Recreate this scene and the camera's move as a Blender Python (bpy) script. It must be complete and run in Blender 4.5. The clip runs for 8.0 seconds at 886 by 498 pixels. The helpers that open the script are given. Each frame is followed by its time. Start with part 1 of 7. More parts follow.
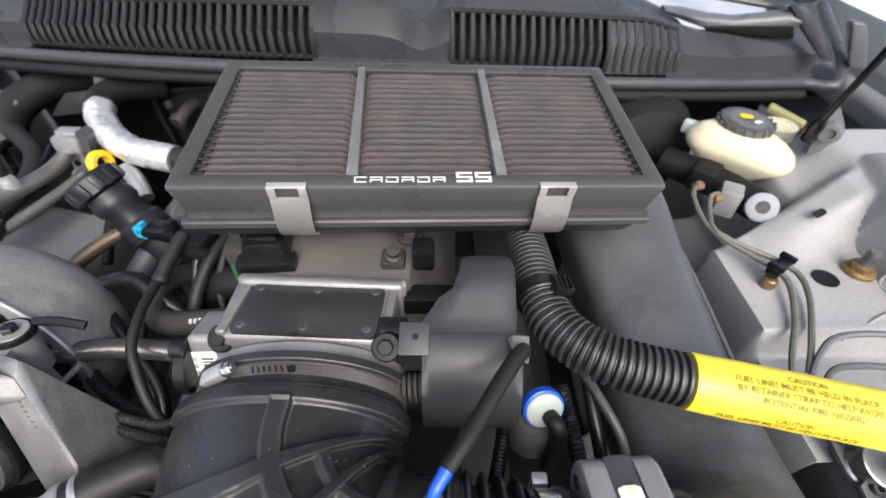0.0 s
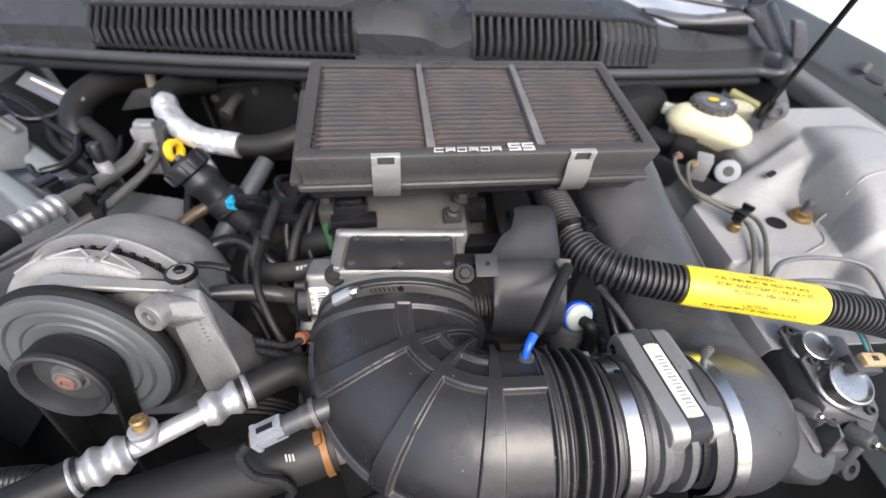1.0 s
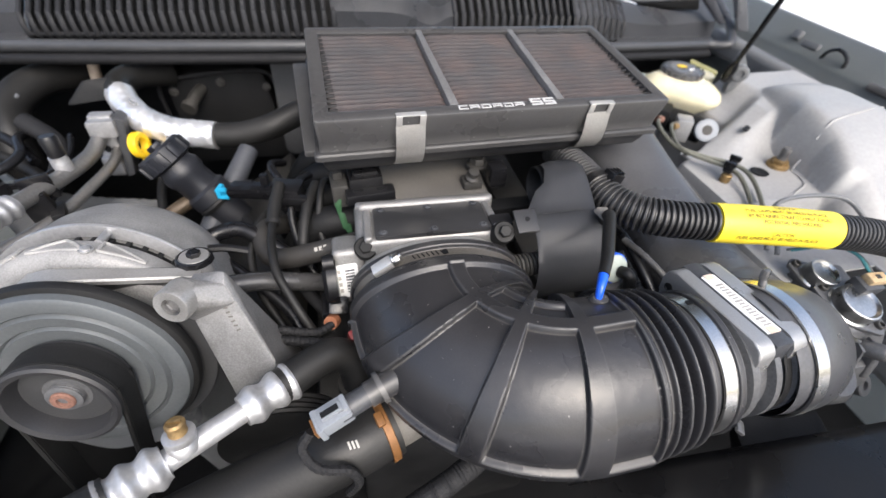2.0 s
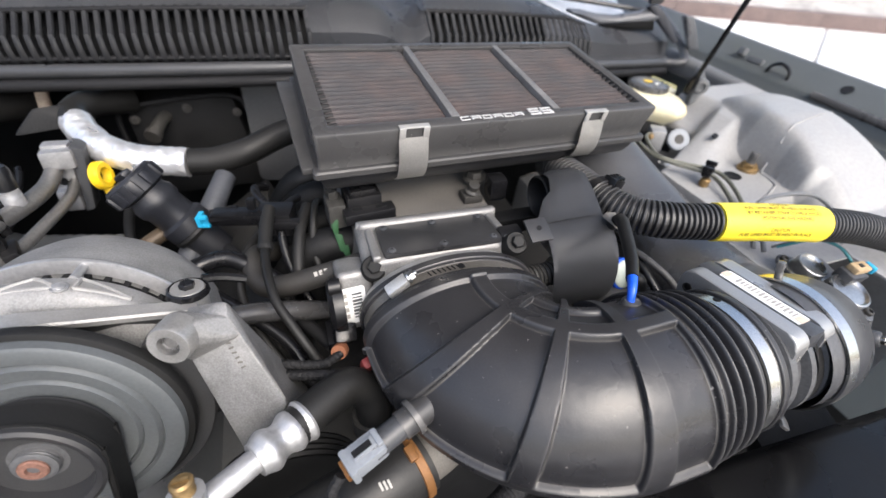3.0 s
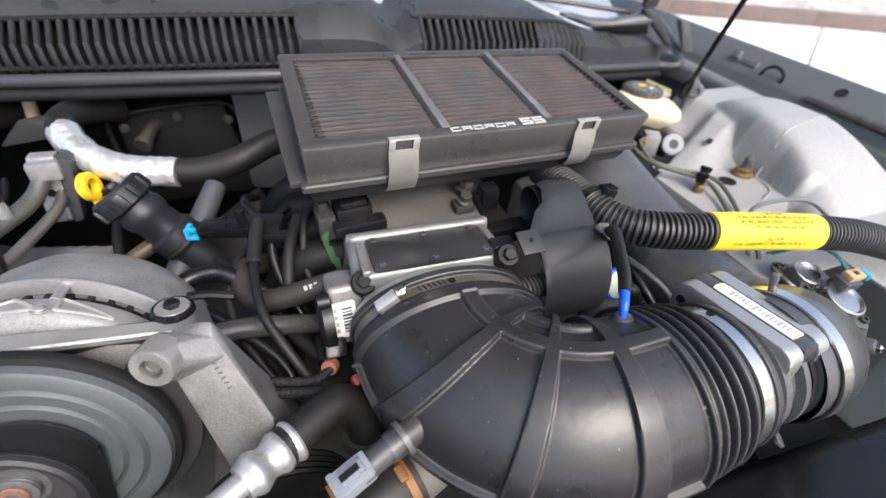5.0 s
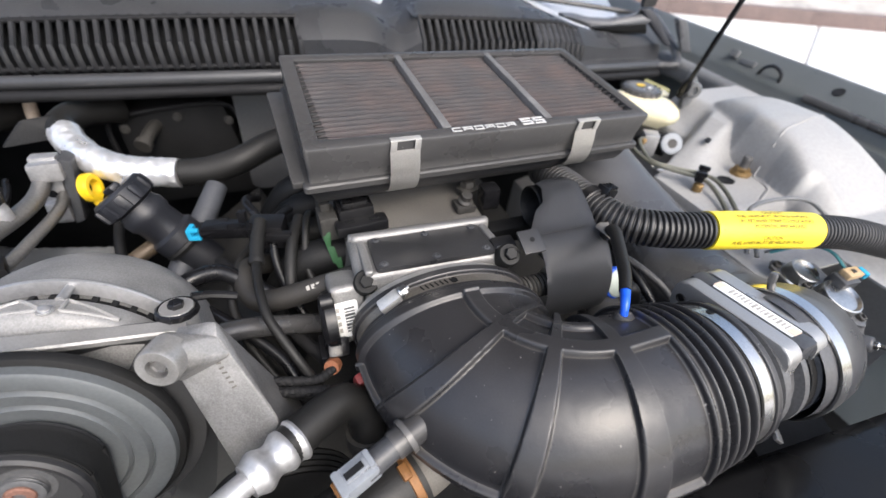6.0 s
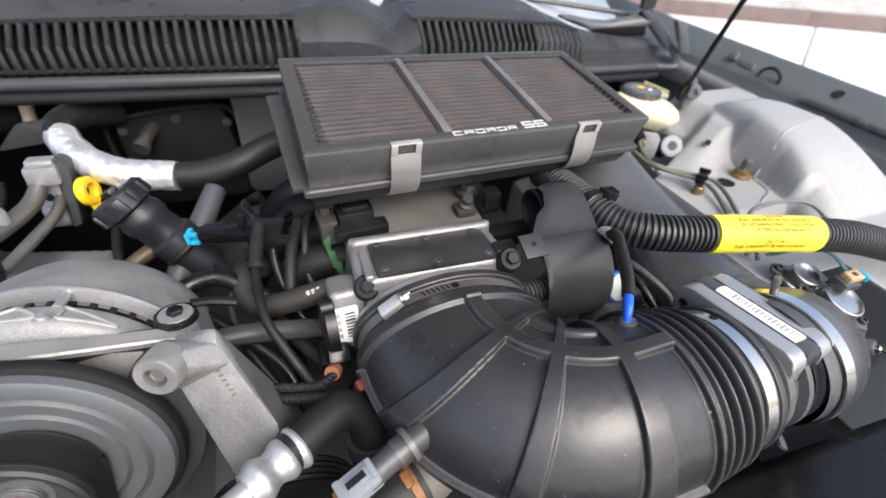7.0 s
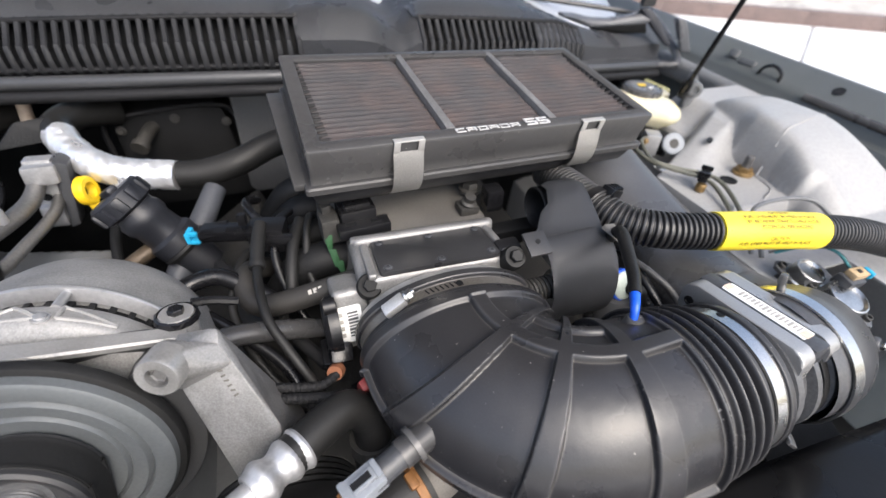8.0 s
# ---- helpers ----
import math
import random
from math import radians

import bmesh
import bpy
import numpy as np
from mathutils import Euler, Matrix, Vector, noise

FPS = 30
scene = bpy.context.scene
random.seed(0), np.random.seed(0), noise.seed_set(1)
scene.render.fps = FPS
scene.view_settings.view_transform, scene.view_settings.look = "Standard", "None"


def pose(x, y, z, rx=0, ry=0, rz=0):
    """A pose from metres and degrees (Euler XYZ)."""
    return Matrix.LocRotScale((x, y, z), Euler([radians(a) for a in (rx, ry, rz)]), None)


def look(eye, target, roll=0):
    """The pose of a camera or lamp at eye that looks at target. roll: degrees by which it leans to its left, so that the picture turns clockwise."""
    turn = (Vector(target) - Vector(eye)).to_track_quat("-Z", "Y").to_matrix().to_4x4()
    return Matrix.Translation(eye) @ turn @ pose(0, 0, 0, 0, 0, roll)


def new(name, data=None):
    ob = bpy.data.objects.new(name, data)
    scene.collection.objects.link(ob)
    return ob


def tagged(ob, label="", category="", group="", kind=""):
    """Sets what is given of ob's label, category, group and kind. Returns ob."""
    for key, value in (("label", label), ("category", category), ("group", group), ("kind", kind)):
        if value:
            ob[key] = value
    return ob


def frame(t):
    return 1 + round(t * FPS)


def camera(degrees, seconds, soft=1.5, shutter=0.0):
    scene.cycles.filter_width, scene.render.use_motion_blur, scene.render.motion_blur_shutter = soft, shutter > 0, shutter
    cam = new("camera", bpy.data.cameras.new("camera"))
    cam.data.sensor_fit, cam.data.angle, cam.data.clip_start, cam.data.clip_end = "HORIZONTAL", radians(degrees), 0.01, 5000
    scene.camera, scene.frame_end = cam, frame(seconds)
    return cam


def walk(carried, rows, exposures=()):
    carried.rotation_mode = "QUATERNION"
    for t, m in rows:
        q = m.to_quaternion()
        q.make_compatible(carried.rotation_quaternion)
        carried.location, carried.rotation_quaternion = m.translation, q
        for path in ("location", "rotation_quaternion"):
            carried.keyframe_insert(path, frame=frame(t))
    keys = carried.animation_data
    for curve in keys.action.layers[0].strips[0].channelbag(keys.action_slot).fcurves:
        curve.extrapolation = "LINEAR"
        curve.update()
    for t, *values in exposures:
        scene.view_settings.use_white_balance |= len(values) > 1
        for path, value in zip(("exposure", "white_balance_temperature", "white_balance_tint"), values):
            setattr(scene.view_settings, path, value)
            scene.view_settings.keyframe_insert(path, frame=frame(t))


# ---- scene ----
cam = camera(92.3, 8.0)
cam.data.dof.use_dof, cam.data.dof.focus_distance, cam.data.dof.aperture_fstop = True, 0.34, 4.4
PATH = [
    (0, (0.008, 0.018, 1.312), (-0.015, 1.449, -0.085), -0.3),
    (0.5, (-0.033, -0.048, 1.332), (-0.006, 1.373, -0.075), 0.1),
    (1, (-0.077, -0.088, 1.359), (0.013, 1.318, -0.061), 0.8),
    (1.2, (-0.109, -0.095, 1.347), (-0.007, 1.309, -0.074), 0.8),
    (2.3, (-0.174, -0.091, 1.302), (0.272, 1.327, -0.036), 2.7),
    (2.5, (-0.182, -0.084, 1.298), (0.309, 1.347, -0.01), 2.8),
    (3, (-0.209, -0.074, 1.286), (0.333, 1.365, 0.007), 3.2),
    (3.5, (-0.21, -0.067, 1.284), (0.335, 1.373, 0.007), 3.0),
    (4, (-0.204, -0.065, 1.284), (0.341, 1.374, 0.006), 3.0),
    (4.5, (-0.199, -0.065, 1.29), (0.348, 1.372, 0.012), 3.0),
    (6, (-0.203, -0.066, 1.294), (0.354, 1.366, 0.013), 3.0),
    (6.5, (-0.204, -0.064, 1.296), (0.356, 1.367, 0.015), 3.0),
    (7, (-0.204, -0.061, 1.295), (0.361, 1.37, 0.016), 3.1),
    (7.5, (-0.206, -0.058, 1.295), (0.36, 1.37, 0.014), 3.0),
    (8, (-0.207, -0.058, 1.291), (0.363, 1.371, 0.013), 3.0),
]
walk(cam, [(t, look(eye, target, roll)) for t, eye, target, roll in PATH])

# ---- world and light ----
world = bpy.data.worlds.new("sky")
scene.world = world
world.use_nodes = True
wn = world.node_tree.nodes
sky = wn.new("ShaderNodeTexSky")
sky.sky_type, sky.sun_disc = "NISHITA", False
sky.sun_elevation, sky.sun_rotation = radians(47), radians(167)
sky.air_density, sky.dust_density, sky.ozone_density = 1.0, 4.0, 1.0
pale = wn.new("ShaderNodeHueSaturation")
pale.inputs["Saturation"].default_value = 0.92
world.node_tree.links.new(sky.outputs[0], pale.inputs["Color"])
world.node_tree.links.new(pale.outputs[0], wn["Background"].inputs[0])
wn["Background"].inputs[1].default_value = 0.15
sun = new("sun", bpy.data.lights.new("sun", "SUN"))
sun.data.energy, sun.data.angle, sun.data.color = 0.8, radians(42), (0.955, 0.980, 1.0)
sun.matrix_world = look((0.5, -1.9, 3.2), (0, 0.2, 0.9))
scene.view_settings.exposure = 1.37

# ---- materials ----


def mat(name, base, rough=0.5, metal=0.0, var=0.25, grain=400.0, bump=0.15, big=14.0, spec=0.5, dust=0.0, coat=0.0, rvar=0.15, trans=0.0, wear_glint=0.0, crease=0.0, wavy=0.0, specks=0.0):
    """A surface with fine grain, broad blotches, a little uneven gloss, and dust on faces that look up."""
    m = bpy.data.materials.new(name)
    m.use_nodes = True
    n, l = m.node_tree.nodes, m.node_tree.links
    b = n["Principled BSDF"]
    co = n.new("ShaderNodeTexCoord")
    fine, broad = n.new("ShaderNodeTexNoise"), n.new("ShaderNodeTexNoise")
    fine.inputs["Scale"].default_value, broad.inputs["Scale"].default_value = grain, big
    fine.inputs["Detail"].default_value, broad.inputs["Detail"].default_value = 3, 5
    for t in (fine, broad):
        l.new(co.outputs["Object"], t.inputs["Vector"])
    mix = n.new("ShaderNodeMath")
    mix.operation = "ADD"
    l.new(fine.outputs["Fac"], mix.inputs[0])
    l.new(broad.outputs["Fac"], mix.inputs[1])
    ramp = n.new("ShaderNodeMapRange")
    ramp.inputs["From Min"].default_value, ramp.inputs["From Max"].default_value = 0.7, 1.3
    ramp.inputs["To Min"].default_value, ramp.inputs["To Max"].default_value = 1 - var, 1 + var
    l.new(mix.outputs[0], ramp.inputs["Value"])
    col = n.new("ShaderNodeVectorMath")
    col.operation = "SCALE"
    col.inputs[0].default_value = base
    l.new(ramp.outputs[0], col.inputs["Scale"])
    out = col.outputs[0]
    if dust:
        geo, sep, lift = n.new("ShaderNodeNewGeometry"), n.new("ShaderNodeSeparateXYZ"), n.new("ShaderNodeMapRange")
        l.new(geo.outputs["Normal"], sep.inputs[0])
        l.new(sep.outputs["Z"], lift.inputs["Value"])
        lift.inputs["From Min"].default_value, lift.inputs["To Max"].default_value = 0.2, dust
        spot = n.new("ShaderNodeMath")
        spot.operation = "MULTIPLY"
        l.new(lift.outputs[0], spot.inputs[0])
        l.new(broad.outputs["Fac"], spot.inputs[1])
        dm = n.new("ShaderNodeMix")
        dm.data_type = "RGBA"
        l.new(spot.outputs[0], dm.inputs["Factor"])
        l.new(out, dm.inputs["A"])
        dm.inputs["B"].default_value = (0.30, 0.28, 0.25, 1)
        out = dm.outputs["Result"]
    # Pales outward edges: rub and dust, plus reflections painted into the colour.
    if wear_glint:
        geo2, edge, edge_mix = n.new("ShaderNodeNewGeometry"), n.new("ShaderNodeMapRange"), n.new("ShaderNodeMix")
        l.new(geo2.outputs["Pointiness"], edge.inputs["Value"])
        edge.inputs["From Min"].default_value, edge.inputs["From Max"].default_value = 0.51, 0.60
        edge.inputs["To Max"].default_value = wear_glint
        edge_mix.data_type = "RGBA"
        l.new(edge.outputs[0], edge_mix.inputs["Factor"])
        l.new(out, edge_mix.inputs["A"])
        edge_mix.inputs["B"].default_value = (0.42, 0.41, 0.39, 1)
        out = edge_mix.outputs["Result"]
    if crease:
        geo3, nook, dirt = n.new("ShaderNodeNewGeometry"), n.new("ShaderNodeMapRange"), n.new("ShaderNodeMix")
        l.new(geo3.outputs["Pointiness"], nook.inputs["Value"])
        nook.inputs["From Min"].default_value, nook.inputs["From Max"].default_value = 0.485, 0.44
        nook.inputs["To Max"].default_value = crease
        spots = n.new("ShaderNodeMath")
        spots.operation = "MULTIPLY"
        l.new(nook.outputs[0], spots.inputs[0])
        l.new(broad.outputs["Fac"], spots.inputs[1])
        dirt.data_type = "RGBA"
        l.new(spots.outputs[0], dirt.inputs["Factor"])
        l.new(out, dirt.inputs["A"])
        dirt.inputs["B"].default_value = (0.30, 0.28, 0.25, 1)
        out = dirt.outputs["Result"]
    if specks:
        grit, fleck, light = n.new("ShaderNodeTexNoise"), n.new("ShaderNodeMapRange"), n.new("ShaderNodeMix")
        grit.inputs["Scale"].default_value, grit.inputs["Detail"].default_value = 420, 1
        l.new(co.outputs["Object"], grit.inputs["Vector"])
        l.new(grit.outputs["Fac"], fleck.inputs["Value"])
        fleck.inputs["From Min"].default_value, fleck.inputs["From Max"].default_value, fleck.inputs["To Max"].default_value = 0.775, 0.82, specks
        light.data_type = "RGBA"
        l.new(fleck.outputs[0], light.inputs["Factor"])
        l.new(out, light.inputs["A"])
        light.inputs["B"].default_value = (0.50, 0.47, 0.43, 1)
        out = light.outputs["Result"]
    l.new(out, b.inputs["Base Color"])
    rr = n.new("ShaderNodeMapRange")
    rr.inputs["From Min"].default_value, rr.inputs["From Max"].default_value = 0.3, 0.7
    rr.inputs["To Min"].default_value, rr.inputs["To Max"].default_value = max(0.03, rough - rvar), min(1, rough + rvar)
    l.new(broad.outputs["Fac"], rr.inputs["Value"])
    l.new(rr.outputs[0], b.inputs["Roughness"])
    b.inputs["Metallic"].default_value = metal
    b.inputs["Specular IOR Level"].default_value = spec
    b.inputs["Coat Weight"].default_value = coat
    if trans:
        b.inputs["Subsurface Weight"].default_value = trans
        b.inputs["Subsurface Radius"].default_value = (0.02, 0.015, 0.008)
    if bump:
        bp = n.new("ShaderNodeBump")
        bp.inputs["Strength"].default_value, bp.inputs["Distance"].default_value = bump, 0.001
        l.new(fine.outputs["Fac"], bp.inputs["Height"])
        l.new(bp.outputs[0], b.inputs["Normal"])
        if wavy:
            swell, roll = n.new("ShaderNodeTexNoise"), n.new("ShaderNodeBump")
            swell.inputs["Scale"].default_value, swell.inputs["Detail"].default_value = 55, 2
            l.new(co.outputs["Object"], swell.inputs["Vector"])
            roll.inputs["Strength"].default_value, roll.inputs["Distance"].default_value = 1.0, wavy
            l.new(swell.outputs["Fac"], roll.inputs["Height"])
            l.new(roll.outputs[0], bp.inputs["Normal"])
    return m


M_PLASTIC = mat("satin black plastic", (0.0175, 0.0175, 0.020), 0.33, dust=0.03, bump=0.12, wear_glint=0.25, wavy=0.0006, specks=0.4)
M_TRAY = mat("scuffed black plastic", (0.016, 0.016, 0.018), 0.46, dust=0.02, bump=0.12, wear_glint=0.12, spec=0.4, wavy=0.0008, specks=0.4)
M_SHROUD = mat("matte black plastic", (0.045, 0.047, 0.052), 0.45, dust=0.05)
M_RUBBER = mat("moulded black rubber", (0.0165, 0.0165, 0.0187), 0.30, crease=0.45, dust=0.07, spec=0.5, bump=0.10, grain=900, rvar=0.10, wear_glint=0.14, wavy=0.0005, specks=0.6)
M_HOSE = mat("black rubber hose", (0.010, 0.0099, 0.0098), 0.5, dust=0.02, bump=0.2, spec=0.35)
M_LOOM = mat("glossy black plastic", (0.007, 0.007, 0.008), 0.30, dust=0.01, spec=0.4)
M_CONDUIT = mat("black corrugated plastic", (0.014, 0.014, 0.015), 0.42, dust=0.05, wear_glint=0.10)
M_SHELL = mat("weathered cast aluminium", (0.198, 0.197, 0.195), 0.52, metal=0.10, var=0.34, bump=0.24, grain=800, big=40, dust=0.08, wear_glint=0.5, wavy=0.001)
M_COVER = mat("matte dark grey plastic", (0.058, 0.060, 0.066), 0.46, var=0.10, bump=0.1, grain=900, dust=0.04)
M_FLANGE = mat("machined aluminium flange", (0.36, 0.36, 0.36), 0.42, metal=0.6, var=0.12, bump=0.12, grain=900, wear_glint=0.5)
M_BRAID = mat("woven black sleeve", (0.012, 0.012, 0.013), 0.7, bump=0.8, grain=700, spec=0.3)
M_CAST = mat("cast aluminium", (0.190, 0.188, 0.186), 0.44, metal=0.45, var=0.34, bump=0.22, grain=700, big=45, dust=0.06, wear_glint=0.5, wavy=0.0012)
M_DULL = mat("stained cast aluminium", (0.125, 0.117, 0.106), 0.6, metal=0.3, var=0.22, bump=0.2, grain=700, dust=0.12)
M_LINE = mat("oxidised aluminium line", (0.185, 0.181, 0.176), 0.40, metal=0.6, var=0.2, bump=0.15)
M_ALU = mat("bright aluminium", (0.43, 0.43, 0.435), 0.44, metal=0.65, var=0.15, bump=0.2, grain=300)
M_STEEL = mat("stainless steel band", (0.56, 0.555, 0.54), 0.32, metal=1.0, var=0.10, bump=0.06, grain=700)
M_CLIP = mat("brushed steel clip", (0.62, 0.61, 0.59), 0.40, metal=0.75, var=0.12, bump=0.08, grain=700)
M_STRAP = mat("dull steel strap", (0.25, 0.228, 0.20), 0.40, metal=0.75, var=0.2, bump=0.1, grain=700)
M_ZINC = mat("zinc plated steel", (0.46, 0.46, 0.45), 0.34, metal=1.0, var=0.2, bump=0.2)
M_BRASS = mat("tarnished brass", (0.27, 0.18, 0.08), 0.45, metal=0.7, var=0.3, big=60)
M_RUST = mat("rusty bolt", (0.19, 0.098, 0.072), 0.7, metal=0.3, var=0.4, bump=0.6)
M_FOIL = mat("crumpled foil wrap", (0.80, 0.80, 0.81), 0.38, metal=0.75, var=0.12, bump=1.0, grain=110, big=50)
M_YELLOW = mat("yellow printed sleeve", (0.90, 0.72, 0.045), 0.36, var=0.05, bump=0.05, grain=200)
M_PRINT = mat("dark print", (0.16, 0.115, 0.012), 0.5, var=0.1, bump=0)
M_RING = mat("yellow moulded plastic", (0.80, 0.52, 0.015), 0.38, var=0.12)
M_BLUE = mat("blue plastic", (0.01, 0.09, 0.60), 0.35, var=0.15)
M_CYAN = mat("light blue clip", (0.02, 0.33, 0.55), 0.4, var=0.15)
M_ORANGE = mat("orange seal", (0.27, 0.110, 0.058), 0.5, var=0.2)
M_TANCLAMP = mat("ochre spring clamp", (0.17, 0.075, 0.022), 0.5, var=0.25, metal=0.3)
M_CREAM = mat("yellowed translucent plastic", (0.66, 0.61, 0.43), 0.32, var=0.10, big=22, trans=0.25)
M_MILK = mat("milky plastic", (0.42, 0.47, 0.42), 0.4, var=0.08)
M_MODULE = mat("grey cast module", (0.100, 0.101, 0.104), 0.5, var=0.25, metal=0.3)
M_GREYPL = mat("grey connector plastic", (0.20, 0.215, 0.235), 0.45, var=0.1)
M_WHITE = mat("white paper label", (0.78, 0.78, 0.76), 0.5, var=0.05, bump=0.02)
M_PEACH = mat("peach printed patch", (0.70, 0.55, 0.44), 0.5, var=0.1, bump=0)
M_INK = mat("black ink", (0.03, 0.03, 0.03), 0.5, var=0.1, bump=0)
M_MARK = mat("pale grey marking", (0.36, 0.35, 0.32), 0.6, var=0.2, bump=0)
M_LETTER = mat("white raised badge", (0.48, 0.48, 0.48), 0.4, var=0.05, bump=0)
M_SHEET = mat("grey primed sheet metal", (0.105, 0.109, 0.113), 0.42, var=0.10, bump=0.12, grain=250, dust=0.08, coat=0.15)
M_APRON = mat("pale grey painted steel", (0.304, 0.301, 0.296), 0.50, var=0.10, bump=0.08, grain=200, coat=0.05)
M_FENDER = mat("grey green body paint", (0.155, 0.170, 0.174), 0.30, var=0.06, bump=0.03, coat=0.4, rvar=0.03)
M_SLAT = mat("dark grille plastic", (0.008, 0.008, 0.009), 0.65, bump=0.2, spec=0.3)
M_FIN = mat("grey grille fins", (0.018, 0.0185, 0.0205), 0.5, bump=0.2, spec=0.4)
M_RIB = mat("scuffed grey plastic", (0.12, 0.12, 0.122), 0.5, var=0.3, big=60)
M_COWL = mat("weathered grey cowl plastic", (0.072, 0.075, 0.083), 0.35, var=0.18, bump=0.35, grain=600, dust=0.12)
# Near black for dark metal; also paints shade into gaps and recesses.
M_DARK = mat("near-black metal and gap shade", (0.0048, 0.0050, 0.0055), 0.65, var=0.4, bump=0.4, spec=0.3)
M_GRIME = mat("grimy engine casting", (0.030, 0.0285, 0.026), 0.65, var=0.4, bump=0.5, dust=0.06)
M_DISC = mat("ribbed grey metal disc", (0.098, 0.106, 0.110), 0.46, metal=0.2, var=0.12, bump=0.1)
M_SEAL = mat("grey black seal rubber", (0.040, 0.041, 0.044), 0.36, var=0.15, bump=0.1, dust=0.05)
M_BACKING = mat("dark grey casting", (0.040, 0.0405, 0.042), 0.5, metal=0.2, var=0.15, bump=0.2, grain=900)
M_PLATE = mat("dark satin plate", (0.024, 0.024, 0.0255), 0.42, var=0.2, bump=0.15, grain=900, dust=0.02)
M_BELT = mat("ribbed rubber belt", (0.009, 0.009, 0.009), 0.6, var=0.2, spec=0.3)
# One even near-white base colour for the whole windscreen.
M_GLASSY = mat("near-white windscreen glass", (0.80, 0.81, 0.83), 0.12, var=0.05, bump=0, rvar=0.03)
M_TAN = mat("tan rubber hose", (0.42, 0.34, 0.27), 0.6, var=0.2)
M_BROWN = mat("heat stained steel tube", (0.095, 0.070, 0.046), 0.5, metal=0.4, var=0.35, big=40)
M_GREENW = mat("green wire", (0.02, 0.09, 0.04), 0.5)
M_RED = mat("red plastic", (0.20, 0.03, 0.03), 0.5)
M_SLAB = mat("pale concrete slab", (0.78, 0.77, 0.75), 0.8, var=0.06, bump=0.2, grain=60, big=1.5)
M_BRICK = mat("brown kerb brick", (0.155, 0.115, 0.105), 0.85, var=0.25, grain=40, big=4)
M_GRAVEL = mat("pale gravel", (0.42, 0.39, 0.35), 0.9, var=0.5, grain=18, bump=1.0, big=3)


def filter_material():
    """Oiled gauze: dull red-brown blotches under a dark wire screen."""
    m = mat("oiled filter gauze", (0.075, 0.052, 0.05), 0.75, var=0.35, grain=900, bump=0.6, big=20)
    n, l = m.node_tree.nodes, m.node_tree.links
    b = n["Principled BSDF"]
    co, blot, rp = n.new("ShaderNodeTexCoord"), n.new("ShaderNodeTexNoise"), n.new("ShaderNodeValToRGB")
    blot.inputs["Scale"].default_value, blot.inputs["Detail"].default_value = 26, 4
    l.new(co.outputs["Object"], blot.inputs["Vector"])
    l.new(blot.outputs["Fac"], rp.inputs[0])
    rp.color_ramp.elements[0].position, rp.color_ramp.elements[1].position = 0.35, 0.75
    rp.color_ramp.elements[0].color = (0.038, 0.0365, 0.039, 1)
    rp.color_ramp.elements[1].color = (0.068, 0.050, 0.047, 1)
    l.new(rp.outputs[0], b.inputs["Base Color"])
    return m


M_FILTER = filter_material()

# ---- building helpers ----
ORIGIN = {}


def thing(name, at, label, category, group="", kind="", shift=(0, 0, 0)):
    """A top-level thing: an empty at its base. shift moves it with all its parts."""
    ob = new(name)
    ob.empty_display_size = 0.01
    ob.location = Vector(at) + Vector(shift)
    ORIGIN[ob] = Vector(at)
    return tagged(ob, label, category, group, kind)


def finish(name, bm, material, origin, angle=38):
    bmesh.ops.recalc_face_normals(bm, faces=bm.faces)
    bm.transform(Matrix.Translation(-origin))
    me = bpy.data.meshes.new(name)
    bm.to_mesh(me)
    bm.free()
    me.materials.append(material)
    me.shade_smooth()
    me.set_sharp_from_angle(angle=radians(angle))
    return me


def part(name, bm, material, parent, label="", angle=38):
    """One mesh, given in world places, under a thing or under a part."""
    ob = new(name, finish(name, bm, material, ORIGIN[parent], angle))
    ob.parent = parent
    ORIGIN[ob] = ORIGIN[parent]
    if label:
        ob["label"] = label
    return ob


def solo(name, bm, material, at, label, category, group="", kind="", angle=38, shift=(0, 0, 0)):
    """A thing that is one mesh. shift moves it."""
    at = Vector(at)
    ob = new(name, finish(name, bm, material, at, angle))
    ob.location = at + Vector(shift)
    ORIGIN[ob] = at
    return tagged(ob, label, category, group, kind)


def spline(points, count):
    """Catmull-Rom through the points, at count even steps of length."""
    p = [Vector(q) for q in points]
    p = [p[0] * 2 - p[1]] + p + [p[-1] * 2 - p[-2]]
    fine = []
    for i in range(1, len(p) - 2):
        for k in range(24):
            t = k / 24
            a, b, c, d = p[i - 1], p[i], p[i + 1], p[i + 2]
            fine.append(0.5 * (2 * b + (c - a) * t + (2 * a - 5 * b + 4 * c - d) * t * t + (3 * b - a - 3 * c + d) * t ** 3))
    fine.append(p[-2])
    run = [0.0]
    for a, b in zip(fine, fine[1:]):
        run.append(run[-1] + (b - a).length)
    out, j = [], 0
    for k in range(count):
        s = run[-1] * k / (count - 1)
        while j < len(run) - 2 and run[j + 1] < s:
            j += 1
        f = (s - run[j]) / max(1e-9, run[j + 1] - run[j])
        out.append(fine[j].lerp(fine[j + 1], min(1, f)))
    return out, run[-1]


def frames_along(pts):
    """Tangent and two sides at each point, turning as little as possible."""
    out, side = [], None
    for i, q in enumerate(pts):
        t = (pts[min(i + 1, len(pts) - 1)] - pts[max(i - 1, 0)]).normalized()
        if side is None:
            ref = Vector((0, 0, 1)) if abs(t.z) < 0.9 else Vector((1, 0, 0))
            side = ref.cross(t).normalized()
        side = (side - t * side.dot(t)).normalized()
        out.append((q, t, side, t.cross(side)))
    return out


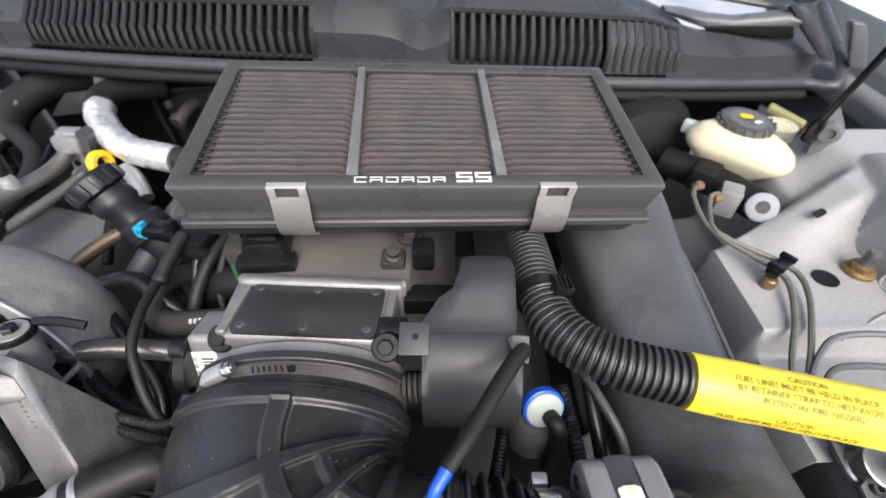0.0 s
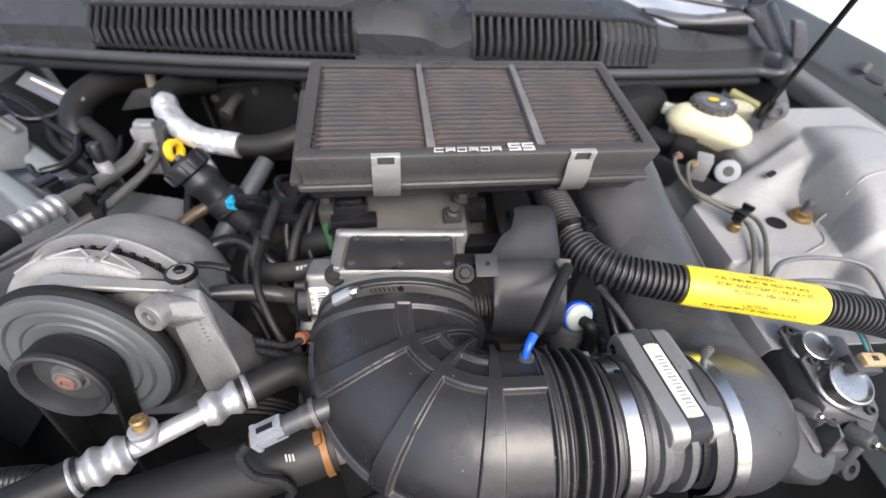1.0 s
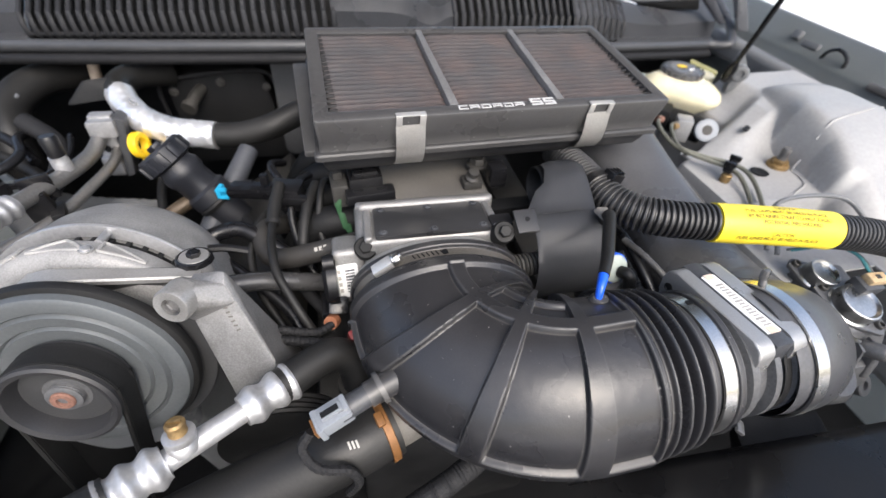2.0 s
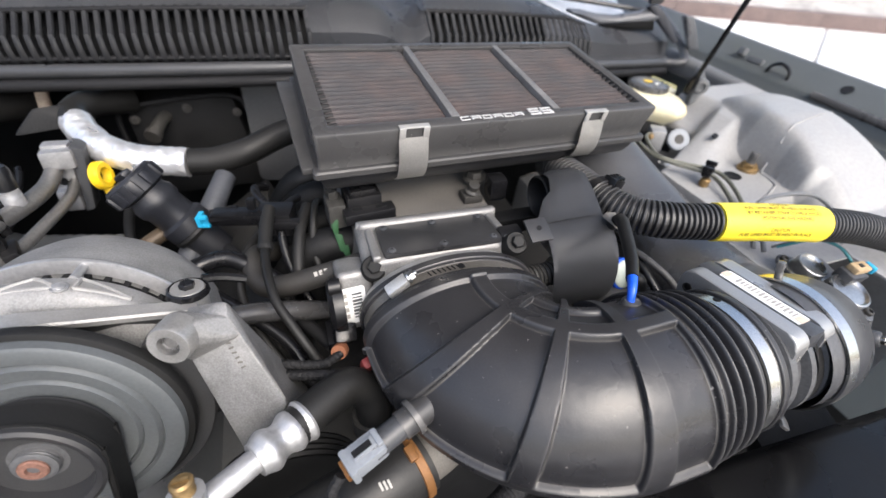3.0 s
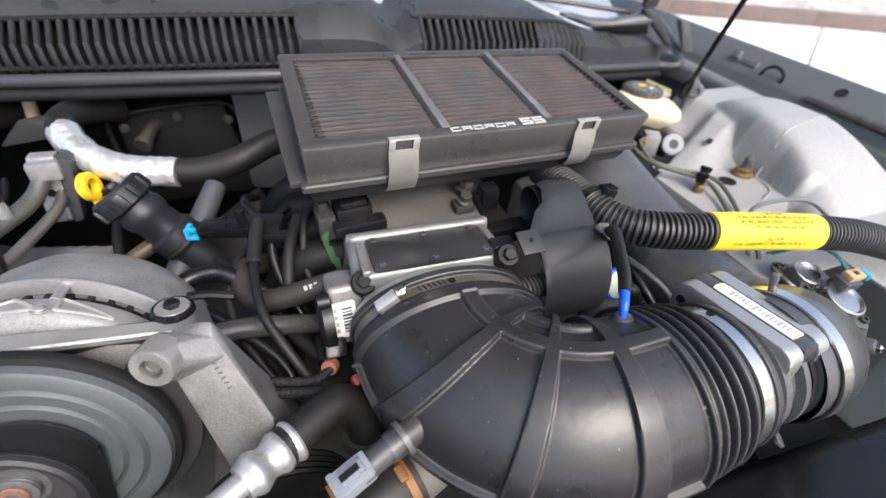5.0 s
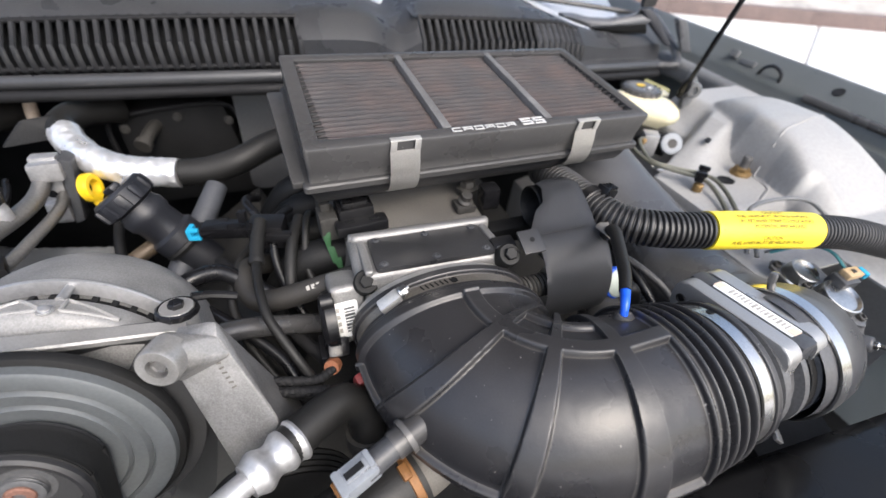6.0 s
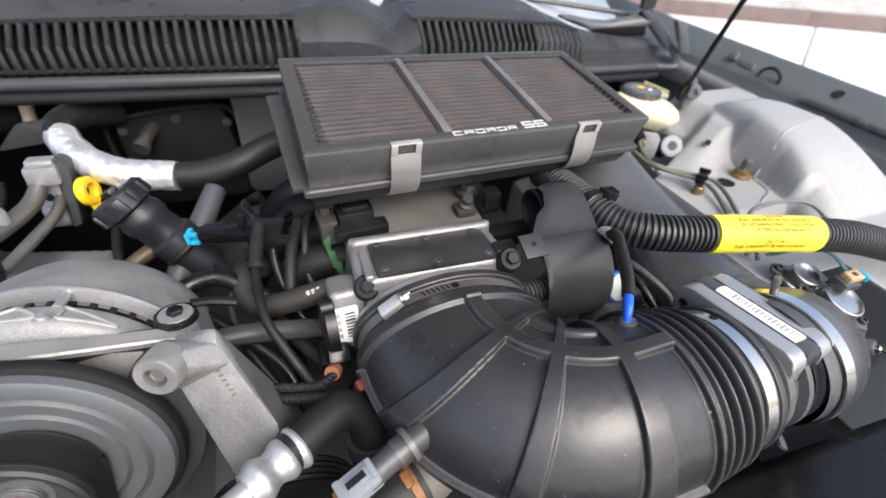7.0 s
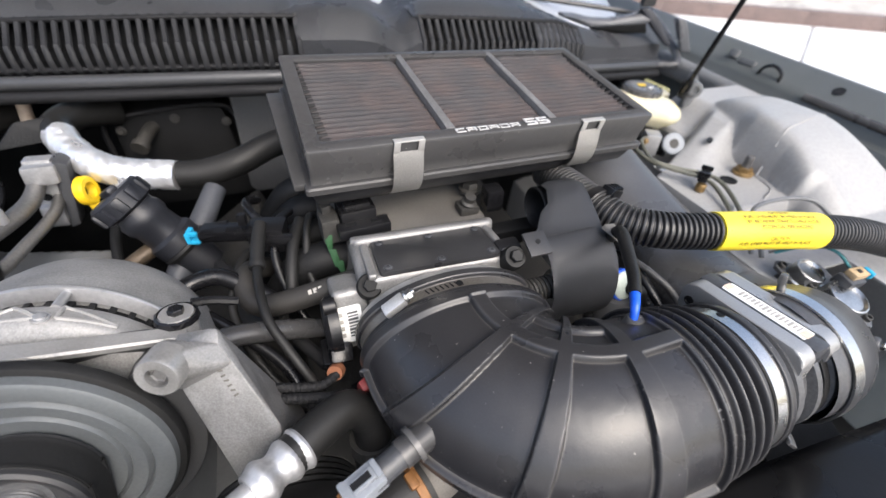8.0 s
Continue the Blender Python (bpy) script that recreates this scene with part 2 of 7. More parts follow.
def skin(rings, closed=True, caps=True):
    """A surface through rings of points."""
    bm = bmesh.new()
    rows = [[bm.verts.new(q) for q in r] for r in rings]
    n = len(rows[0])
    for a, b in zip(rows, rows[1:]):
        for j in range(n if closed else n - 1):
            k = (j + 1) % n
            bm.faces.new((a[j], a[k], b[k], b[j]))
    if caps and closed:
        bm.faces.new(rows[0][::-1])
        bm.faces.new(rows[-1])
    return bm


def tube(points, r, count=0, seg=16, caps=True):
    """A round tube through the points. r: metres, a list of radii spread along it, or a function of the length run."""
    total = sum((Vector(b) - Vector(a)).length for a, b in zip(points, points[1:]))
    count = count or max(4, min(160, int(total / 0.006)))
    pts, length = spline(points, count)
    rings = []
    for i, (q, _, u, v) in enumerate(frames_along(pts)):
        s = i / (count - 1)
        if callable(r):
            rad = r(s * length)
        elif isinstance(r, (list, tuple)):
            x = s * (len(r) - 1)
            k = min(int(x), len(r) - 2)
            rad = r[k] + (r[k + 1] - r[k]) * (x - k)
        else:
            rad = r
        rings.append([q + rad * (math.cos(a) * u + math.sin(a) * v) for a in (2 * math.pi * j / seg for j in range(seg))])
    return skin(rings, caps=caps)


def lathe(profile, base, axis, seg=40, caps=True, about=None, spread=1.0):
    """A turned shape. profile: (radius, height along axis)."""
    q = Vector(axis).to_track_quat("Z", "Y")
    base = Vector(base)
    rings = []
    for r, h in profile:
        rings.append([base + q @ Vector((r * math.cos(a), r * math.sin(a) * spread, h)) for a in (2 * math.pi * j / seg for j in range(seg))])
    return skin(rings, caps=caps)


def block(size, m, bevel=0.002, steps=2):
    """A box of that size with rounded edges, centred on the pose m."""
    bm = bmesh.new()
    bmesh.ops.create_cube(bm, size=1)
    bm.transform(Matrix.Diagonal((*size, 1)))
    if bevel:
        bmesh.ops.bevel(bm, geom=bm.edges[:] , offset=min(bevel, min(size) * 0.45), segments=steps, profile=0.6, affect="EDGES")
    bm.transform(m)
    return bm


def prism(outline, depth, m, bevel=0.0015, steps=2):
    """A plate of that outline (x, y), from z 0 to depth, moved by m."""
    bm = bmesh.new()
    low = [bm.verts.new((x, y, 0)) for x, y in outline]
    high = [bm.verts.new((x, y, depth)) for x, y in outline]
    n = len(outline)
    bm.faces.new(low[::-1])
    top = bm.faces.new(high)
    for i in range(n):
        bm.faces.new((low[i], low[(i + 1) % n], high[(i + 1) % n], high[i]))
    if bevel:
        bmesh.ops.bevel(bm, geom=list(top.edges), offset=bevel, segments=steps, profile=0.6, affect="EDGES")
    bm.transform(m)
    return bm


def rounded(w, h, r, n=5):
    """Outline of a rectangle with round corners."""
    out = []
    for cx, cy, a0 in ((w / 2 - r, h / 2 - r, 0), (-w / 2 + r, h / 2 - r, 90), (-w / 2 + r, -h / 2 + r, 180), (w / 2 - r, -h / 2 + r, 270)):
        for k in range(n + 1):
            a = radians(a0 + 90 * k / n)
            out.append((cx + r * math.cos(a), cy + r * math.sin(a)))
    return out


def hull(points, bevel=0.0, steps=2):
    """The solid that just holds these few corners, with eased edges."""
    bm = bmesh.new()
    vs = [bm.verts.new(q) for q in points]
    res = bmesh.ops.convex_hull(bm, input=vs)
    bmesh.ops.delete(bm, geom=[v for v in res["geom_interior"] if isinstance(v, bmesh.types.BMVert)], context="VERTS")
    bmesh.ops.dissolve_limit(bm, angle_limit=radians(3), verts=bm.verts[:], edges=bm.edges[:])
    if bevel:
        bmesh.ops.bevel(bm, geom=bm.edges[:], offset=bevel, segments=steps, profile=0.6, affect="EDGES")
    return bm


def joined(*bms):
    """Several pieces of one part in one mesh."""
    out = bms[0]
    for b in bms[1:]:
        me = bpy.data.meshes.new("scrap")
        b.to_mesh(me)
        b.free()
        out.from_mesh(me)
        bpy.data.meshes.remove(me)
    return out


def hexbolt(at, axis, r, h, washer=0.0):
    bm = lathe([(r, 0), (r, h * 0.85), (r * 0.86, h)], at, axis, seg=6)
    if washer:
        bm = joined(bm, lathe([(washer, -0.0005), (washer, h * 0.22), (washer * 0.9, h * 0.3)], at, axis, seg=20))
    return bm


def lettering(text, size):
    """Outline of text in the built-in font as flat faces, centred at the origin in x, y."""
    cu = bpy.data.curves.new("scrap", "FONT")
    cu.body, cu.size, cu.align_x, cu.align_y = text, size, "CENTER", "CENTER"
    cu.offset = size * 0.022
    ob = new("scrap", cu)
    deps = bpy.context.evaluated_depsgraph_get()
    me = bpy.data.meshes.new_from_object(ob.evaluated_get(deps))
    bm = bmesh.new()
    bm.from_mesh(me)
    bpy.data.objects.remove(ob)
    bpy.data.curves.remove(cu)
    bpy.data.meshes.remove(me)
    return bm


def smooth(a, b, x):
    t = max(0.0, min(1.0, (x - a) / (b - a)))
    return t * t * (3 - 2 * t)


def band(x, centre, half, edge):
    """1 within half of centre, falling to 0 over edge."""
    return 1 - smooth(half, half + edge, abs(x - centre))

# ---- setting: ground, body shell ----
solo("ground", block((60, 60, 0.1), pose(0, 0, -0.06), 0), M_SLAB, (0, 0, -0.06), "pale concrete ground under the car", "ground", kind="structure")


def paving():
    """Large pale slabs beside the car, with a brown kerb and gravel beyond."""
    yard = thing("pavement", (6, 4, 0), "large pale concrete paving slabs with narrow joints", "pavement", kind="structure")
    turn = pose(6.22, 3.86, 0, 0, 0, 33)
    for i in range(-2, 2):
        for j in range(-4, 5):
            part("slab", block((2.372, 2.372, 0.03), turn @ pose(2.4 * i - 0.1, 2.4 * j + 1.2, 0.005), 0.02), M_SLAB, yard)
    part("joint_bed", block((9.5, 21.5, 0.012), turn @ pose(-1.3, 1.2, 0.002), 0), mat("grey joint sand", (0.16, 0.155, 0.145), 0.95, var=0.3, grain=30), yard, "sandy bed in the joints")
    edge = pose(7.2, 4.64, 0, 0, 0, -32.9)
    solo("kerb", joined(*[block((0.996, 0.20, 0.24), edge @ pose(k - 9.5, 0.11, 0.09), 0.004) for k in range(20)]), M_BRICK, edge @ Vector((0, 0.1, 0)), "low brown wall of blocks edging the paving", "kerb", kind="structure")
    solo("gravel", block((26, 8, 0.20), edge @ pose(0, 4.2, 0.09), 0.01), M_GRAVEL, edge @ Vector((0, 4, 0)), "bed of pale loose gravel behind the low wall", "gravel", kind="stuff")


paving()


def lean(x):
    """Height offset of the body across its width, in this frame."""
    return -0.035 * (x + 0.1)


def s2(x):
    return ((x + 0.1) / 0.5) ** 2


def cowl_rows(x):
    """Seal, grille foot, grille step, grille head and rear crest of the cowl at x: (y, z) each."""
    foot = (0.608 + 0.061 * s2(x), 1.095 + lean(x) - 0.017 * s2(x) - 0.007 * smooth(-0.05, 0.25, x))
    head = (0.633 + 0.068 * s2(x), 1.152 + lean(x) - 0.0245 * s2(x))
    fall = smooth(0.22, 0.47, x)
    notch = 0.024 * math.exp(-(((x + 0.028) / 0.030) ** 2))
    top = head[1] + 0.013 + 0.005 * math.exp(-((x - 0.10) / 0.10) ** 2) - notch + 0.014 * smooth(-0.22, -0.45, x)
    rear = (head[0] + 0.040 - 0.030 * smooth(0.18, 0.42, x), top * (1 - fall) + 1.091 * fall)
    head = (head[0], min(head[1], rear[1] - 0.005))
    step = (foot[0] * 0.85 + head[0] * 0.15 - 0.003, foot[1] * 0.46 + head[1] * 0.54)
    return foot, step, head, rear


def cowl():
    hood_cowl = thing("cowl_panel", (-0.1, 0.6, 1.08), "weathered grey plastic cowl panel below the windscreen", "cowl", kind="structure")
    xs = [-0.95 + 0.0125 * i for i in range(149)]

    def strip(x0, x1, full):
        rows = []
        for x in [q for q in xs if x0 < q < x1]:
            foot, step, head, rear = cowl_rows(x)
            dip = 0.010 * math.exp(-(((x + 0.028) / 0.040) ** 2))
            line = [Vector((x, foot[0] - 0.012, foot[1] - 0.004)), Vector((x, foot[0], foot[1]))]
            if full:
                line += [Vector((x, step[0], step[1] - dip)), Vector((x, head[0], head[1] - dip))]
                line += [Vector((x, head[0] * 0.6 + rear[0] * 0.4, head[1] * 0.35 + rear[1] * 0.65 - dip * 0.6))]
            else:
                line = [Vector((x, head[0], head[1])), Vector((x, head[0] * 0.6 + rear[0] * 0.4, head[1] * 0.35 + rear[1] * 0.65))]
            line += [Vector((x, rear[0], rear[1])), Vector((x, rear[0] + 0.012, rear[1] - 0.03))]
            rows.append(line)
        bm = skin(rows, closed=False)
        bmesh.ops.solidify(bm, geom=bm.faces[:], thickness=0.003)
        return bm

    deck = []
    for x in [q for q in xs if -0.90 < q < 0.375]:
        rear = cowl_rows(x)[3]
        hump = 0.022 * smooth(0.375, 0.20, x)
        deck.append([Vector((x, rear[0] + 0.010, rear[1] - 0.006)), Vector((x, rear[0] + 0.03, rear[1] - 0.002)), Vector((x, rear[0] + 0.08, rear[1] + 0.3 * hump)), Vector((x, rear[0] + 0.16, rear[1] + hump)), Vector((x, rear[0] + 0.165, rear[1] - 0.02))])
    bm = skin(deck, closed=False)
    bmesh.ops.solidify(bm, geom=bm.faces[:], thickness=0.003)
    part("deck", bm, M_COWL, hood_cowl, "grey deck behind the crest of the cowl")
    part("panel", strip(-0.86, -0.595, True), M_COWL, hood_cowl)
    part("panel", strip(-0.185, 0.018, True), M_COWL, hood_cowl, "moulded centre of the cowl with a shallow dip")
    part("panel", strip(0.322, 0.61, True), M_COWL, hood_cowl)
    part("panel", strip(-0.62, -0.165, False), M_COWL, hood_cowl)
    part("panel", strip(0.0, 0.345, False), M_COWL, hood_cowl)
    for x0, x1, n, name in ((-0.600, -0.172, 31, "long air grille"), (0.012, 0.338, 24, "short air grille")):
        rows = []
        for k in range(25):
            x = x0 - 0.006 + (x1 - x0 + 0.012) * k / 24
            foot, step, head, rear = cowl_rows(x)
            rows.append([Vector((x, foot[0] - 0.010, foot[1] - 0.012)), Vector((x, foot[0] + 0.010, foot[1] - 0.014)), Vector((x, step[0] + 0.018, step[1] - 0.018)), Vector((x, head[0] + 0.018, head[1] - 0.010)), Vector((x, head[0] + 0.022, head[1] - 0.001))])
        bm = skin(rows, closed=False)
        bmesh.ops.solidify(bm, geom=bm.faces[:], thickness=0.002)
        # Near-black backing sheet puts the slots' shade into its colour.
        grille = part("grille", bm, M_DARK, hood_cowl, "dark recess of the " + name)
        if x1 > 0:
            rows = []
            for k in range(9):
                x = 0.228 + (x1 - 0.226) * k / 8
                foot, step, head, rear = cowl_rows(x)
                rows.append([Vector((x, foot[0] - 0.003, foot[1] - 0.004)), Vector((x, step[0] + 0.0012, step[1] + 0.0002)), Vector((x, head[0] + 0.005, head[1] + 0.0015))])
            bm = skin(rows, closed=False)
            bmesh.ops.solidify(bm, geom=bm.faces[:], thickness=0.002)
            part("blind", bm, M_COWL, grille, "closed end of the grille")
        for k in range(n + 1):
            x = x0 + (x1 - x0) * k / n
            foot, step, head, rear = cowl_rows(x)
            slat = [(x, foot[0] - 0.002, foot[1] - 0.004), (x, (foot[0] + step[0]) / 2 - 0.004, (foot[1] + step[1]) / 2), (x, step[0] - 0.001, step[1] - 0.001), (x, step[0] + 0.006, step[1] + 0.003), (x, head[0] + 0.004, head[1] + 0.001)]
            rings = []
            for q in slat:
                q = Vector(q)
                w = 0.0036
                rings.append([q + Vector((-w, 0, 0)), q + Vector((-w * 0.6, -0.001, 0.0022)), q + Vector((w * 0.6, -0.001, 0.0022)), q + Vector((w, 0, 0)), q + Vector((0, 0.007, -0.007))])
            part("slat", skin(rings), M_FIN, grille)
        for row in (0, 2):
            bar = []
            for k in range(25):
                x = x0 + (x1 - x0) * k / 24
                y, z = cowl_rows(x)[row]
                bar.append((x, y + 0.001, z - 0.001))
            part("crossbar", tube(bar, 0.0035, 40, 8), M_SLAT, grille)

    seal, lip = [], []
    for k in range(41):
        x = -0.86 + 1.44 * k / 40
        foot = cowl_rows(x)[0]
        seal.append((x, foot[0] - 0.020, foot[1] - 0.010))
        lip.append((x, foot[0] - 0.026, foot[1] - 0.026))
    seal += [(0.612, 0.682, 1.026), (0.632, 0.71, 1.040), (0.640, 0.76, 1.065), (0.645, 0.84, 1.10)]
    strip_seal = thing("hood_seal", (-0.1, 0.57, 1.08), "grey rubber hood seal along the cowl edge", "seal")
    part("bulb", tube(seal, 0.0085, 140, 14), M_SEAL, strip_seal)
    part("flange", tube(lip, 0.0075, 80, 10), M_SLAT, strip_seal, "dark flange under the seal")
    part("groove", tube([(x, y + 0.001, z - 0.0085) for x, y, z in seal[:41]], 0.0042, 80, 8), M_DARK, strip_seal)


cowl()

glass = []
for i in range(29):
    x = -1.0 + 1.56 * i / 28
    f, st, hd, rear = cowl_rows(x)
    glass.append([Vector((x, rear[0] + 0.06, rear[1] - 0.015)), Vector((x, rear[0] + 0.35, rear[1] + 0.13)), Vector((x * 0.9, rear[0] + 0.75, rear[1] + 0.31))])
bm = skin(glass, closed=False)
bmesh.ops.solidify(bm, geom=bm.faces[:], thickness=0.005)
solo("windscreen", bm, M_GLASSY, (0, 0.8, 1.2), "sloping near-white windscreen", "windscreen", kind="structure")


def wiper():
    w = thing("wiper", (0.47, 0.72, 1.10), "dark grey windscreen wiper arm resting at the cowl edge", "wiper")
    rows = []
    for x, y, z, h in ((0.33, 0.735, 1.122, 0.006), (0.36, 0.735, 1.116, 0.014), (0.40, 0.735, 1.106, 0.018), (0.44, 0.732, 1.103, 0.018), (0.48, 0.726, 1.108, 0.019), (0.51, 0.720, 1.113, 0.020), (0.525, 0.716, 1.112, 0.014)):
        rows.append([Vector((x, y - 0.010, z - h * 0.5)), Vector((x, y - 0.013, z)), Vector((x, y - 0.006, z + h * 0.45)), Vector((x, y + 0.008, z + h * 0.5)), Vector((x, y + 0.010, z - h * 0.5))])
    part("arm", skin(rows), M_COWL, w, angle=60)
    part("blade", tube([(0.56, 0.77, 1.110), (0.40, 0.80, 1.128), (0.20, 0.83, 1.150)], 0.005, 24, 8), M_RUBBER, w)
    # Near-black solid in the open gap under the arm, painting its shade.
    part("gap_shade", hull([(0.392, 0.712, 1.101), (0.52, 0.706, 1.106), (0.41, 0.722, 1.088), (0.535, 0.714, 1.084), (0.40, 0.745, 1.10), (0.53, 0.74, 1.104)], 0.002), M_DARK, w, "near-black solid painting the shaded gap under the arm")


wiper()

# The firewall's near-black colour paints in the shade below the cowl.
bm = skin([[Vector((x, cowl_rows(x)[0][0] + y, z if z < 1 else cowl_rows(x)[0][1] - 0.042)) for x in (-0.86, -0.65, -0.5, -0.3, -0.1, 0.1, 0.3, 0.4, 0.5, 0.58, 0.66)] for y, z in ((0.0, 1.1), (0.11, 1.1), (0.125, 0.9), (0.12, 0.40))], closed=False)
bmesh.ops.solidify(bm, geom=bm.faces[:], thickness=0.004)
solo("firewall", bm, M_DARK, (0, 0.66, 0.8), "steel firewall behind the engine, near black for shade under the cowl", "firewall", kind="structure")
solo("firewall_panel", prism(rounded(0.17, 0.20, 0.01), 0.012, pose(-0.20, 0.66, 0.985, 78, 0, -4), 0.003), mat("dusty dark steel", (0.042, 0.043, 0.045), 0.55, dust=0.05), (-0.2, 0.64, 0.98), "dusty dark steel panel on the firewall", "panel", kind="structure")


def hood():
    """The raised hood, carried by the prop rod."""
    h = thing("hood", (0, 0.80, 1.22), "raised grey hood propped open over the engine", "hood", kind="structure")
    rows = []
    for i in range(13):
        s = i / 12
        y, z = 0.73 - 0.40 * s, 1.26 + 1.00 * s
        rows.append([Vector((x, y + 0.05 * (x / 0.8) ** 2, z - 0.03 * (x / 0.8) ** 2)) for x in (-0.80, -0.6, -0.3, 0.0, 0.3, 0.6, 0.80)])
    b = skin(rows, closed=False)
    bmesh.ops.solidify(b, geom=b.faces[:], thickness=0.02)
    part("panel", b, M_FENDER, h)
    liner = skin([[q + Vector((0, -0.035, -0.03)) for q in row[1:-1]] for row in rows[1:-1]], closed=False)
    bmesh.ops.solidify(liner, geom=liner.faces[:], thickness=0.012)
    part("liner", liner, M_BRAID, h, "black felt hood liner")
    part("hinge_arm", hull([(0.500, 0.712, 1.132), (0.520, 0.706, 1.134), (0.590, 0.690, 1.066), (0.575, 0.690, 1.062), (0.505, 0.735, 1.130), (0.590, 0.715, 1.062), (0.540, 0.700, 1.118)], 0.004), mat("dark blue-grey steel", (0.035, 0.037, 0.045), 0.35, metal=0.4), h, "dark steel hinge arm")
    part("hinge_link", hull([(0.520, 0.73, 1.13), (0.555, 0.73, 1.13), (0.545, 0.76, 1.24), (0.575, 0.76, 1.24), (0.525, 0.75, 1.13), (0.58, 0.775, 1.235)], 0.004), M_SLAT, h)


hood()


def sheet(x0, x1, y0, y1, nx, ny, height, thick=0.003):
    rows = []
    for j in range(ny + 1):
        y = y0 + (y1 - y0) * j / ny
        top = [Vector((x0 + (x1 - x0) * i / nx, y, height(x0 + (x1 - x0) * i / nx, y))) for i in range(nx + 1)]
        rows.append(top + [q - Vector((0, 0, thick)) for q in reversed(top)])
    return skin(rows)


def apron_right(x, y):
    """Pressed strut tower: a flat tray, a ramp to the rear, a broad round-shouldered tower to the outside."""
    x, y = x - 0.008, y - 0.009
    z = 0.970 + 0.004 * smooth(0.30, 0.36, x)
    ridge = 0.361 + 0.31 * (x - 0.362)
    crest = 0.380 + 0.53 * (x - 0.354)
    ramp = 0.046 * max(0.0, min(1.0, (x - 0.352) / 0.115)) * smooth(ridge - 0.040, ridge + 0.012, y)
    ramp *= 1 - 0.7 * smooth(crest - 0.006, crest + 0.022, y) * smooth(0.515, 0.46, x)
    wall = 0.096 + 0.25 * max(0.0, 0.30 - y) - 0.35 * max(0.0, y - 0.37)
    across = (x - 0.556) / (wall if x < 0.556 else 0.086)
    along = (0.350 - y) / 0.17 if y < 0.350 else (y - 0.350) / 0.175
    tower = 0.078 * max(0.0, 1 - abs(across) ** (13 - 7 * smooth(0.33, 0.41, y) if across < 0 else 4.2)) * max(0.0, 1 - along ** (1.6 if y < 0.350 else 4))
    z = max(z + ramp, 0.970 + tower)
    z -= 0.45 * smooth(0.305, 0.265, x)
    z -= 0.028 * smooth(0.252, 0.236, y) * smooth(0.49, 0.44, x)
    z -= 0.12 * smooth(crest + 0.006, crest + 0.030, y) * smooth(0.435, 0.395, x)
    z -= 0.12 * smooth(0.548, 0.580, y)
    z -= 0.16 * smooth(0.97, 1.12, across) * smooth(0.47, 0.42, y)
    z -= 0.16 * smooth(0.652, 0.672, x)
    return z


inner = thing("inner_fender", (0.5, 0.35, 0.95), "pale grey painted strut tower and inner fender", "inner fender", kind="structure")
part("panel", sheet(0.25, 0.685, 0.15, 0.78, 146, 210, apron_right), M_APRON, inner, angle=60)
part("panel", sheet(0.445, 0.685, 0.095, 0.15, 80, 30, apron_right), M_APRON, inner, "front of the strut tower", angle=60)


def apron_left(x, y):
    z = 0.935 + 0.035 * smooth(-0.52, -0.66, x + 0.10 * (y - 0.3))
    rim = 0.470 - 0.28 * (x + 0.5)
    z -= 0.30 * smooth(rim, rim + 0.030, y)
    z -= 0.30 * smooth(-0.44, -0.40, x) + 0.25 * smooth(0.24, 0.18, y) * smooth(-0.62, -0.5, x)
    z += 0.004 * math.sin(18 * y)
    return z


solo("inner_fender", sheet(-0.87, -0.36, 0.2, 0.66, 100, 110, apron_left), M_SHEET, (-0.6, 0.35, 0.95), "grey primed inner fender apron beside the compressor lines", "inner fender", kind="structure", angle=60)


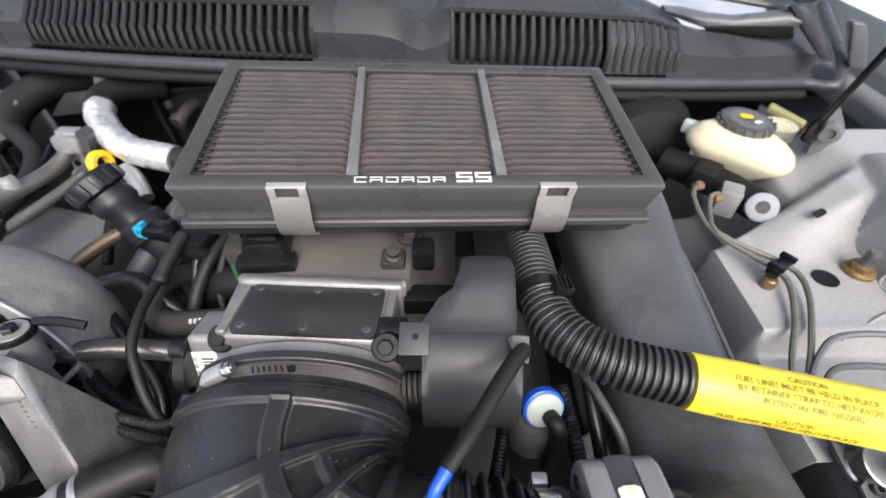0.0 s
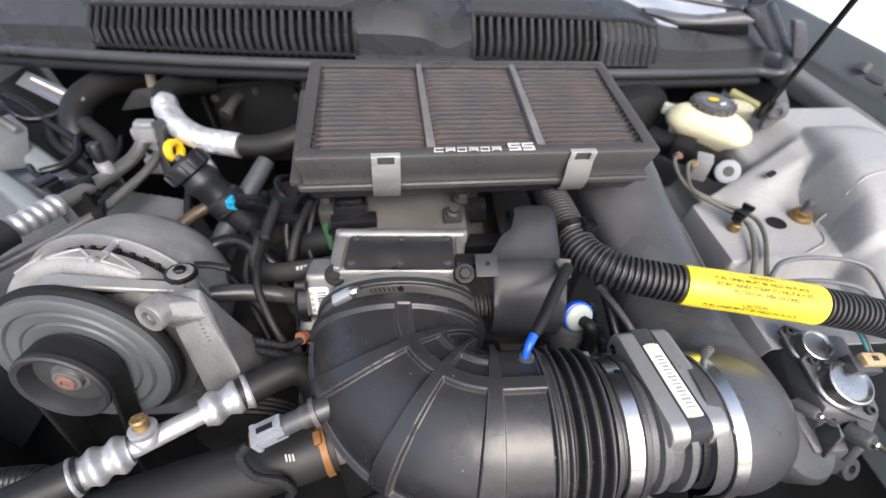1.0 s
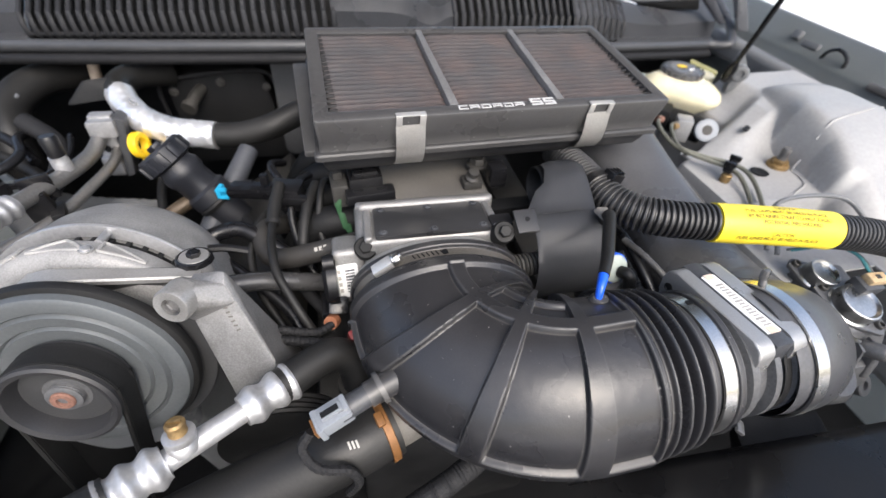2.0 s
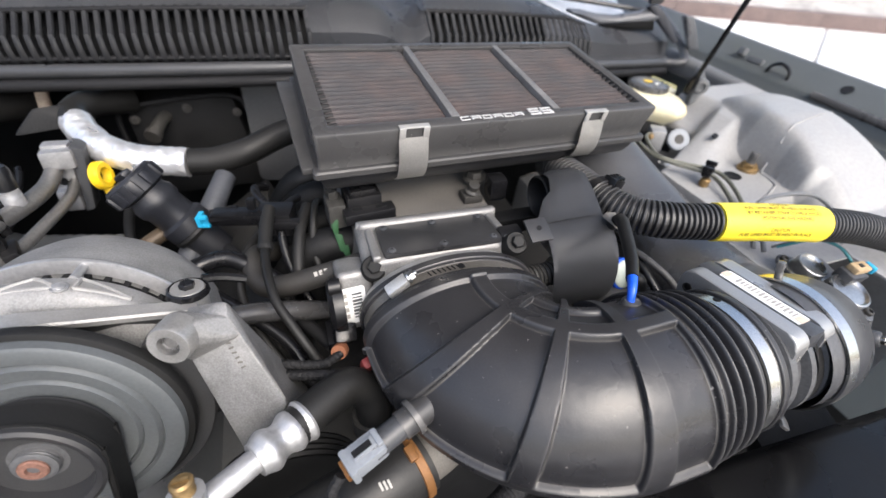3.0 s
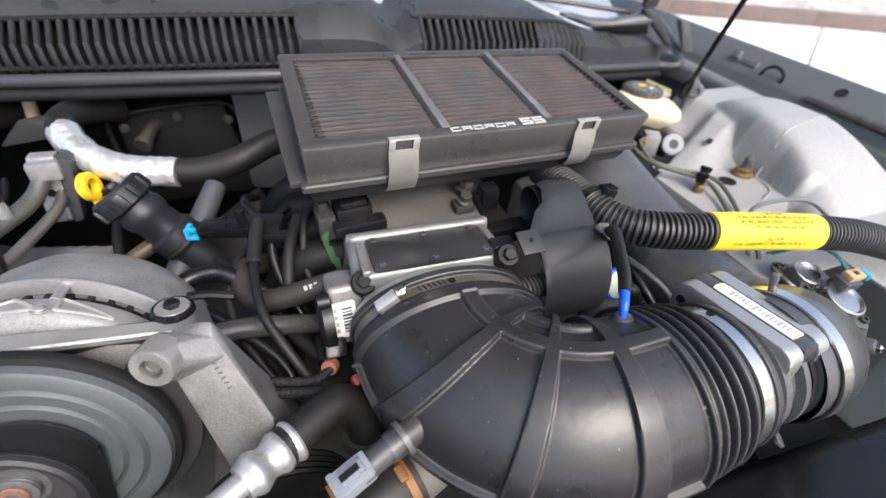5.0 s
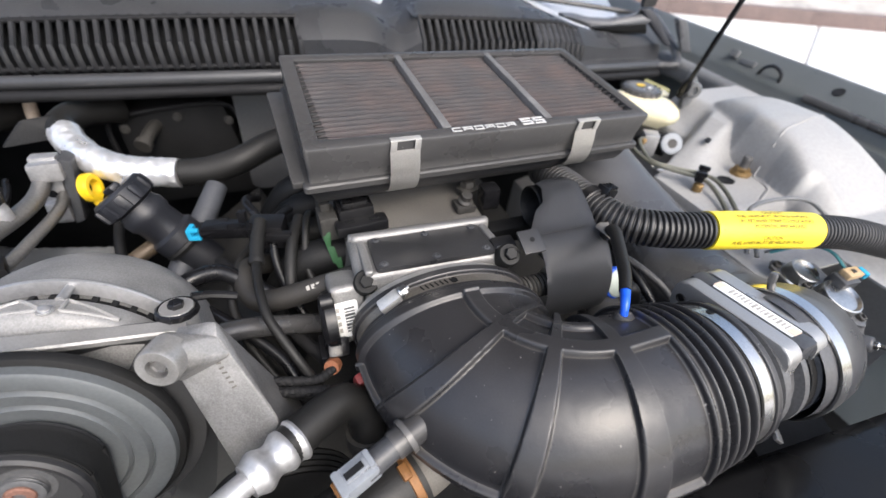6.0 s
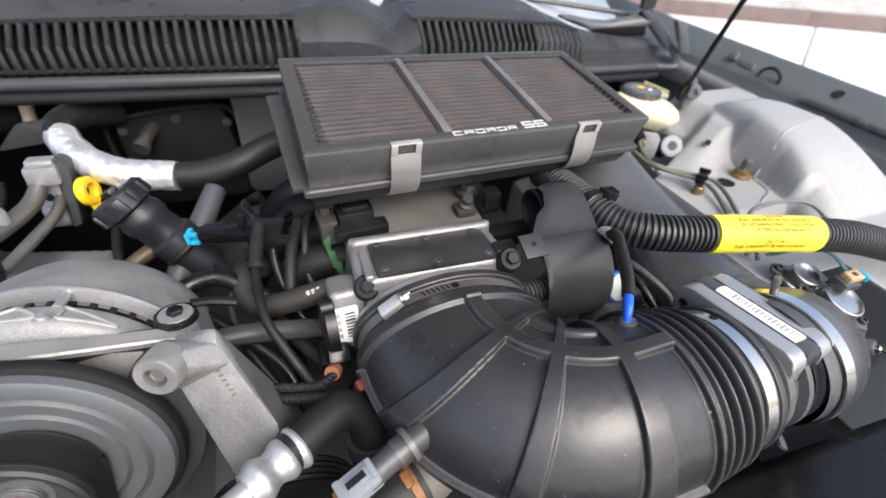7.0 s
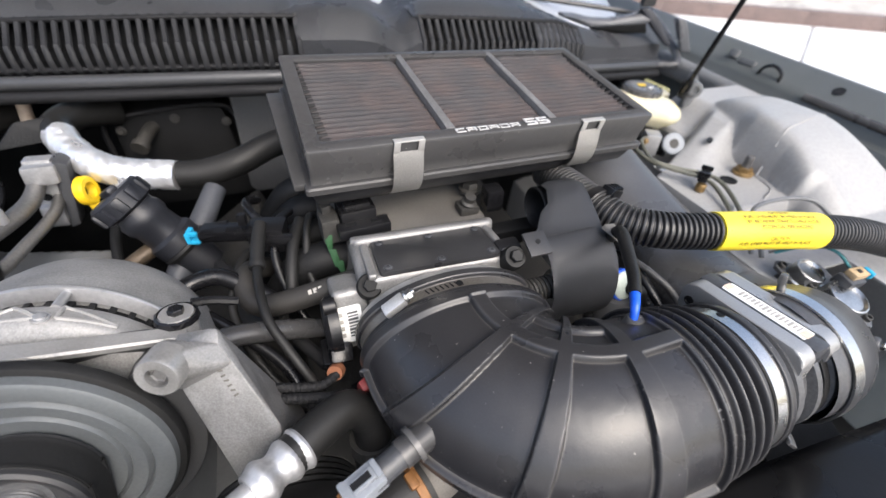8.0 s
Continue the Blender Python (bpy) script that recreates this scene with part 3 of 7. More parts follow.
def fender():
    f = thing("fender", (0.75, 0.3, 0.9), "grey green painted front fender beside the engine bay", "fender", kind="structure")
    rows = []

    def out(y):
        return 0.061 - 0.167 * (y - 0.6)

    def lift(y):
        return 0.018 + 0.079 * (y - 0.6)

    for j in range(49):
        y = -0.7 + 2.0 * j / 48
        rise = lift(y)
        rows.append([Vector((x + out(y), y, z + rise)) for x, z in ((0.622, 0.88), (0.624, 0.975), (0.630, 0.984), (0.640, 0.985), (0.646, 0.990), (0.648, 1.006), (0.652, 1.012), (0.668, 1.022), (0.690, 1.036), (0.706, 1.046), (0.714, 1.049), (0.722, 1.047), (0.76, 1.02), (0.80, 0.95), (0.82, 0.6), (0.81, 0.2))])
    b = skin(rows, closed=False)
    bmesh.ops.solidify(b, geom=b.faces[:], thickness=0.002)
    part("panel", b, M_FENDER, f, angle=50)
    for y in (0.16, 0.44):
        # Flat near-black disc paints the shade of each bolt hole.
        part("bolt_hole", lathe([(0.0095, 0.0), (0.0105, 0.0015), (0.008, 0.0015), (0.0, 0.0012)], (0.684 + out(y), y, 1.0325 + lift(y)), (-0.5, 0, 0.85), 16), M_DARK, f)
    part("flange", hull([(0.600, 0.705, 1.112), (0.622, 0.702, 1.112), (0.632, 0.700, 1.046), (0.664, 0.698, 1.044), (0.602, 0.725, 1.112), (0.664, 0.725, 1.044)], 0.004, 3), M_COWL, f, "grey folded flange")
    # Black seal, set high so it also paints the gap's dark line.
    part("gutter_seal", tube([(0.651 + out(y), y, 1.013 + lift(y)) for y in (-0.08, 0.1, 0.2, 0.3, 0.4, 0.47)], 0.0075, 60, 10), M_RUBBER, f)
    part("wire_loop", tube([(0.662 + out(y), y, z + lift(y)) for y, z in ((0.575, 1.016), (0.568, 1.032), (0.550, 1.040), (0.532, 1.030), (0.534, 1.008), (0.545, 0.985))], 0.0034, 24, 8), M_LOOM, f)
    part("latch", joined(block((0.016, 0.016, 0.016), pose(0.668 + out(0.64), 0.640, 1.034 + lift(0.64), 0, 20, 10), 0.004), block((0.022, 0.034, 0.012), pose(0.676 + out(0.61), 0.610, 1.024 + lift(0.61), 0, 20, 10), 0.003)), M_SHEET, f)
    g = thing("fender", (-0.95, 0.3, 0.9), "grey painted front fender on the far side", "fender", kind="structure")
    b = skin([[Vector((x, y, z)) for x, z in ((-0.86, 0.5), (-0.87, 1.0), (-0.90, 1.03), (-0.98, 1.03), (-1.06, 0.9), (-1.07, 0.2))] for y in (-0.7, -0.2, 0.3, 0.8, 1.3)], closed=False)
    bmesh.ops.solidify(b, geom=b.faces[:], thickness=0.002)
    part("panel", b, M_FENDER, g)


fender()

# closing panels below and in front of the engine, near-black ones added as shade
solo("undertray", block((1.72, 1.6, 0.02), pose(-0.06, 0.05, 0.45), 0.004), M_DARK, (-0.1, 0.05, 0.42), "added near-black panel for shade below the engine", "undertray", kind="structure")


def front_panel():
    rows = []
    for i in range(21):
        x = -0.02 + 0.75 * i / 20
        y = 0.006 - 0.052 * (x + 0.02)
        rows.append([Vector((x, y, 0.90)), Vector((x, y - 0.004, 0.942)), Vector((x, y - 0.016, 0.951)), Vector((x, y - 0.12, 0.956)), Vector((x, y - 0.30, 0.945))])
    b = skin(rows, closed=False)
    bmesh.ops.solidify(b, geom=b.faces[:], thickness=0.004)
    solo("radiator_cover", b, mat("smooth black cover plastic", (0.011, 0.011, 0.012), 0.30, var=0.12, bump=0.08, grain=300, dust=0.03), (0.3, -0.1, 0.93), "smooth black plastic radiator cover in front of the engine", "cover", kind="structure", angle=60)


front_panel()
# Added ribbed block, near black so the space below the hose looks shaded.
shroud = thing("gap_filler", (-0.5, -0.1, 0.7), "added near-black block for shade below the hose", "shroud", kind="structure")
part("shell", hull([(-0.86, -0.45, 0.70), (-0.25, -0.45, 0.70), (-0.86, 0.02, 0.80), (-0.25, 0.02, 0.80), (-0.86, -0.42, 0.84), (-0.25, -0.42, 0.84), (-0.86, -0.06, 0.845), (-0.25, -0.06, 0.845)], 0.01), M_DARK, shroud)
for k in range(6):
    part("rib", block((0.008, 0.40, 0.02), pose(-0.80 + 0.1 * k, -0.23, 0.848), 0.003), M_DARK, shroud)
# Added panel: its near-black colour stands for shade beside the radiator.
solo("side_gap_filler", block((0.02, 0.9, 0.55), pose(-0.80, -0.22, 0.70), 0.004), M_DARK, (-0.80, -0.22, 0.43), "added near-black panel for shade beside the radiator", "panel", kind="structure")
solo("front_crossmember", block((1.4, 0.12, 0.2), pose(-0.1, -0.62, 0.72), 0.02), M_DARK, (-0.1, -0.62, 0.72), "dark crossmember at the car's nose", "crossmember", kind="structure")

# plain wall added beside the car, outside the view, to cut light
solo("light_block_west", block((0.2, 9, 1.9), pose(-3.2, 0.5, 0.95), 0.01), mat("plain grey light-block wall", (0.26, 0.25, 0.245), 0.9, var=0.08, bump=0.2, grain=30, big=1.0), (-3.2, 0.5, 0), "added unseen grey wall that cuts light from the left", "wall", kind="structure")

# ---- engine core ----


def engine():
    e = thing("engine", (-0.1, 0.3, 0.5), "grimy engine block and intake manifold under the intake parts", "engine")
    part("block", hull([(-0.30, 0.22, 0.5), (0.12, 0.22, 0.5), (-0.30, 0.60, 0.5), (0.12, 0.60, 0.5), (-0.24, 0.22, 0.86), (0.06, 0.22, 0.86), (-0.24, 0.60, 0.86), (0.06, 0.60, 0.86)], 0.01), M_GRIME, e)
    # Front cover is near black to paint in the gap's deep shade.
    part("front_cover", hull([(-0.22, 0.12, 0.5), (0.04, 0.12, 0.5), (-0.2, 0.12, 0.86), (0.02, 0.12, 0.86), (-0.22, 0.22, 0.5), (0.04, 0.22, 0.5), (-0.2, 0.22, 0.88), (0.02, 0.22, 0.88)], 0.01), M_DARK, e)
    part("plenum", hull([(x, y, z) for x, y, z in ((-0.168, 0.262, 1.026), (-0.026, 0.262, 1.026), (-0.175, 0.50, 1.034), (-0.02, 0.50, 1.034), (-0.20, 0.25, 0.90), (0.02, 0.25, 0.90), (-0.20, 0.50, 0.90), (0.02, 0.50, 0.90))], 0.008), M_DULL, e, "tan-grey stained cast aluminium intake plenum")
    for k in range(4):
        part("runner", tube([(-0.17, 0.30 + 0.05 * k, 0.99), (-0.22, 0.30 + 0.05 * k, 0.985), (-0.26, 0.31 + 0.05 * k, 0.93)], 0.019, 14, 14), M_DARK, e)
    part("valve_cover", hull([(-0.40, 0.22, 0.84), (-0.27, 0.22, 0.93), (-0.25, 0.22, 0.86), (-0.40, 0.58, 0.84), (-0.27, 0.58, 0.93), (-0.25, 0.58, 0.86)], 0.012), M_GRIME, e)
    part("valve_cover", hull([(0.04, 0.22, 0.90), (0.10, 0.22, 0.90), (0.14, 0.22, 0.82), (0.04, 0.58, 0.90), (0.10, 0.58, 0.90), (0.14, 0.58, 0.82)], 0.012), M_GRIME, e)
    # bosses behind the throttle body
    part("sensor_boss", joined(block((0.022, 0.020, 0.010), pose(-0.042, 0.292, 1.031), 0.003), lathe([(0.0085, 0), (0.0085, 0.007), (0.006, 0.009), (0.006, 0.015), (0.0, 0.0155)], (-0.042, 0.292, 1.033), (0.1, -0.3, 1), 18)), M_GRIME, e)
    part("sensor_port", block((0.020, 0.020, 0.026), pose(-0.014, 0.290, 1.040), 0.004), M_LOOM, e)
    part("stud", hexbolt((-0.028, 0.318, 1.036), (0, 0, 1), 0.009, 0.010, 0.013), M_GRIME, e)
    # Block coloured near black, as the shade beside the throttle body.
    part("hold_down", block((0.07, 0.02, 0.02), pose(0.0, 0.262, 1.010), 0.003), M_DARK, e)


engine()


def pressure_sensor():
    s = thing("pressure_sensor", (-0.165, 0.30, 1.035), "black plastic pressure sensor with plug on the plenum", "sensor")
    part("body", joined(block((0.036, 0.034, 0.026), pose(-0.160, 0.306, 1.038, 0, 0, 4), 0.003), block((0.026, 0.024, 0.006), pose(-0.160, 0.306, 1.052, 0, 0, 4), 0.002)), M_LOOM, s)
    part("flange", block((0.052, 0.016, 0.012), pose(-0.156, 0.284, 1.034, 0, 0, 4), 0.002), M_LOOM, s)
    for dx in (-0.012, 0.012):
        part("slot", block((0.010, 0.004, 0.0008), pose(-0.156 + dx, 0.284, 1.0404, 0, 0, 4), 0), M_DARK, s)
    part("plug", joined(block((0.018, 0.028, 0.028), pose(-0.188, 0.303, 1.030, 0, 0, 4), 0.003), block((0.010, 0.018, 0.012), pose(-0.190, 0.312, 1.046, 0, 0, 12), 0.002)), M_GRIME, s, "dusty dark plug")


pressure_sensor()


def throttle_body():
    tb = thing("throttle_body", (-0.105, 0.22, 0.95), "cast aluminium throttle body with black cover plate", "throttle body")
    m = pose(-0.1015, 0.2285, 1.0415, -8, 1.2, -1.5) @ Matrix.Diagonal((1.078, 0.93, 1, 1)) @ pose(0, 0, -1.0437)
    part("housing", joined(hull([m @ Vector(q) for q in ((-0.060, -0.030, 1.038), (0.060, -0.030, 1.038), (-0.062, 0.030, 1.038), (0.062, 0.030, 1.038), (-0.066, -0.034, 0.95), (0.066, -0.034, 0.95), (-0.066, 0.034, 0.95), (0.066, 0.034, 0.95))], 0.006, 3), block((0.132, 0.012, 0.05), m @ pose(0, 0.034, 1.020), 0.005, 3)), M_CAST, tb)
    part("rear_rim", block((0.136, 0.010, 0.016), m @ pose(0, 0.037, 1.036), 0.004, 3), M_CAST, tb)
    plate = part("cover_plate", prism(rounded(0.104, 0.058, 0.004), 0.004, m @ pose(0, 0.0, 1.0375), 0.001), M_PLATE, tb, "flat satin black cover plate")
    for i in range(3):
        for j in (-0.0225, 0.0225):
            part("screw", joined(lathe([(0.0046, 0), (0.0046, 0.0005), (0.0034, 0.0006), (0.0032, 0.0018), (0.0026, 0.0022), (0.0017, 0.0022), (0.0017, 0.001)], m @ Vector((-0.045 + 0.045 * i, j, 1.0412)), (0, 0, 1), 18)), M_SHROUD, plate)
    for q in (Vector((-0.168, 0.207, 1.028)), Vector((-0.037, 0.194, 1.038))):
        part("corner_bolt", joined(lathe([(0.0112, -0.01), (0.0112, 0.004), (0.0098, 0.006), (0.0, 0.0065)], q, (0, -0.62, 0.78), 24), hexbolt(q + Vector((0, -0.0038, 0.0048)), (0, -0.62, 0.78), 0.0062, 0.005)), M_BELT, tb, "black capped corner bolt")
    part("bolt_post", tube([(-0.1685, 0.211, 1.025), (-0.168, 0.235, 1.0275), (-0.1675, 0.265, 1.028)], 0.0082, 20, 18), M_CAST, tb)
    for x in (-0.058, 0.058):
        part("side_rib", block((0.007, 0.058, 0.006), m @ pose(x, -0.001, 1.0385), 0.0025, 3), M_CAST, tb)
    part("mouth", skin([[Vector((-0.104 + a * math.cos(v), y, 0.996 + b * math.sin(v))) for v in (2 * math.pi * k / 56 for k in range(56))] for a, b, y in ((0.078, 0.046, 0.195), (0.078, 0.046, 0.150))]), M_CAST, tb)
    # side housing with label and position sensor
    part("side_housing", block((0.030, 0.040, 0.058), pose(-0.186, 0.2175, 0.994, -18, 0, 2), 0.006, 3), M_CAST, tb)
    sens = part("position_sensor", joined(lathe([(0.026, 0), (0.026, 0.009), (0.022, 0.013), (0.012, 0.014), (0.0, 0.014)], (-0.198, 0.205, 0.994), (-1, 0, 0), 28), block((0.014, 0.03, 0.022), pose(-0.211, 0.194, 0.962), 0.003)), M_LOOM, tb, "round black throttle position sensor")
    for dz in (-0.027, 0.027):
        part("ear", lathe([(0.007, 0), (0.007, 0.010), (0.004, 0.011)], (-0.199, 0.201, 0.994 + dz), (-1, 0, 0), 14), M_LOOM, sens)
    face = pose(-0.189, 0.1972, 0.9975, 72, 0, 2)
    lab = part("sticker", prism(rounded(0.022, 0.036, 0.003), 0.0006, face @ pose(0, 0, 0), 0), M_WHITE, tb, "small white sticker with dark bars")
    for k in range(8):
        part("bar", block((0.009, 0.0012 + 0.0006 * (k % 3), 0.0004), face @ pose(0.003, -0.012 + 0.0033 * k, 0.0008), 0), M_MODULE, lab)
    for k in range(4):
        part("bar", block((0.003, 0.004, 0.0004), face @ pose(-0.007, -0.010 + 0.007 * k, 0.0008), 0), M_MARK, lab)
    # linkage side
    part("linkage_spring", tube([(-0.030 + 0.0006 * k, 0.178 + 0.010 * math.cos(k * 0.9), 1.006 + 0.010 * math.sin(k * 0.9)) for k in range(56)], 0.0018, 220, 6), M_GRIME, tb)
    part("linkage_arm", joined(block((0.006, 0.030, 0.014), pose(0.006, 0.180, 1.004, 25), 0.002), lathe([(0.008, 0), (0.008, 0.01)], (0.004, 0.176, 0.998), (1, 0, 0), 14)), M_ZINC, tb)
    part("bracket_cap", block((0.024, 0.016, 0.012), pose(-0.034, 0.212, 1.036, 8, 0, 0), 0.004), M_LOOM, tb)


throttle_body()

CLAMP_Y = 0.170


def oval(a, b, y, n=64, c=(-0.104, 0.996)):
    return [Vector((c[0] + a * math.cos(v), y, c[1] + b * math.sin(v))) for v in (2 * math.pi * k / n for k in range(n))]


def screw_housing(p, along, out):
    """The worm housing of a hose clamp: a bright box with a slotted hex screw."""
    along, out = Vector(along).normalized(), Vector(out).normalized()
    m = Matrix.Translation(p) @ Matrix((along, out.cross(along), out)).transposed().to_4x4()
    return block((0.020, 0.011, 0.008), m @ pose(-0.004, 0, 0.005), 0.002), joined(hexbolt(m @ Vector((0.007, 0, 0.0055)), along, 0.0045, 0.006, 0.0052), lathe([(0.0022, 0), (0.0022, 0.012)], m @ Vector((0.003, 0, 0.0055)), along, 10))


def throttle_clamp():
    c = thing("hose_clamp", (-0.104, CLAMP_Y, 0.94), "dull worm-drive clamp round the intake elbow cuff", "clamp")
    band_mesh = skin([oval(0.0795, 0.0490, CLAMP_Y - 0.0046), oval(0.0811, 0.0506, CLAMP_Y - 0.0041), oval(0.0811, 0.0506, CLAMP_Y + 0.0041), oval(0.0795, 0.0490, CLAMP_Y + 0.0046)], caps=False)
    strap = part("strap", band_mesh, M_STRAP, c)
    a, b = screw_housing(Vector((-0.150, CLAMP_Y - 0.001, 1.0375)), (0.75, 0.10, 0.42), (-0.42, -0.1, 0.9))
    part("housing", a, M_CLIP, c)
    part("screw", b, M_ZINC, c)
    for k in range(8):
        v = radians(107 - 3.0 * k)
        p = Vector((-0.104 + 0.0814 * math.cos(v), CLAMP_Y, 0.996 + 0.0509 * math.sin(v)))
        part("slot", block((0.0010, 0.0052, 0.0006), Matrix.Translation(p) @ pose(0, 0, 0, 0, 90 - math.degrees(math.atan2(0.0868 * math.sin(v), 0.0578 * math.cos(v))), 25), 0), M_DARK, strap)
    part("hole", lathe([(0.003, -0.0004), (0.003, 0.0006)], (-0.100, CLAMP_Y, 1.0466), (0, 0, 1), 14), M_DARK, strap)


throttle_clamp()

# ---- intake elbow: oval cuff at the throttle body, bent 90 degrees, four bellows, round cuff ----
ARC = Vector((-0.019, 0.135, 1.0))
BEND = 0.085


def elbow_line(s):
    """Centre and heading of the elbow after s metres."""
    lead, bend = 0.048, BEND * math.pi / 2
    if s < lead:
        return Vector((-0.104, 0.183 - s, 0.996 + 0.007 * smooth(0, lead, s))), 0.0
    if s < lead + bend:
        a = (s - lead) / BEND
        return Vector((ARC.x - BEND * math.cos(a), ARC.y - BEND * math.sin(a), 1.003 + 0.002 * a / 1.57)), a
    return Vector((ARC.x + s - lead - bend, ARC.y - BEND, 1.005)), math.pi / 2


def elbow_mesh():
    lead, bend = 0.048, BEND * math.pi / 2
    straight = 0.034
    pleat0, pleat1 = lead + bend + straight, lead + bend + straight + 0.040
    total = pleat1 + 0.025
    rings = [lead + BEND * radians(a) for a in (25.0, 53.1, 83.0)]
    nu, nv = 500, 440
    rows = []
    for i in range(nu + 1):
        s = total * i / nu
        c, a = elbow_line(s)
        out = Vector((-math.cos(a), -math.sin(a), 0))
        f = smooth(0.01, lead + bend, s)
        w, h = 0.082 + (0.064 - 0.082) * f, 0.0515 + (0.0640 - 0.0515) * f
        if s < 0.03:
            w, h = w - 0.003 + 0.006 * band(s, 0.0315, 0.004, 0.004), h - 0.003 + 0.006 * band(s, 0.0315, 0.004, 0.004)
        else:
            w, h = w + 0.004 * band(s, 0.0345, 0.004, 0.004), h + 0.004 * band(s, 0.0345, 0.004, 0.004)
        if s < 0.008:
            w, h = w + 0.0050 * band(s, 0.003, 0.003, 0.0015), h + 0.0050 * band(s, 0.003, 0.003, 0.0015)
        if s > pleat0:
            q = (s - pleat0) / (pleat1 - pleat0)
            base = 0.058 + (0.0535 - 0.058) * min(1, q)
            if q < 1:
                base += 0.0092 * (0.5 - 0.5 * math.cos(2 * math.pi * 4 * q)) ** 0.8
            else:
                base += 0.004 * band(s, pleat1 + 0.002, 0.0015, 0.002) + 0.0045 * band(s, total - 0.003, 0.002, 0.002)
            g = smooth(pleat0, pleat0 + 0.004, s)
            w, h = w + (base - w) * g, h + (base - h) * g
        on_body = smooth(0.036, 0.041, s) * (1 - smooth(pleat0 - 0.006, pleat0 - 0.002, s))
        row = []
        for k in range(nv):
            v = 2 * math.pi * k / nv
            slew = BEND * radians(10) * (1 - math.sin(v)) * smooth(0.0, 0.3, math.cos(v))
            near = s - rings[0] + slew
            ring = max(band(near, 0.0, 0.0046, 0.0012 if near > 0 else 0.0024), band(s, rings[1] - 0.15 * slew, 0.0043, 0.0012), band(s, rings[2], 0.0050, 0.0012), band(s, pleat0 - 0.003, 0.003, 0.002))
            arc_top = (v - math.pi / 2) * (w + h) / 2
            arc_low = (((v + math.pi) % (2 * math.pi)) - math.pi + 0.06) * (w + h) / 2
            crest = band(arc_top, 0.0060, 0.0048, 0.0012)
            seam = band(arc_low, 0.0, 0.0042, 0.0016)
            inner_rib = 0.7 * band(arc_top, 0.031, 0.0028, 0.0015) * smooth(rings[0] - 0.006, rings[0], s) * smooth(rings[2] + 0.006, rings[2], s)
            d = 0.0054 * max(inner_rib, ring * (1 - smooth(0.045, 0.075, abs(v - math.pi / 2) * 0.045)), crest, seam * 0.9) * on_body
            if abs(v - math.pi / 2) < 2.2:
                d = max(d, 0.0054 * ring * on_body)
            p = c + out * ((w + d) * math.cos(v)) + Vector((0, 0, (h + d) * math.sin(v)))
            row.append(p)
        rows.append(row)
    return skin(rows, caps=False)


elbow = thing("intake_elbow", (-0.06, 0.08, 0.93), "ribbed black rubber intake elbow with bellows", "intake elbow")
part("tube", elbow_mesh(), M_RUBBER, elbow, angle=70)
port = part("port", joined(tube([(-0.146, 0.078, 1.016), (-0.168, 0.069, 1.0165), (-0.180, 0.0645, 1.0152)], [0.0118, 0.0104, 0.0098], 12, 18), lathe([(0.0125, 0), (0.0125, 0.004)], (-0.168, 0.069, 1.0165), (-0.928, -0.335, -0.16), 20)), M_RUBBER, elbow)
part("nipple", lathe([(0.008, 0), (0.0075, 0.003), (0.006, 0.006)], (0.001, 0.083, 1.057), (0.1, 0.1, 1), 16), M_RUBBER, elbow)
part("tab", block((0.007, 0.011, 0.003), pose(0.081, -0.009, 1.008, 0, 30, -35), 0.001), M_RUBBER, elbow)


def air_temperature_sensor():
    s = thing("temperature_sensor", (-0.19, 0.06, 1.01), "grey plug on the air temperature sensor in the elbow", "sensor")
    along = Vector((-0.928, -0.335, -0.16)).normalized()
    m = Matrix.Translation((-0.2035, 0.0562, 1.012)) @ along.to_track_quat("X", "Z").to_matrix().to_4x4()
    part("neck", lathe([(0.0085, -0.02), (0.0085, 0.018), (0.006, 0.02)], (-0.184, 0.063, 1.0150), along, 16), M_SHROUD, s)
    body = part("plug", joined(block((0.026, 0.017, 0.014), m @ pose(0.002, 0, 0), 0.002), block((0.005, 0.019, 0.016), m @ pose(0.013, 0, -0.001), 0.002)), M_GREYPL, s)
    part("latch", joined(block((0.018, 0.008, 0.003), m @ pose(0.0, 0, 0.008), 0.001), block((0.004, 0.012, 0.005), m @ pose(-0.009, 0, 0.0085), 0.001)), M_GREYPL, body)
    part("slot", block((0.013, 0.0045, 0.0012), m @ pose(0.002, 0, 0.0094), 0), M_DARK, body)
    part("seal", block((0.003, 0.012, 0.009), m @ pose(0.0165, 0, -0.002), 0.001), M_TANCLAMP, s)
    part("wire", tube([(-0.222, 0.049, 1.007), (-0.229, 0.042, 0.998), (-0.220, 0.032, 0.985), (-0.200, 0.030, 0.974), (-0.195, 0.028, 0.955), (-0.205, 0.03, 0.93)], lambda r: 0.0036 + 0.0003 * math.sin(r * 1400), 110, 8), M_BRAID, s)


air_temperature_sensor()


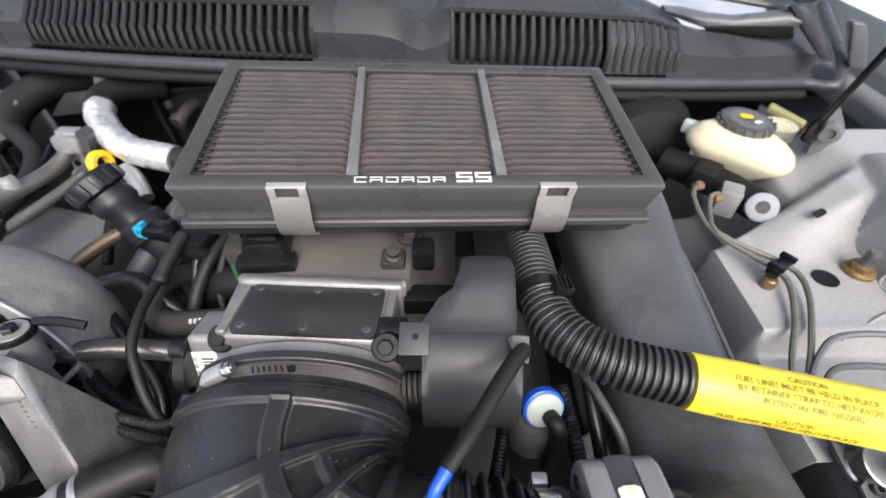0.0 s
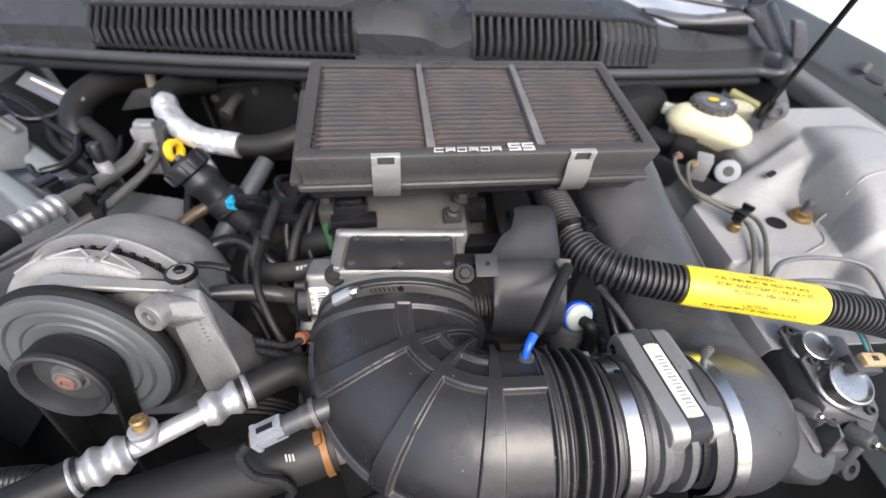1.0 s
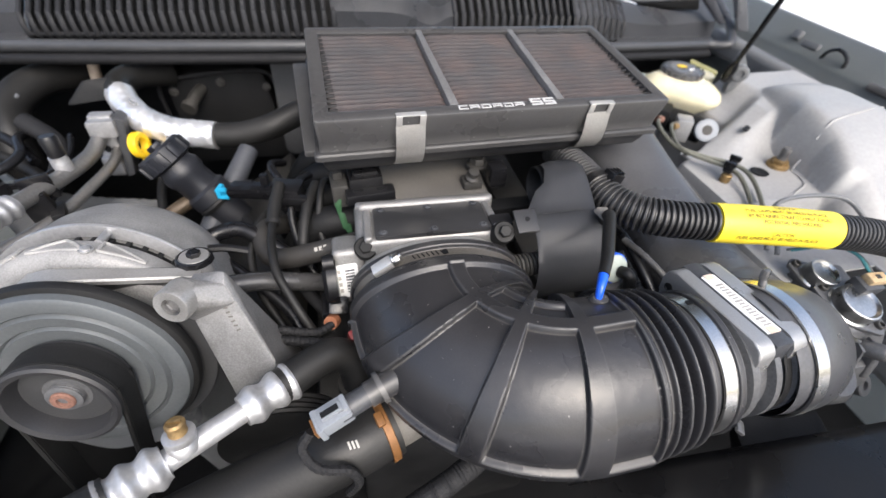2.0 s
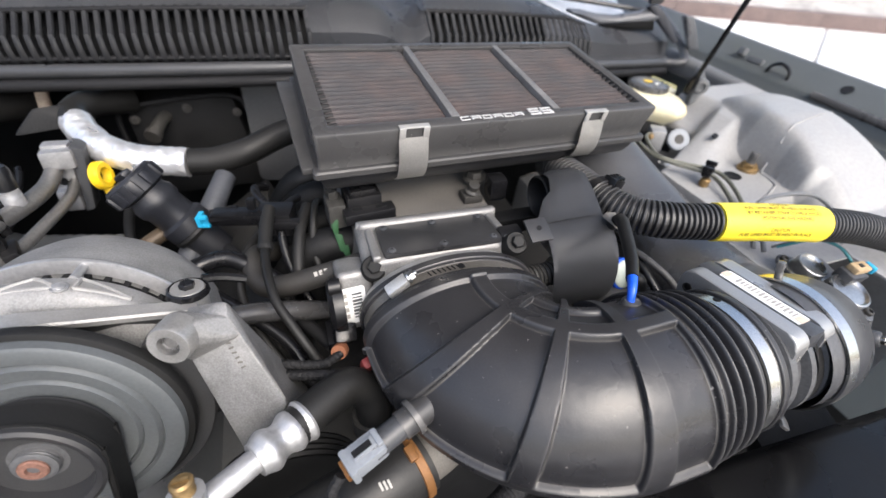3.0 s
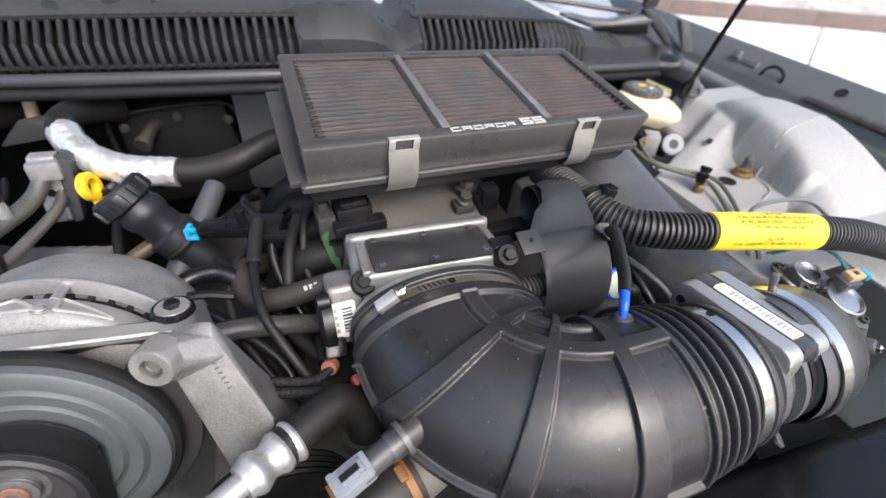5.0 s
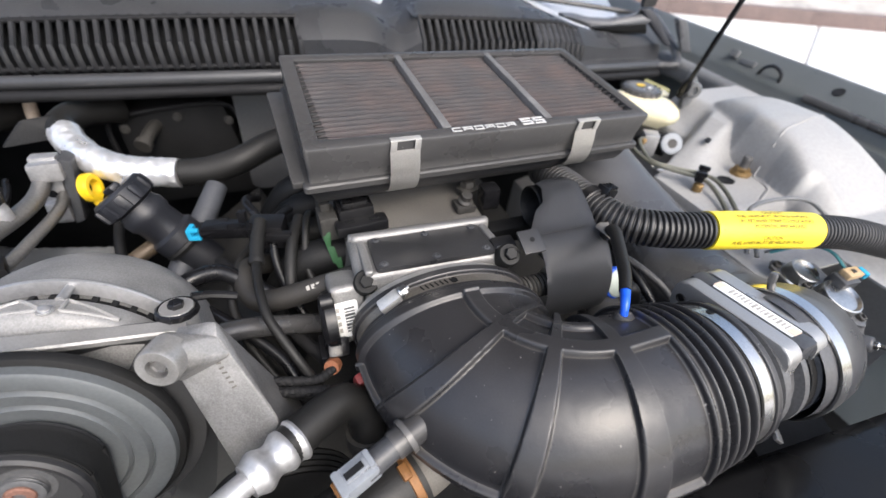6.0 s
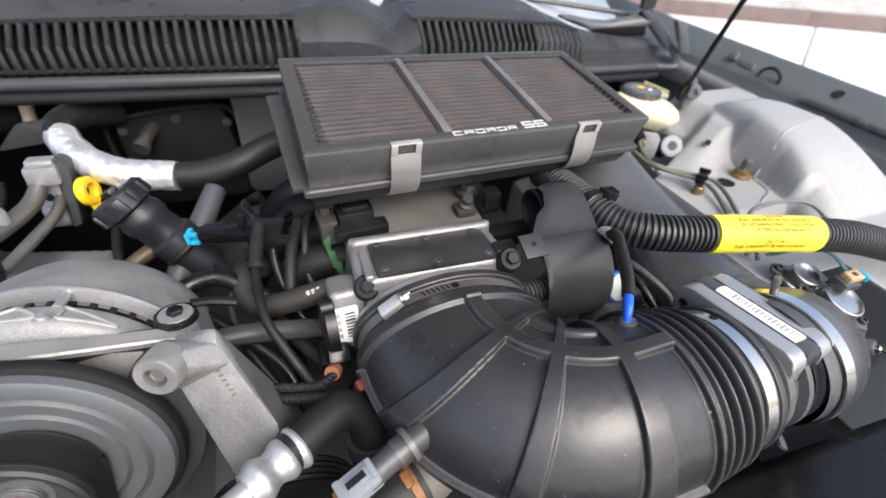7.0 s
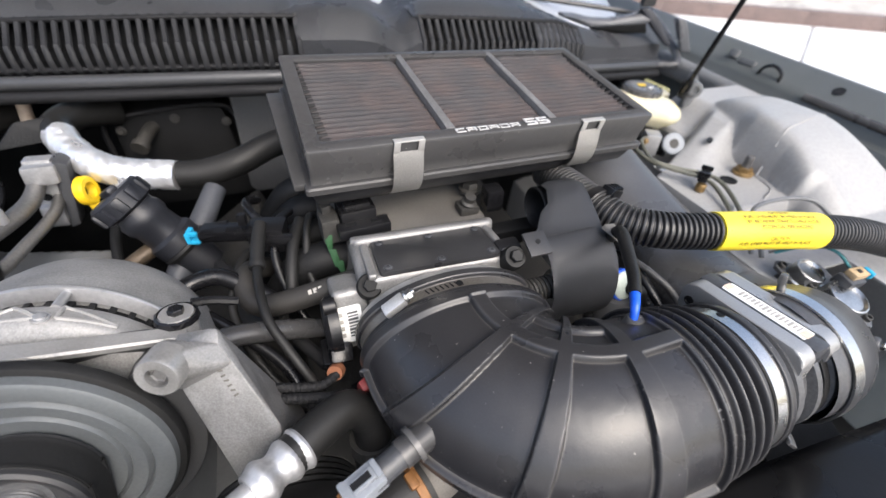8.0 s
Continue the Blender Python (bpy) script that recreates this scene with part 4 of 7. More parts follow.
def air_meter():
    cx = Vector((0.083, 0.0495, 1.0045))
    a = thing("air_flow_meter", (0.115, 0.05, 0.945), "aluminium air flow meter with black stripe and label", "sensor")
    part("body", lathe([(0.047, -0.01), (0.047, 0.006), (0.051, 0.008), (0.051, 0.014), (0.045, 0.016), (0.045, 0.026), (0.051, 0.028), (0.051, 0.033), (0.046, 0.035), (0.046, 0.046), (0.050, 0.048), (0.050, 0.053), (0.047, 0.055), (0.047, 0.068)], cx, (1, 0.02, 0), 60), M_MODULE, a)
    m = pose(0.112, 0.0665, 1.0395, -6, 0, 5)
    for x, turn in ((-0.0087, -90), (0.0087, 90)):
        part("flange", prism(rounded(0.036, 0.098, 0.011), 0.0135, m @ pose(x, 0, -0.003, 0, turn, 0), 0.0022, 3), M_FLANGE, a)
    strip = part("stripe", block((0.0180, 0.0955, 0.036), m @ pose(0, 0, -0.0036), 0.004), M_SHROUD, a, "black plastic centre strip")
    tag = part("tag", prism(rounded(0.0130, 0.0645, 0.001), 0.0008, m @ pose(0.0, -0.004, 0.0146), 0), M_WHITE, strip, "white printed tag with dark bars")
    for k in range(15):
        part("bar", block((0.007 - 0.002 * (k % 2), 0.0011 + 0.0008 * ((k * 7) % 3) / 2, 0.0004), m @ pose(0.0008, -0.029 + 0.0032 * k, 0.0156), 0), M_MARK, tag)
    for y in (-0.034, 0.026):
        part("patch", block((0.008, 0.006, 0.0004), m @ pose(0.0, y, 0.0156), 0), M_PEACH, tag)
    for y in (-0.039, 0.040):
        part("screw", lathe([(0.0042, 0), (0.0042, 0.0010), (0.0032, 0.0012), (0.0026, 0.0004), (0.0, 0.0004)], m @ Vector((-0.0222, y, -0.002)), m.to_3x3() @ Vector((-1, 0, 0)), 16), M_DARK, a)
    part("screen_edge", lathe([(0.0485, 0.0), (0.0485, 0.006)], cx + Vector((0.038, 0, 0)), (1, 0.02, 0), 50, caps=False), M_DARK, a)


air_meter()


def ring_clamp(x, r, label, tilt, half):
    c = thing("hose_clamp", (x, 0.05, 1.0045 - r), label, "clamp")
    axis = Vector((1, 0.02, 0)).normalized()
    strap = part("strap", lathe([(r - 0.0012, -half), (r + 0.0004, 0.0005 - half), (r + 0.0004, half - 0.0005), (r - 0.0012, half)], (x, 0.05, 1.0045), axis, 72, caps=False), M_STEEL, c)
    v = radians(tilt)
    p = Vector((x, 0.05 + r * math.cos(v), 1.0045 + r * math.sin(v)))
    return c, strap, p


c, strap, p = ring_clamp(0.0705, 0.0562, "stainless clamp on the bellows cuff", 70, 0.0082)
part("hole", lathe([(0.003, 0), (0.003, 0.0008)], p, (0, math.cos(radians(70)), math.sin(radians(70))), 14), M_DARK, strap)
a, b = screw_housing(Vector((0.0690, 0.106, 0.996)), (0, -0.2, -1), (0, 1, 0))
part("housing", a, M_CLIP, c)
part("screw", b, M_ZINC, c)
c, strap, p = ring_clamp(0.1450, 0.0568, "stainless clamp on the air duct cuff", 62, 0.0056)
part("thumb_screw", joined(lathe([(0.003, 0), (0.003, 0.005)], p, (0, 0.3, 1), 12), block((0.009, 0.006, 0.010), Matrix.Translation(p + Vector((0, 0.003, 0.009))) @ pose(0, 0, 0, -12, 10, 20), 0.003)), M_PLASTIC, c, "black plastic thumb screw")


def air_duct():
    pts = [(0.131, 0.050, 1.0045), (0.147, 0.050, 1.0045), (0.165, 0.053, 0.997), (0.189, 0.066, 0.976), (0.207, 0.096, 0.952), (0.212, 0.140, 0.938), (0.206, 0.20, 0.944), (0.199, 0.26, 0.965), (0.193, 0.32, 0.983), (0.186, 0.38, 1.005), (0.180, 0.42, 1.025)]
    wid = [0.054, 0.0555, 0.057, 0.058, 0.060, 0.060, 0.056, 0.054, 0.056, 0.06, 0.06]
    hei = [0.054, 0.0555, 0.058, 0.059, 0.054, 0.048, 0.044, 0.042, 0.040, 0.036, 0.03]
    pw = [2, 2, 2, 2.1, 2.3, 2.7, 3.2, 3.5, 3.5, 3.5, 3.5]
    count = 90
    line, _ = spline(pts, count)
    rows = []
    for i in range(count):
        x = i / (count - 1) * (len(wid) - 1)
        k = min(int(x), len(wid) - 2)
        f = x - k
        w, h, p = (q[k] + (q[k + 1] - q[k]) * f for q in (wid, hei, pw))
        t = (line[min(i + 1, count - 1)] - line[max(i - 1, 0)]).normalized()
        side = Vector((t.y, -t.x, 0)).normalized()
        up = side.cross(t).normalized()
        w += 0.0025 * band(i, 8, 1.0, 1.5)
        h += 0.0025 * band(i, 8, 1.0, 1.5)
        rows.append([line[i] + side * (w * math.copysign(abs(math.cos(v)) ** (2 / p), math.cos(v))) + up * (h * math.copysign(abs(math.sin(v)) ** (2 / p), math.sin(v))) for v in (2 * math.pi * j / 72 for j in range(72))])
    d = thing("air_duct", (0.21, 0.2, 0.93), "smooth dark grey moulded air duct from filter box to meter", "air duct")
    part("tube", skin(rows, caps=False), mat("smooth moulded grey black plastic", (0.052, 0.053, 0.057), 0.30, dust=0.10, bump=0.05, rvar=0.06), d, angle=60)
    part("edge_rib", tube([(0.244, 0.37, 1.010), (0.249, 0.30, 1.000), (0.254, 0.24, 0.988), (0.258, 0.19, 0.976)], 0.0025, 24, 8), M_PLASTIC, d)


air_duct()

# ---- filter box ----
BX = Vector((0.384, 0.031, -0.0192)).normalized()
BZ = BX.cross(Vector((-0.012, 0.171, 0.0285))).normalized()
BY = BZ.cross(BX)
B0 = Vector((-0.200, 0.2655, 1.1295))
BOX = Matrix((BX, BY, BZ)).transposed().to_4x4()
BOX.translation = B0
BW, BD = 0.3856, 0.1745


def frame_ring(inset, z, r=0.008, back=0.0):
    """A rounded rectangle on the box, inset from its edge, narrowing a little to the rear."""
    out = []
    for x, y in rounded(BW - 2 * inset, BD - 2 * inset, max(0.001, r * 0.45), 5):
        x, y = x + BW / 2, y + BD / 2
        x = BW / 2 + (x - BW / 2) * (1 - 0.035 * y / BD)
        out.append(BOX @ Vector((x, y, z)))
    return out


def filter_box():
    fb = thing("air_filter_box", BOX @ Vector((0.2, 0.09, -0.055)), "open black filter box with dusty pleated panel filter", "filter box")
    wall = skin([frame_ring(0.008, -0.038), frame_ring(0.0030, -0.0365), frame_ring(0.0030, -0.026), frame_ring(0.0008, -0.003), frame_ring(0.0014, -0.0008), frame_ring(0.003, 0.0), frame_ring(0.0135, 0.0, 0.006), frame_ring(0.015, -0.001, 0.005), frame_ring(0.0155, -0.012, 0.004)], caps=False)
    part("lid_frame", wall, M_PLASTIC, fb, "satin black lid frame, edges paled for dust and glints")
    tray = skin([frame_ring(0.008, -0.036), frame_ring(-0.0005, -0.0365), frame_ring(-0.0020, -0.038), frame_ring(-0.0020, -0.0435), frame_ring(-0.0005, -0.045), frame_ring(0.0040, -0.0465), frame_ring(0.0050, -0.054), frame_ring(0.0085, -0.064), frame_ring(0.013, -0.068), frame_ring(0.022, -0.070)])
    part("tray", tray, M_TRAY, fb)
    part("tray_lip", block((0.016, BD - 0.016, 0.007), BOX @ pose(-0.0025, BD / 2 - 0.001, -0.0402), 0.002), M_TRAY, fb)
    part("outlet", hull([BOX @ Vector(q) for q in ((0.33, 0.03, -0.05), (0.40, 0.03, -0.05), (0.33, 0.16, -0.05), (0.40, 0.16, -0.05), (0.345, 0.04, -0.085), (0.40, 0.04, -0.085), (0.345, 0.15, -0.085), (0.40, 0.15, -0.085))], 0.006), M_PLASTIC, fb)
    ribs = (0.1355, 0.2525)
    for x in ribs:
        part("rib", prism([(-0.0046, 0.0145), (0.0046, 0.0145), (0.0036, BD - 0.010), (-0.0036, BD - 0.010)], 0.010, BOX @ pose(x, 0, -0.0095), 0.0015), M_RIB, fb, "grey scuffed divider rib")
    bays = ((0.0155, ribs[0] - 0.004), (ribs[0] + 0.004, ribs[1] - 0.004), (ribs[1] + 0.004, BW - 0.0155))
    rows_n, y0, y1 = 18, 0.0160, BD - 0.0135
    for x0, x1 in bays:
        prof = []
        for k in range(rows_n * 8 + 1):
            q = k / 8
            tri = abs((q % 1) - 0.5) * 2
            prof.append((y0 + (y1 - y0) * k / (rows_n * 8), -0.0030 - 0.0035 * tri ** 2 - 0.015 * smooth(0.62, 0.98, tri)))
        cols = 24
        rows = []
        for i in range(cols + 1):
            e = min(i, cols - i)
            droop = 0.0045 if e == 0 else 0.0008 if e == 1 else 0.0
            x = x0 + (x1 - x0) * i / cols
            rows.append([BOX @ Vector((x, y + 0.0006 * noise.noise(Vector((x * 40, y * 260, 2))), z - droop + 0.0009 * noise.noise(Vector((x * 60, y * 90, 0))))) for y, z in prof])
        media = part("filter_media", skin(rows, closed=False), M_FILTER, fb, "dusty red-brown pleated gauze", angle=60)
        ends = []
        for k in range(rows_n):
            y = y0 + (y1 - y0) * (k + 0.5) / rows_n
            for x in [q for q in (x0 + 0.004, x1 - 0.004) if q < 0.027 or q > BW - 0.027]:
                ends.append(tube([BOX @ Vector((x - 0.005, y, -0.0045)), BOX @ Vector((x + 0.005, y, -0.0035))], 0.0019, 2, 6))
        for e in ends:
            part("pleat_tip", e, M_SLAT, media)
    for y in (0.0150, BD - 0.0125):
        part("gasket", block((BW - 0.045, 0.003, 0.006), BOX @ pose(BW / 2, y, -0.006), 0.001), M_RUBBER, fb)
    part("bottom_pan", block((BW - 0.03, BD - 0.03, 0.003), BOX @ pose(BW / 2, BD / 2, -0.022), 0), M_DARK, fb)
    for x0 in (0.0744, 0.2805):
        w = 0.0288
        prof = [(-0.0008, -0.0085), (-0.0025, -0.014), (-0.0058, -0.026), (-0.0072, -0.036), (-0.0062, -0.044), (-0.0015, -0.054), (0.004, -0.0575)]
        pts, _ = spline([(0, y, z) for y, z in prof], 24)
        b = skin([[BOX @ Vector((x, q.y, q.z)) for q in pts] for x in (x0, x0 + w / 2, x0 + w)], closed=False)
        bmesh.ops.solidify(b, geom=b.faces[:], thickness=0.0012)
        clip = part("spring_clip", b, M_CLIP, fb, "bent stainless spring clip")
        part("clip_post", block((0.006, 0.0012, 0.011), BOX @ pose(x0 + 0.003, -0.0015, -0.0035), 0.0004), M_CLIP, clip)
        part("clip_post", block((0.006, 0.0012, 0.011), BOX @ pose(x0 + w - 0.003, -0.0015, -0.0035), 0.0004), M_CLIP, clip)
        part("clip_hook", block((w, 0.006, 0.0014), BOX @ pose(x0 + w / 2, 0.0012, 0.0016), 0.0005), M_CLIP, clip)
    # white emblem strip on the front rim, as plain shapes
    def mark(x, y, w, h, t, rows, stems):
        """One plain mark: bars across, and stems on its sides."""
        bits = [block((w, t, 0.0008), BOX @ pose(x, y + h * (r - 0.5), 0.0006), 0.0002) for r in rows]
        return joined(*bits, *[block((t * 1.4, h * 0.5, 0.0008), BOX @ pose(x + e * (w / 2 - t * 0.7), y + h * (q - 0.5), 0.0006), 0.0002) for e, q in stems])

    emblem = part("emblem", mark(0.1424, 0.0084, 0.0096, 0.0050, 0.0011, (0, 1), ((-1, 0.5),)), M_LETTER, fb, "row of white raised marks")
    for k in range(1, 6):
        part("mark", mark(0.1424 + 0.0120 * k, 0.0084, 0.0100, 0.0050, 0.0011, (1, 0.45) if k % 2 else (0, 1), ((-1, 0.25), (1, 0.25), (1, 0.7))), M_LETTER, emblem)
    for k in range(2):
        part("mark", mark(0.2222 + 0.0148 * k, 0.0110, 0.0130, 0.0090, 0.0020, (0, 0.5, 1), ((-1, 0.75), (1, 0.25))), M_LETTER, emblem)


filter_box()

# ---- right of the throttle body ----


def linkage_cover():
    """Bent black sheet over the throttle linkage."""
    c = thing("linkage_cover", (0.02, 0.19, 0.95), "matte black plastic cover over the throttle linkage", "cover", shift=(0.004, 0.004, 0.0005))
    prof = [(0.262, 1.062), (0.250, 1.074), (0.236, 1.077), (0.215, 1.067), (0.192, 1.054)]
    rows = []
    for x0, x1, (y, z) in ((0.016, 0.052, prof[0]), (0.015, 0.054, prof[1]), (0.013, 0.055, prof[2]), (0.008, 0.055, (0.222, 1.071)), (-0.003, 0.055, prof[3]), (-0.012, 0.055, (0.203, 1.060)), (-0.022, 0.054, prof[4])):
        rows.append([Vector((x0 + (x1 - x0) * k / 10, y, z - 0.003 * smooth(0.8, 1.0, k / 10) - 0.003 * smooth(0.2, 0.0, k / 10))) for k in range(11)])
    b = skin(rows, closed=False)
    bmesh.ops.solidify(b, geom=b.faces[:], thickness=0.0025)
    part("top", b, M_COVER, c, angle=50)
    drum = []
    for k in range(15):
        a = radians(78 - 9.0 * k)
        y, z = 0.204 - 0.052 * math.cos(a) , 0.998 + 0.056 * math.sin(a)
        drum.append([Vector((-0.014 + 0.072 * j / 12, y, z - 0.002 * smooth(0.8, 1, j / 12))) for j in range(13)])
    b = skin(drum, closed=False)
    bmesh.ops.solidify(b, geom=b.faces[:], thickness=0.0025)
    part("drum", b, M_COVER, c, angle=60)
    side = [Vector((0.0575, 0.204, 0.94))] + [Vector((0.0575, q[12].y, q[12].z)) for q in drum]
    part("cheek", hull(side + [q + Vector((-0.0025, 0, 0)) for q in side]), M_COVER, c)
    # Added near-black tube that paints shade into the cover's open side.
    part("cavity_shade", lathe([(0.022, 0.040), (0.022, 0.001), (0.021, 0.0), (0.0195, 0.002), (0.0195, 0.036), (0.0, 0.036)], (0.0115, 0.247, 1.045), (1, 0, 0), 32), M_DARK, c, "near-black tube painting the shade in the cover's opening")
    flag = part("flag", block((0.022, 0.024, 0.003), pose(-0.020, 0.188, 1.051, 24, 0, 0), 0.001), M_PLATE, c)
    part("hole", lathe([(0.0024, 0.0), (0.0024, 0.0018), (0.0, 0.0018)], (-0.019, 0.189, 1.0518), (0, -0.407, 0.914), 14), M_DARK, flag)
    part("tape", hull([(0.046, 0.186, 1.056), (0.060, 0.190, 1.054), (0.062, 0.172, 1.044), (0.050, 0.170, 1.054), (0.050, 0.186, 1.060), (0.062, 0.186, 1.058)], 0.001), M_DULL, c, "scrap of dirty clear tape")


linkage_cover()

LOOM = [(0.078, 0.330, 1.028), (0.080, 0.280, 1.034), (0.083, 0.232, 1.036), (0.093, 0.202, 1.036), (0.118, 0.179, 1.037), (0.168, 0.163, 1.036), (0.235, 0.151, 1.031), (0.300, 0.141, 1.023), (0.37, 0.131, 1.010), (0.46, 0.118, 0.982)]


def fuel_line_loom():
    lo = thing("fuel_line_loom", (0.17, 0.16, 1.0), "thick black corrugated loom with yellow caution sleeve", "loom", shift=(0.001, 0.004, 0.007))
    r0, pitch = 0.0187, 0.0053
    part("conduit", tube(LOOM, lambda s: r0 - 0.0030 * smooth(0.22, 0.95, 0.5 - 0.5 * math.cos(2 * math.pi * s / pitch)), 1560, 26), M_CONDUIT, lo, angle=60)
    pts, length = spline(LOOM, 400)
    fr = frames_along(pts)
    i0 = min(range(400), key=lambda i: abs(pts[i].x - 0.170))
    i1 = min(range(400), key=lambda i: abs(pts[i].x - 0.299))
    rows = []
    for i in range(i0, i1 + 1, 2):
        q, t, u, v = fr[i]
        rows.append([q + (0.0198 + 0.0004 * noise.noise(q * 60)) * (math.cos(a) * u + math.sin(a) * v) for a in (2 * math.pi * j / 40 for j in range(40))])
    sleeve = part("sleeve", skin(rows), M_YELLOW, lo, "yellow sleeve with printed caution text", angle=60)
    up = Vector((-0.05, -0.45, 0.89))

    def wrap(bm, s0, a0):
        """Lays flat lettering round the sleeve."""
        step = length / 399
        for vert in bm.verts:
            x = (i0 + (s0 + vert.co.x) / step)
            k = max(0, min(398, int(x)))
            q, t, u, v = fr[k]
            q = q.lerp(fr[k + 1][0], x - k)
            n0 = (up - t * up.dot(t)).normalized()
            m0 = n0.cross(t)
            a = a0 + vert.co.y / 0.0200
            vert.co = q + 0.02065 * (math.cos(a) * n0 + math.sin(a) * m0)
        return bm

    mid = (i1 - i0) * length / 399 / 2
    for text, size, s, a in (("CAUTION", 0.0054, mid + 0.002, 32), ("FUEL LINES MUST BE HELD IN PLACE", 0.0054, mid + 0.000, 16), ("BY RETAINER STRAP TO HELP AVOID", 0.0054, mid + 0.002, 0), ("POTENTIAL FIRE HAZARD", 0.0054, mid + 0.004, -16), ("CAUTION", 0.0054, mid - 0.004, -50), ("FUEL LINES MUST BE HELD IN PLACE", 0.0054, mid - 0.006, -64)):
        part("print", wrap(lettering(text, size), s, radians(a)), M_PRINT, sleeve)
    strap_at = fr[min(range(400), key=lambda i: abs(pts[i].y - 0.236))]
    q, t = strap_at[0], strap_at[1]
    strap = part("strap", joined(lathe([(0.0200, -0.006), (0.0212, -0.005), (0.0212, 0.005), (0.0200, 0.006)], q, t, 30, caps=False), block((0.016, 0.016, 0.012), Matrix.Translation(q + Vector((0.012, -0.004, 0.017))) @ pose(0, 0, 0, 0, 20, 10), 0.002)), M_LOOM, lo, "black retainer strap with ridged buckle")
    for k in range(4):
        part("ridge", block((0.002, 0.012, 0.003), Matrix.Translation(q + Vector((0.007 + 0.0036 * k, -0.005, 0.0235))) @ pose(0, 0, 0, 0, 20, 10), 0.0005), M_LOOM, strap)


fuel_line_loom()


def cable():
    c = thing("vacuum_cable", (0.03, 0.13, 1.03), "black sleeved cable with blue tip plugged in the elbow", "cable", shift=(0.001, 0.000, 0.007))
    part("sleeve", tube([(0.056, 0.200, 0.985), (0.060, 0.192, 1.022), (0.0595, 0.180, 1.049), (0.051, 0.166, 1.060), (0.036, 0.142, 1.064), (0.019, 0.114, 1.066), (0.007, 0.097, 1.065)], [0.0050, 0.0052, 0.0055, 0.0055, 0.0055, 0.0052, 0.0046], 60, 14), M_HOSE, c)
    part("tip", joined(tube([(0.007, 0.097, 1.065), (0.001, 0.088, 1.062), (-0.002, 0.082, 1.053)], [0.0040, 0.0034, 0.0026], 10, 12), block((0.0035, 0.0055, 0.004), pose(0.000, 0.087, 1.061, 0, 0, 30), 0.002)), M_BLUE, c, "bright blue plastic tip")


cable()


def valve():
    v = thing("check_valve", (0.076, 0.165, 0.96), "milky round check valve with blue rim on black hose", "valve", shift=(0.004, 0.007, 0.001))
    ax = Vector((0.16, -0.86, 0.48)).normalized()
    at = Vector((0.079, 0.163, 0.990))
    part("rim", lathe([(0.0150, -0.006), (0.0166, -0.004), (0.0166, 0.002), (0.0150, 0.003)], at, ax, 36), M_BLUE, v, "blue rim")
    part("dome", lathe([(0.0148, 0.001), (0.0148, 0.004), (0.0125, 0.0062), (0.006, 0.007), (0.0, 0.007)], at, ax, 36), M_MILK, v)
    part("hose", tube([at + ax * 0.006 + Vector((0.003, -0.002, -0.002)), at + ax * 0.014 + Vector((0.005, -0.004, -0.003)), at + Vector((0.010, -0.020, -0.008)), at + Vector((0.011, -0.022, -0.026)), at + Vector((0.010, -0.022, -0.06))], 0.0066, 40, 12), M_HOSE, v)
    part("canister", lathe([(0.019, -0.05), (0.019, -0.012), (0.016, -0.008)], at + Vector((-0.004, 0, -0.004)), (0, 0, 1), 28), M_PLASTIC, v)


valve()
LOOM_LINES = (((0.10, 0.19, 0.99), (0.107, 0.16, 0.975), (0.112, 0.13, 0.955), (0.11, 0.10, 0.92)), ((0.060, 0.21, 0.99), (0.062, 0.19, 0.965), (0.056, 0.165, 0.94), (0.05, 0.14, 0.91)), ((0.115, 0.27, 0.985), (0.125, 0.22, 0.985), (0.128, 0.17, 0.97), (0.135, 0.13, 0.94)))
for k, line in enumerate(LOOM_LINES):
    solo("wire_loom", tube(line, (lambda s: 0.0068 - 0.0011 * (0.5 - 0.5 * math.cos(s * 1900))) if k < 2 else 0.0055, 220, 12), M_LOOM, line[1], "thin black corrugated wire loom", "wire loom", group="wire looms beside the linkage cover")
solo("dipstick_tube", tube([(0.118, 0.21, 0.99), (0.132, 0.18, 0.985), (0.146, 0.150, 0.97), (0.155, 0.12, 0.93)], 0.004, 30, 10), M_PLASTIC, (0.132, 0.18, 0.98), "thin black metal line beside the duct", "pipe")


# ---- left: alternator and its bracket ----
SHAFT = Vector((-0.405, 0.1144, 0.9966))
ALONG = Vector((0.058, 0.98, -0.19)).normalized()
ACROSS = ALONG.cross(Vector((0, 0, 1))).normalized()
ABOVE = ACROSS.cross(ALONG)


def turned(profile, seg=64, caps=True):
    """A shape turned about the alternator's shaft. profile: (radius, distance behind the shaft end)."""
    return lathe(profile, SHAFT, ALONG, seg, caps)


def round_shaft(ang, r, h):
    """A place at ang degrees clockwise from the top, r from the shaft, h behind its end."""
    return SHAFT + ALONG * h + (ACROSS * math.sin(radians(ang)) + ABOVE * math.cos(radians(ang))) * r


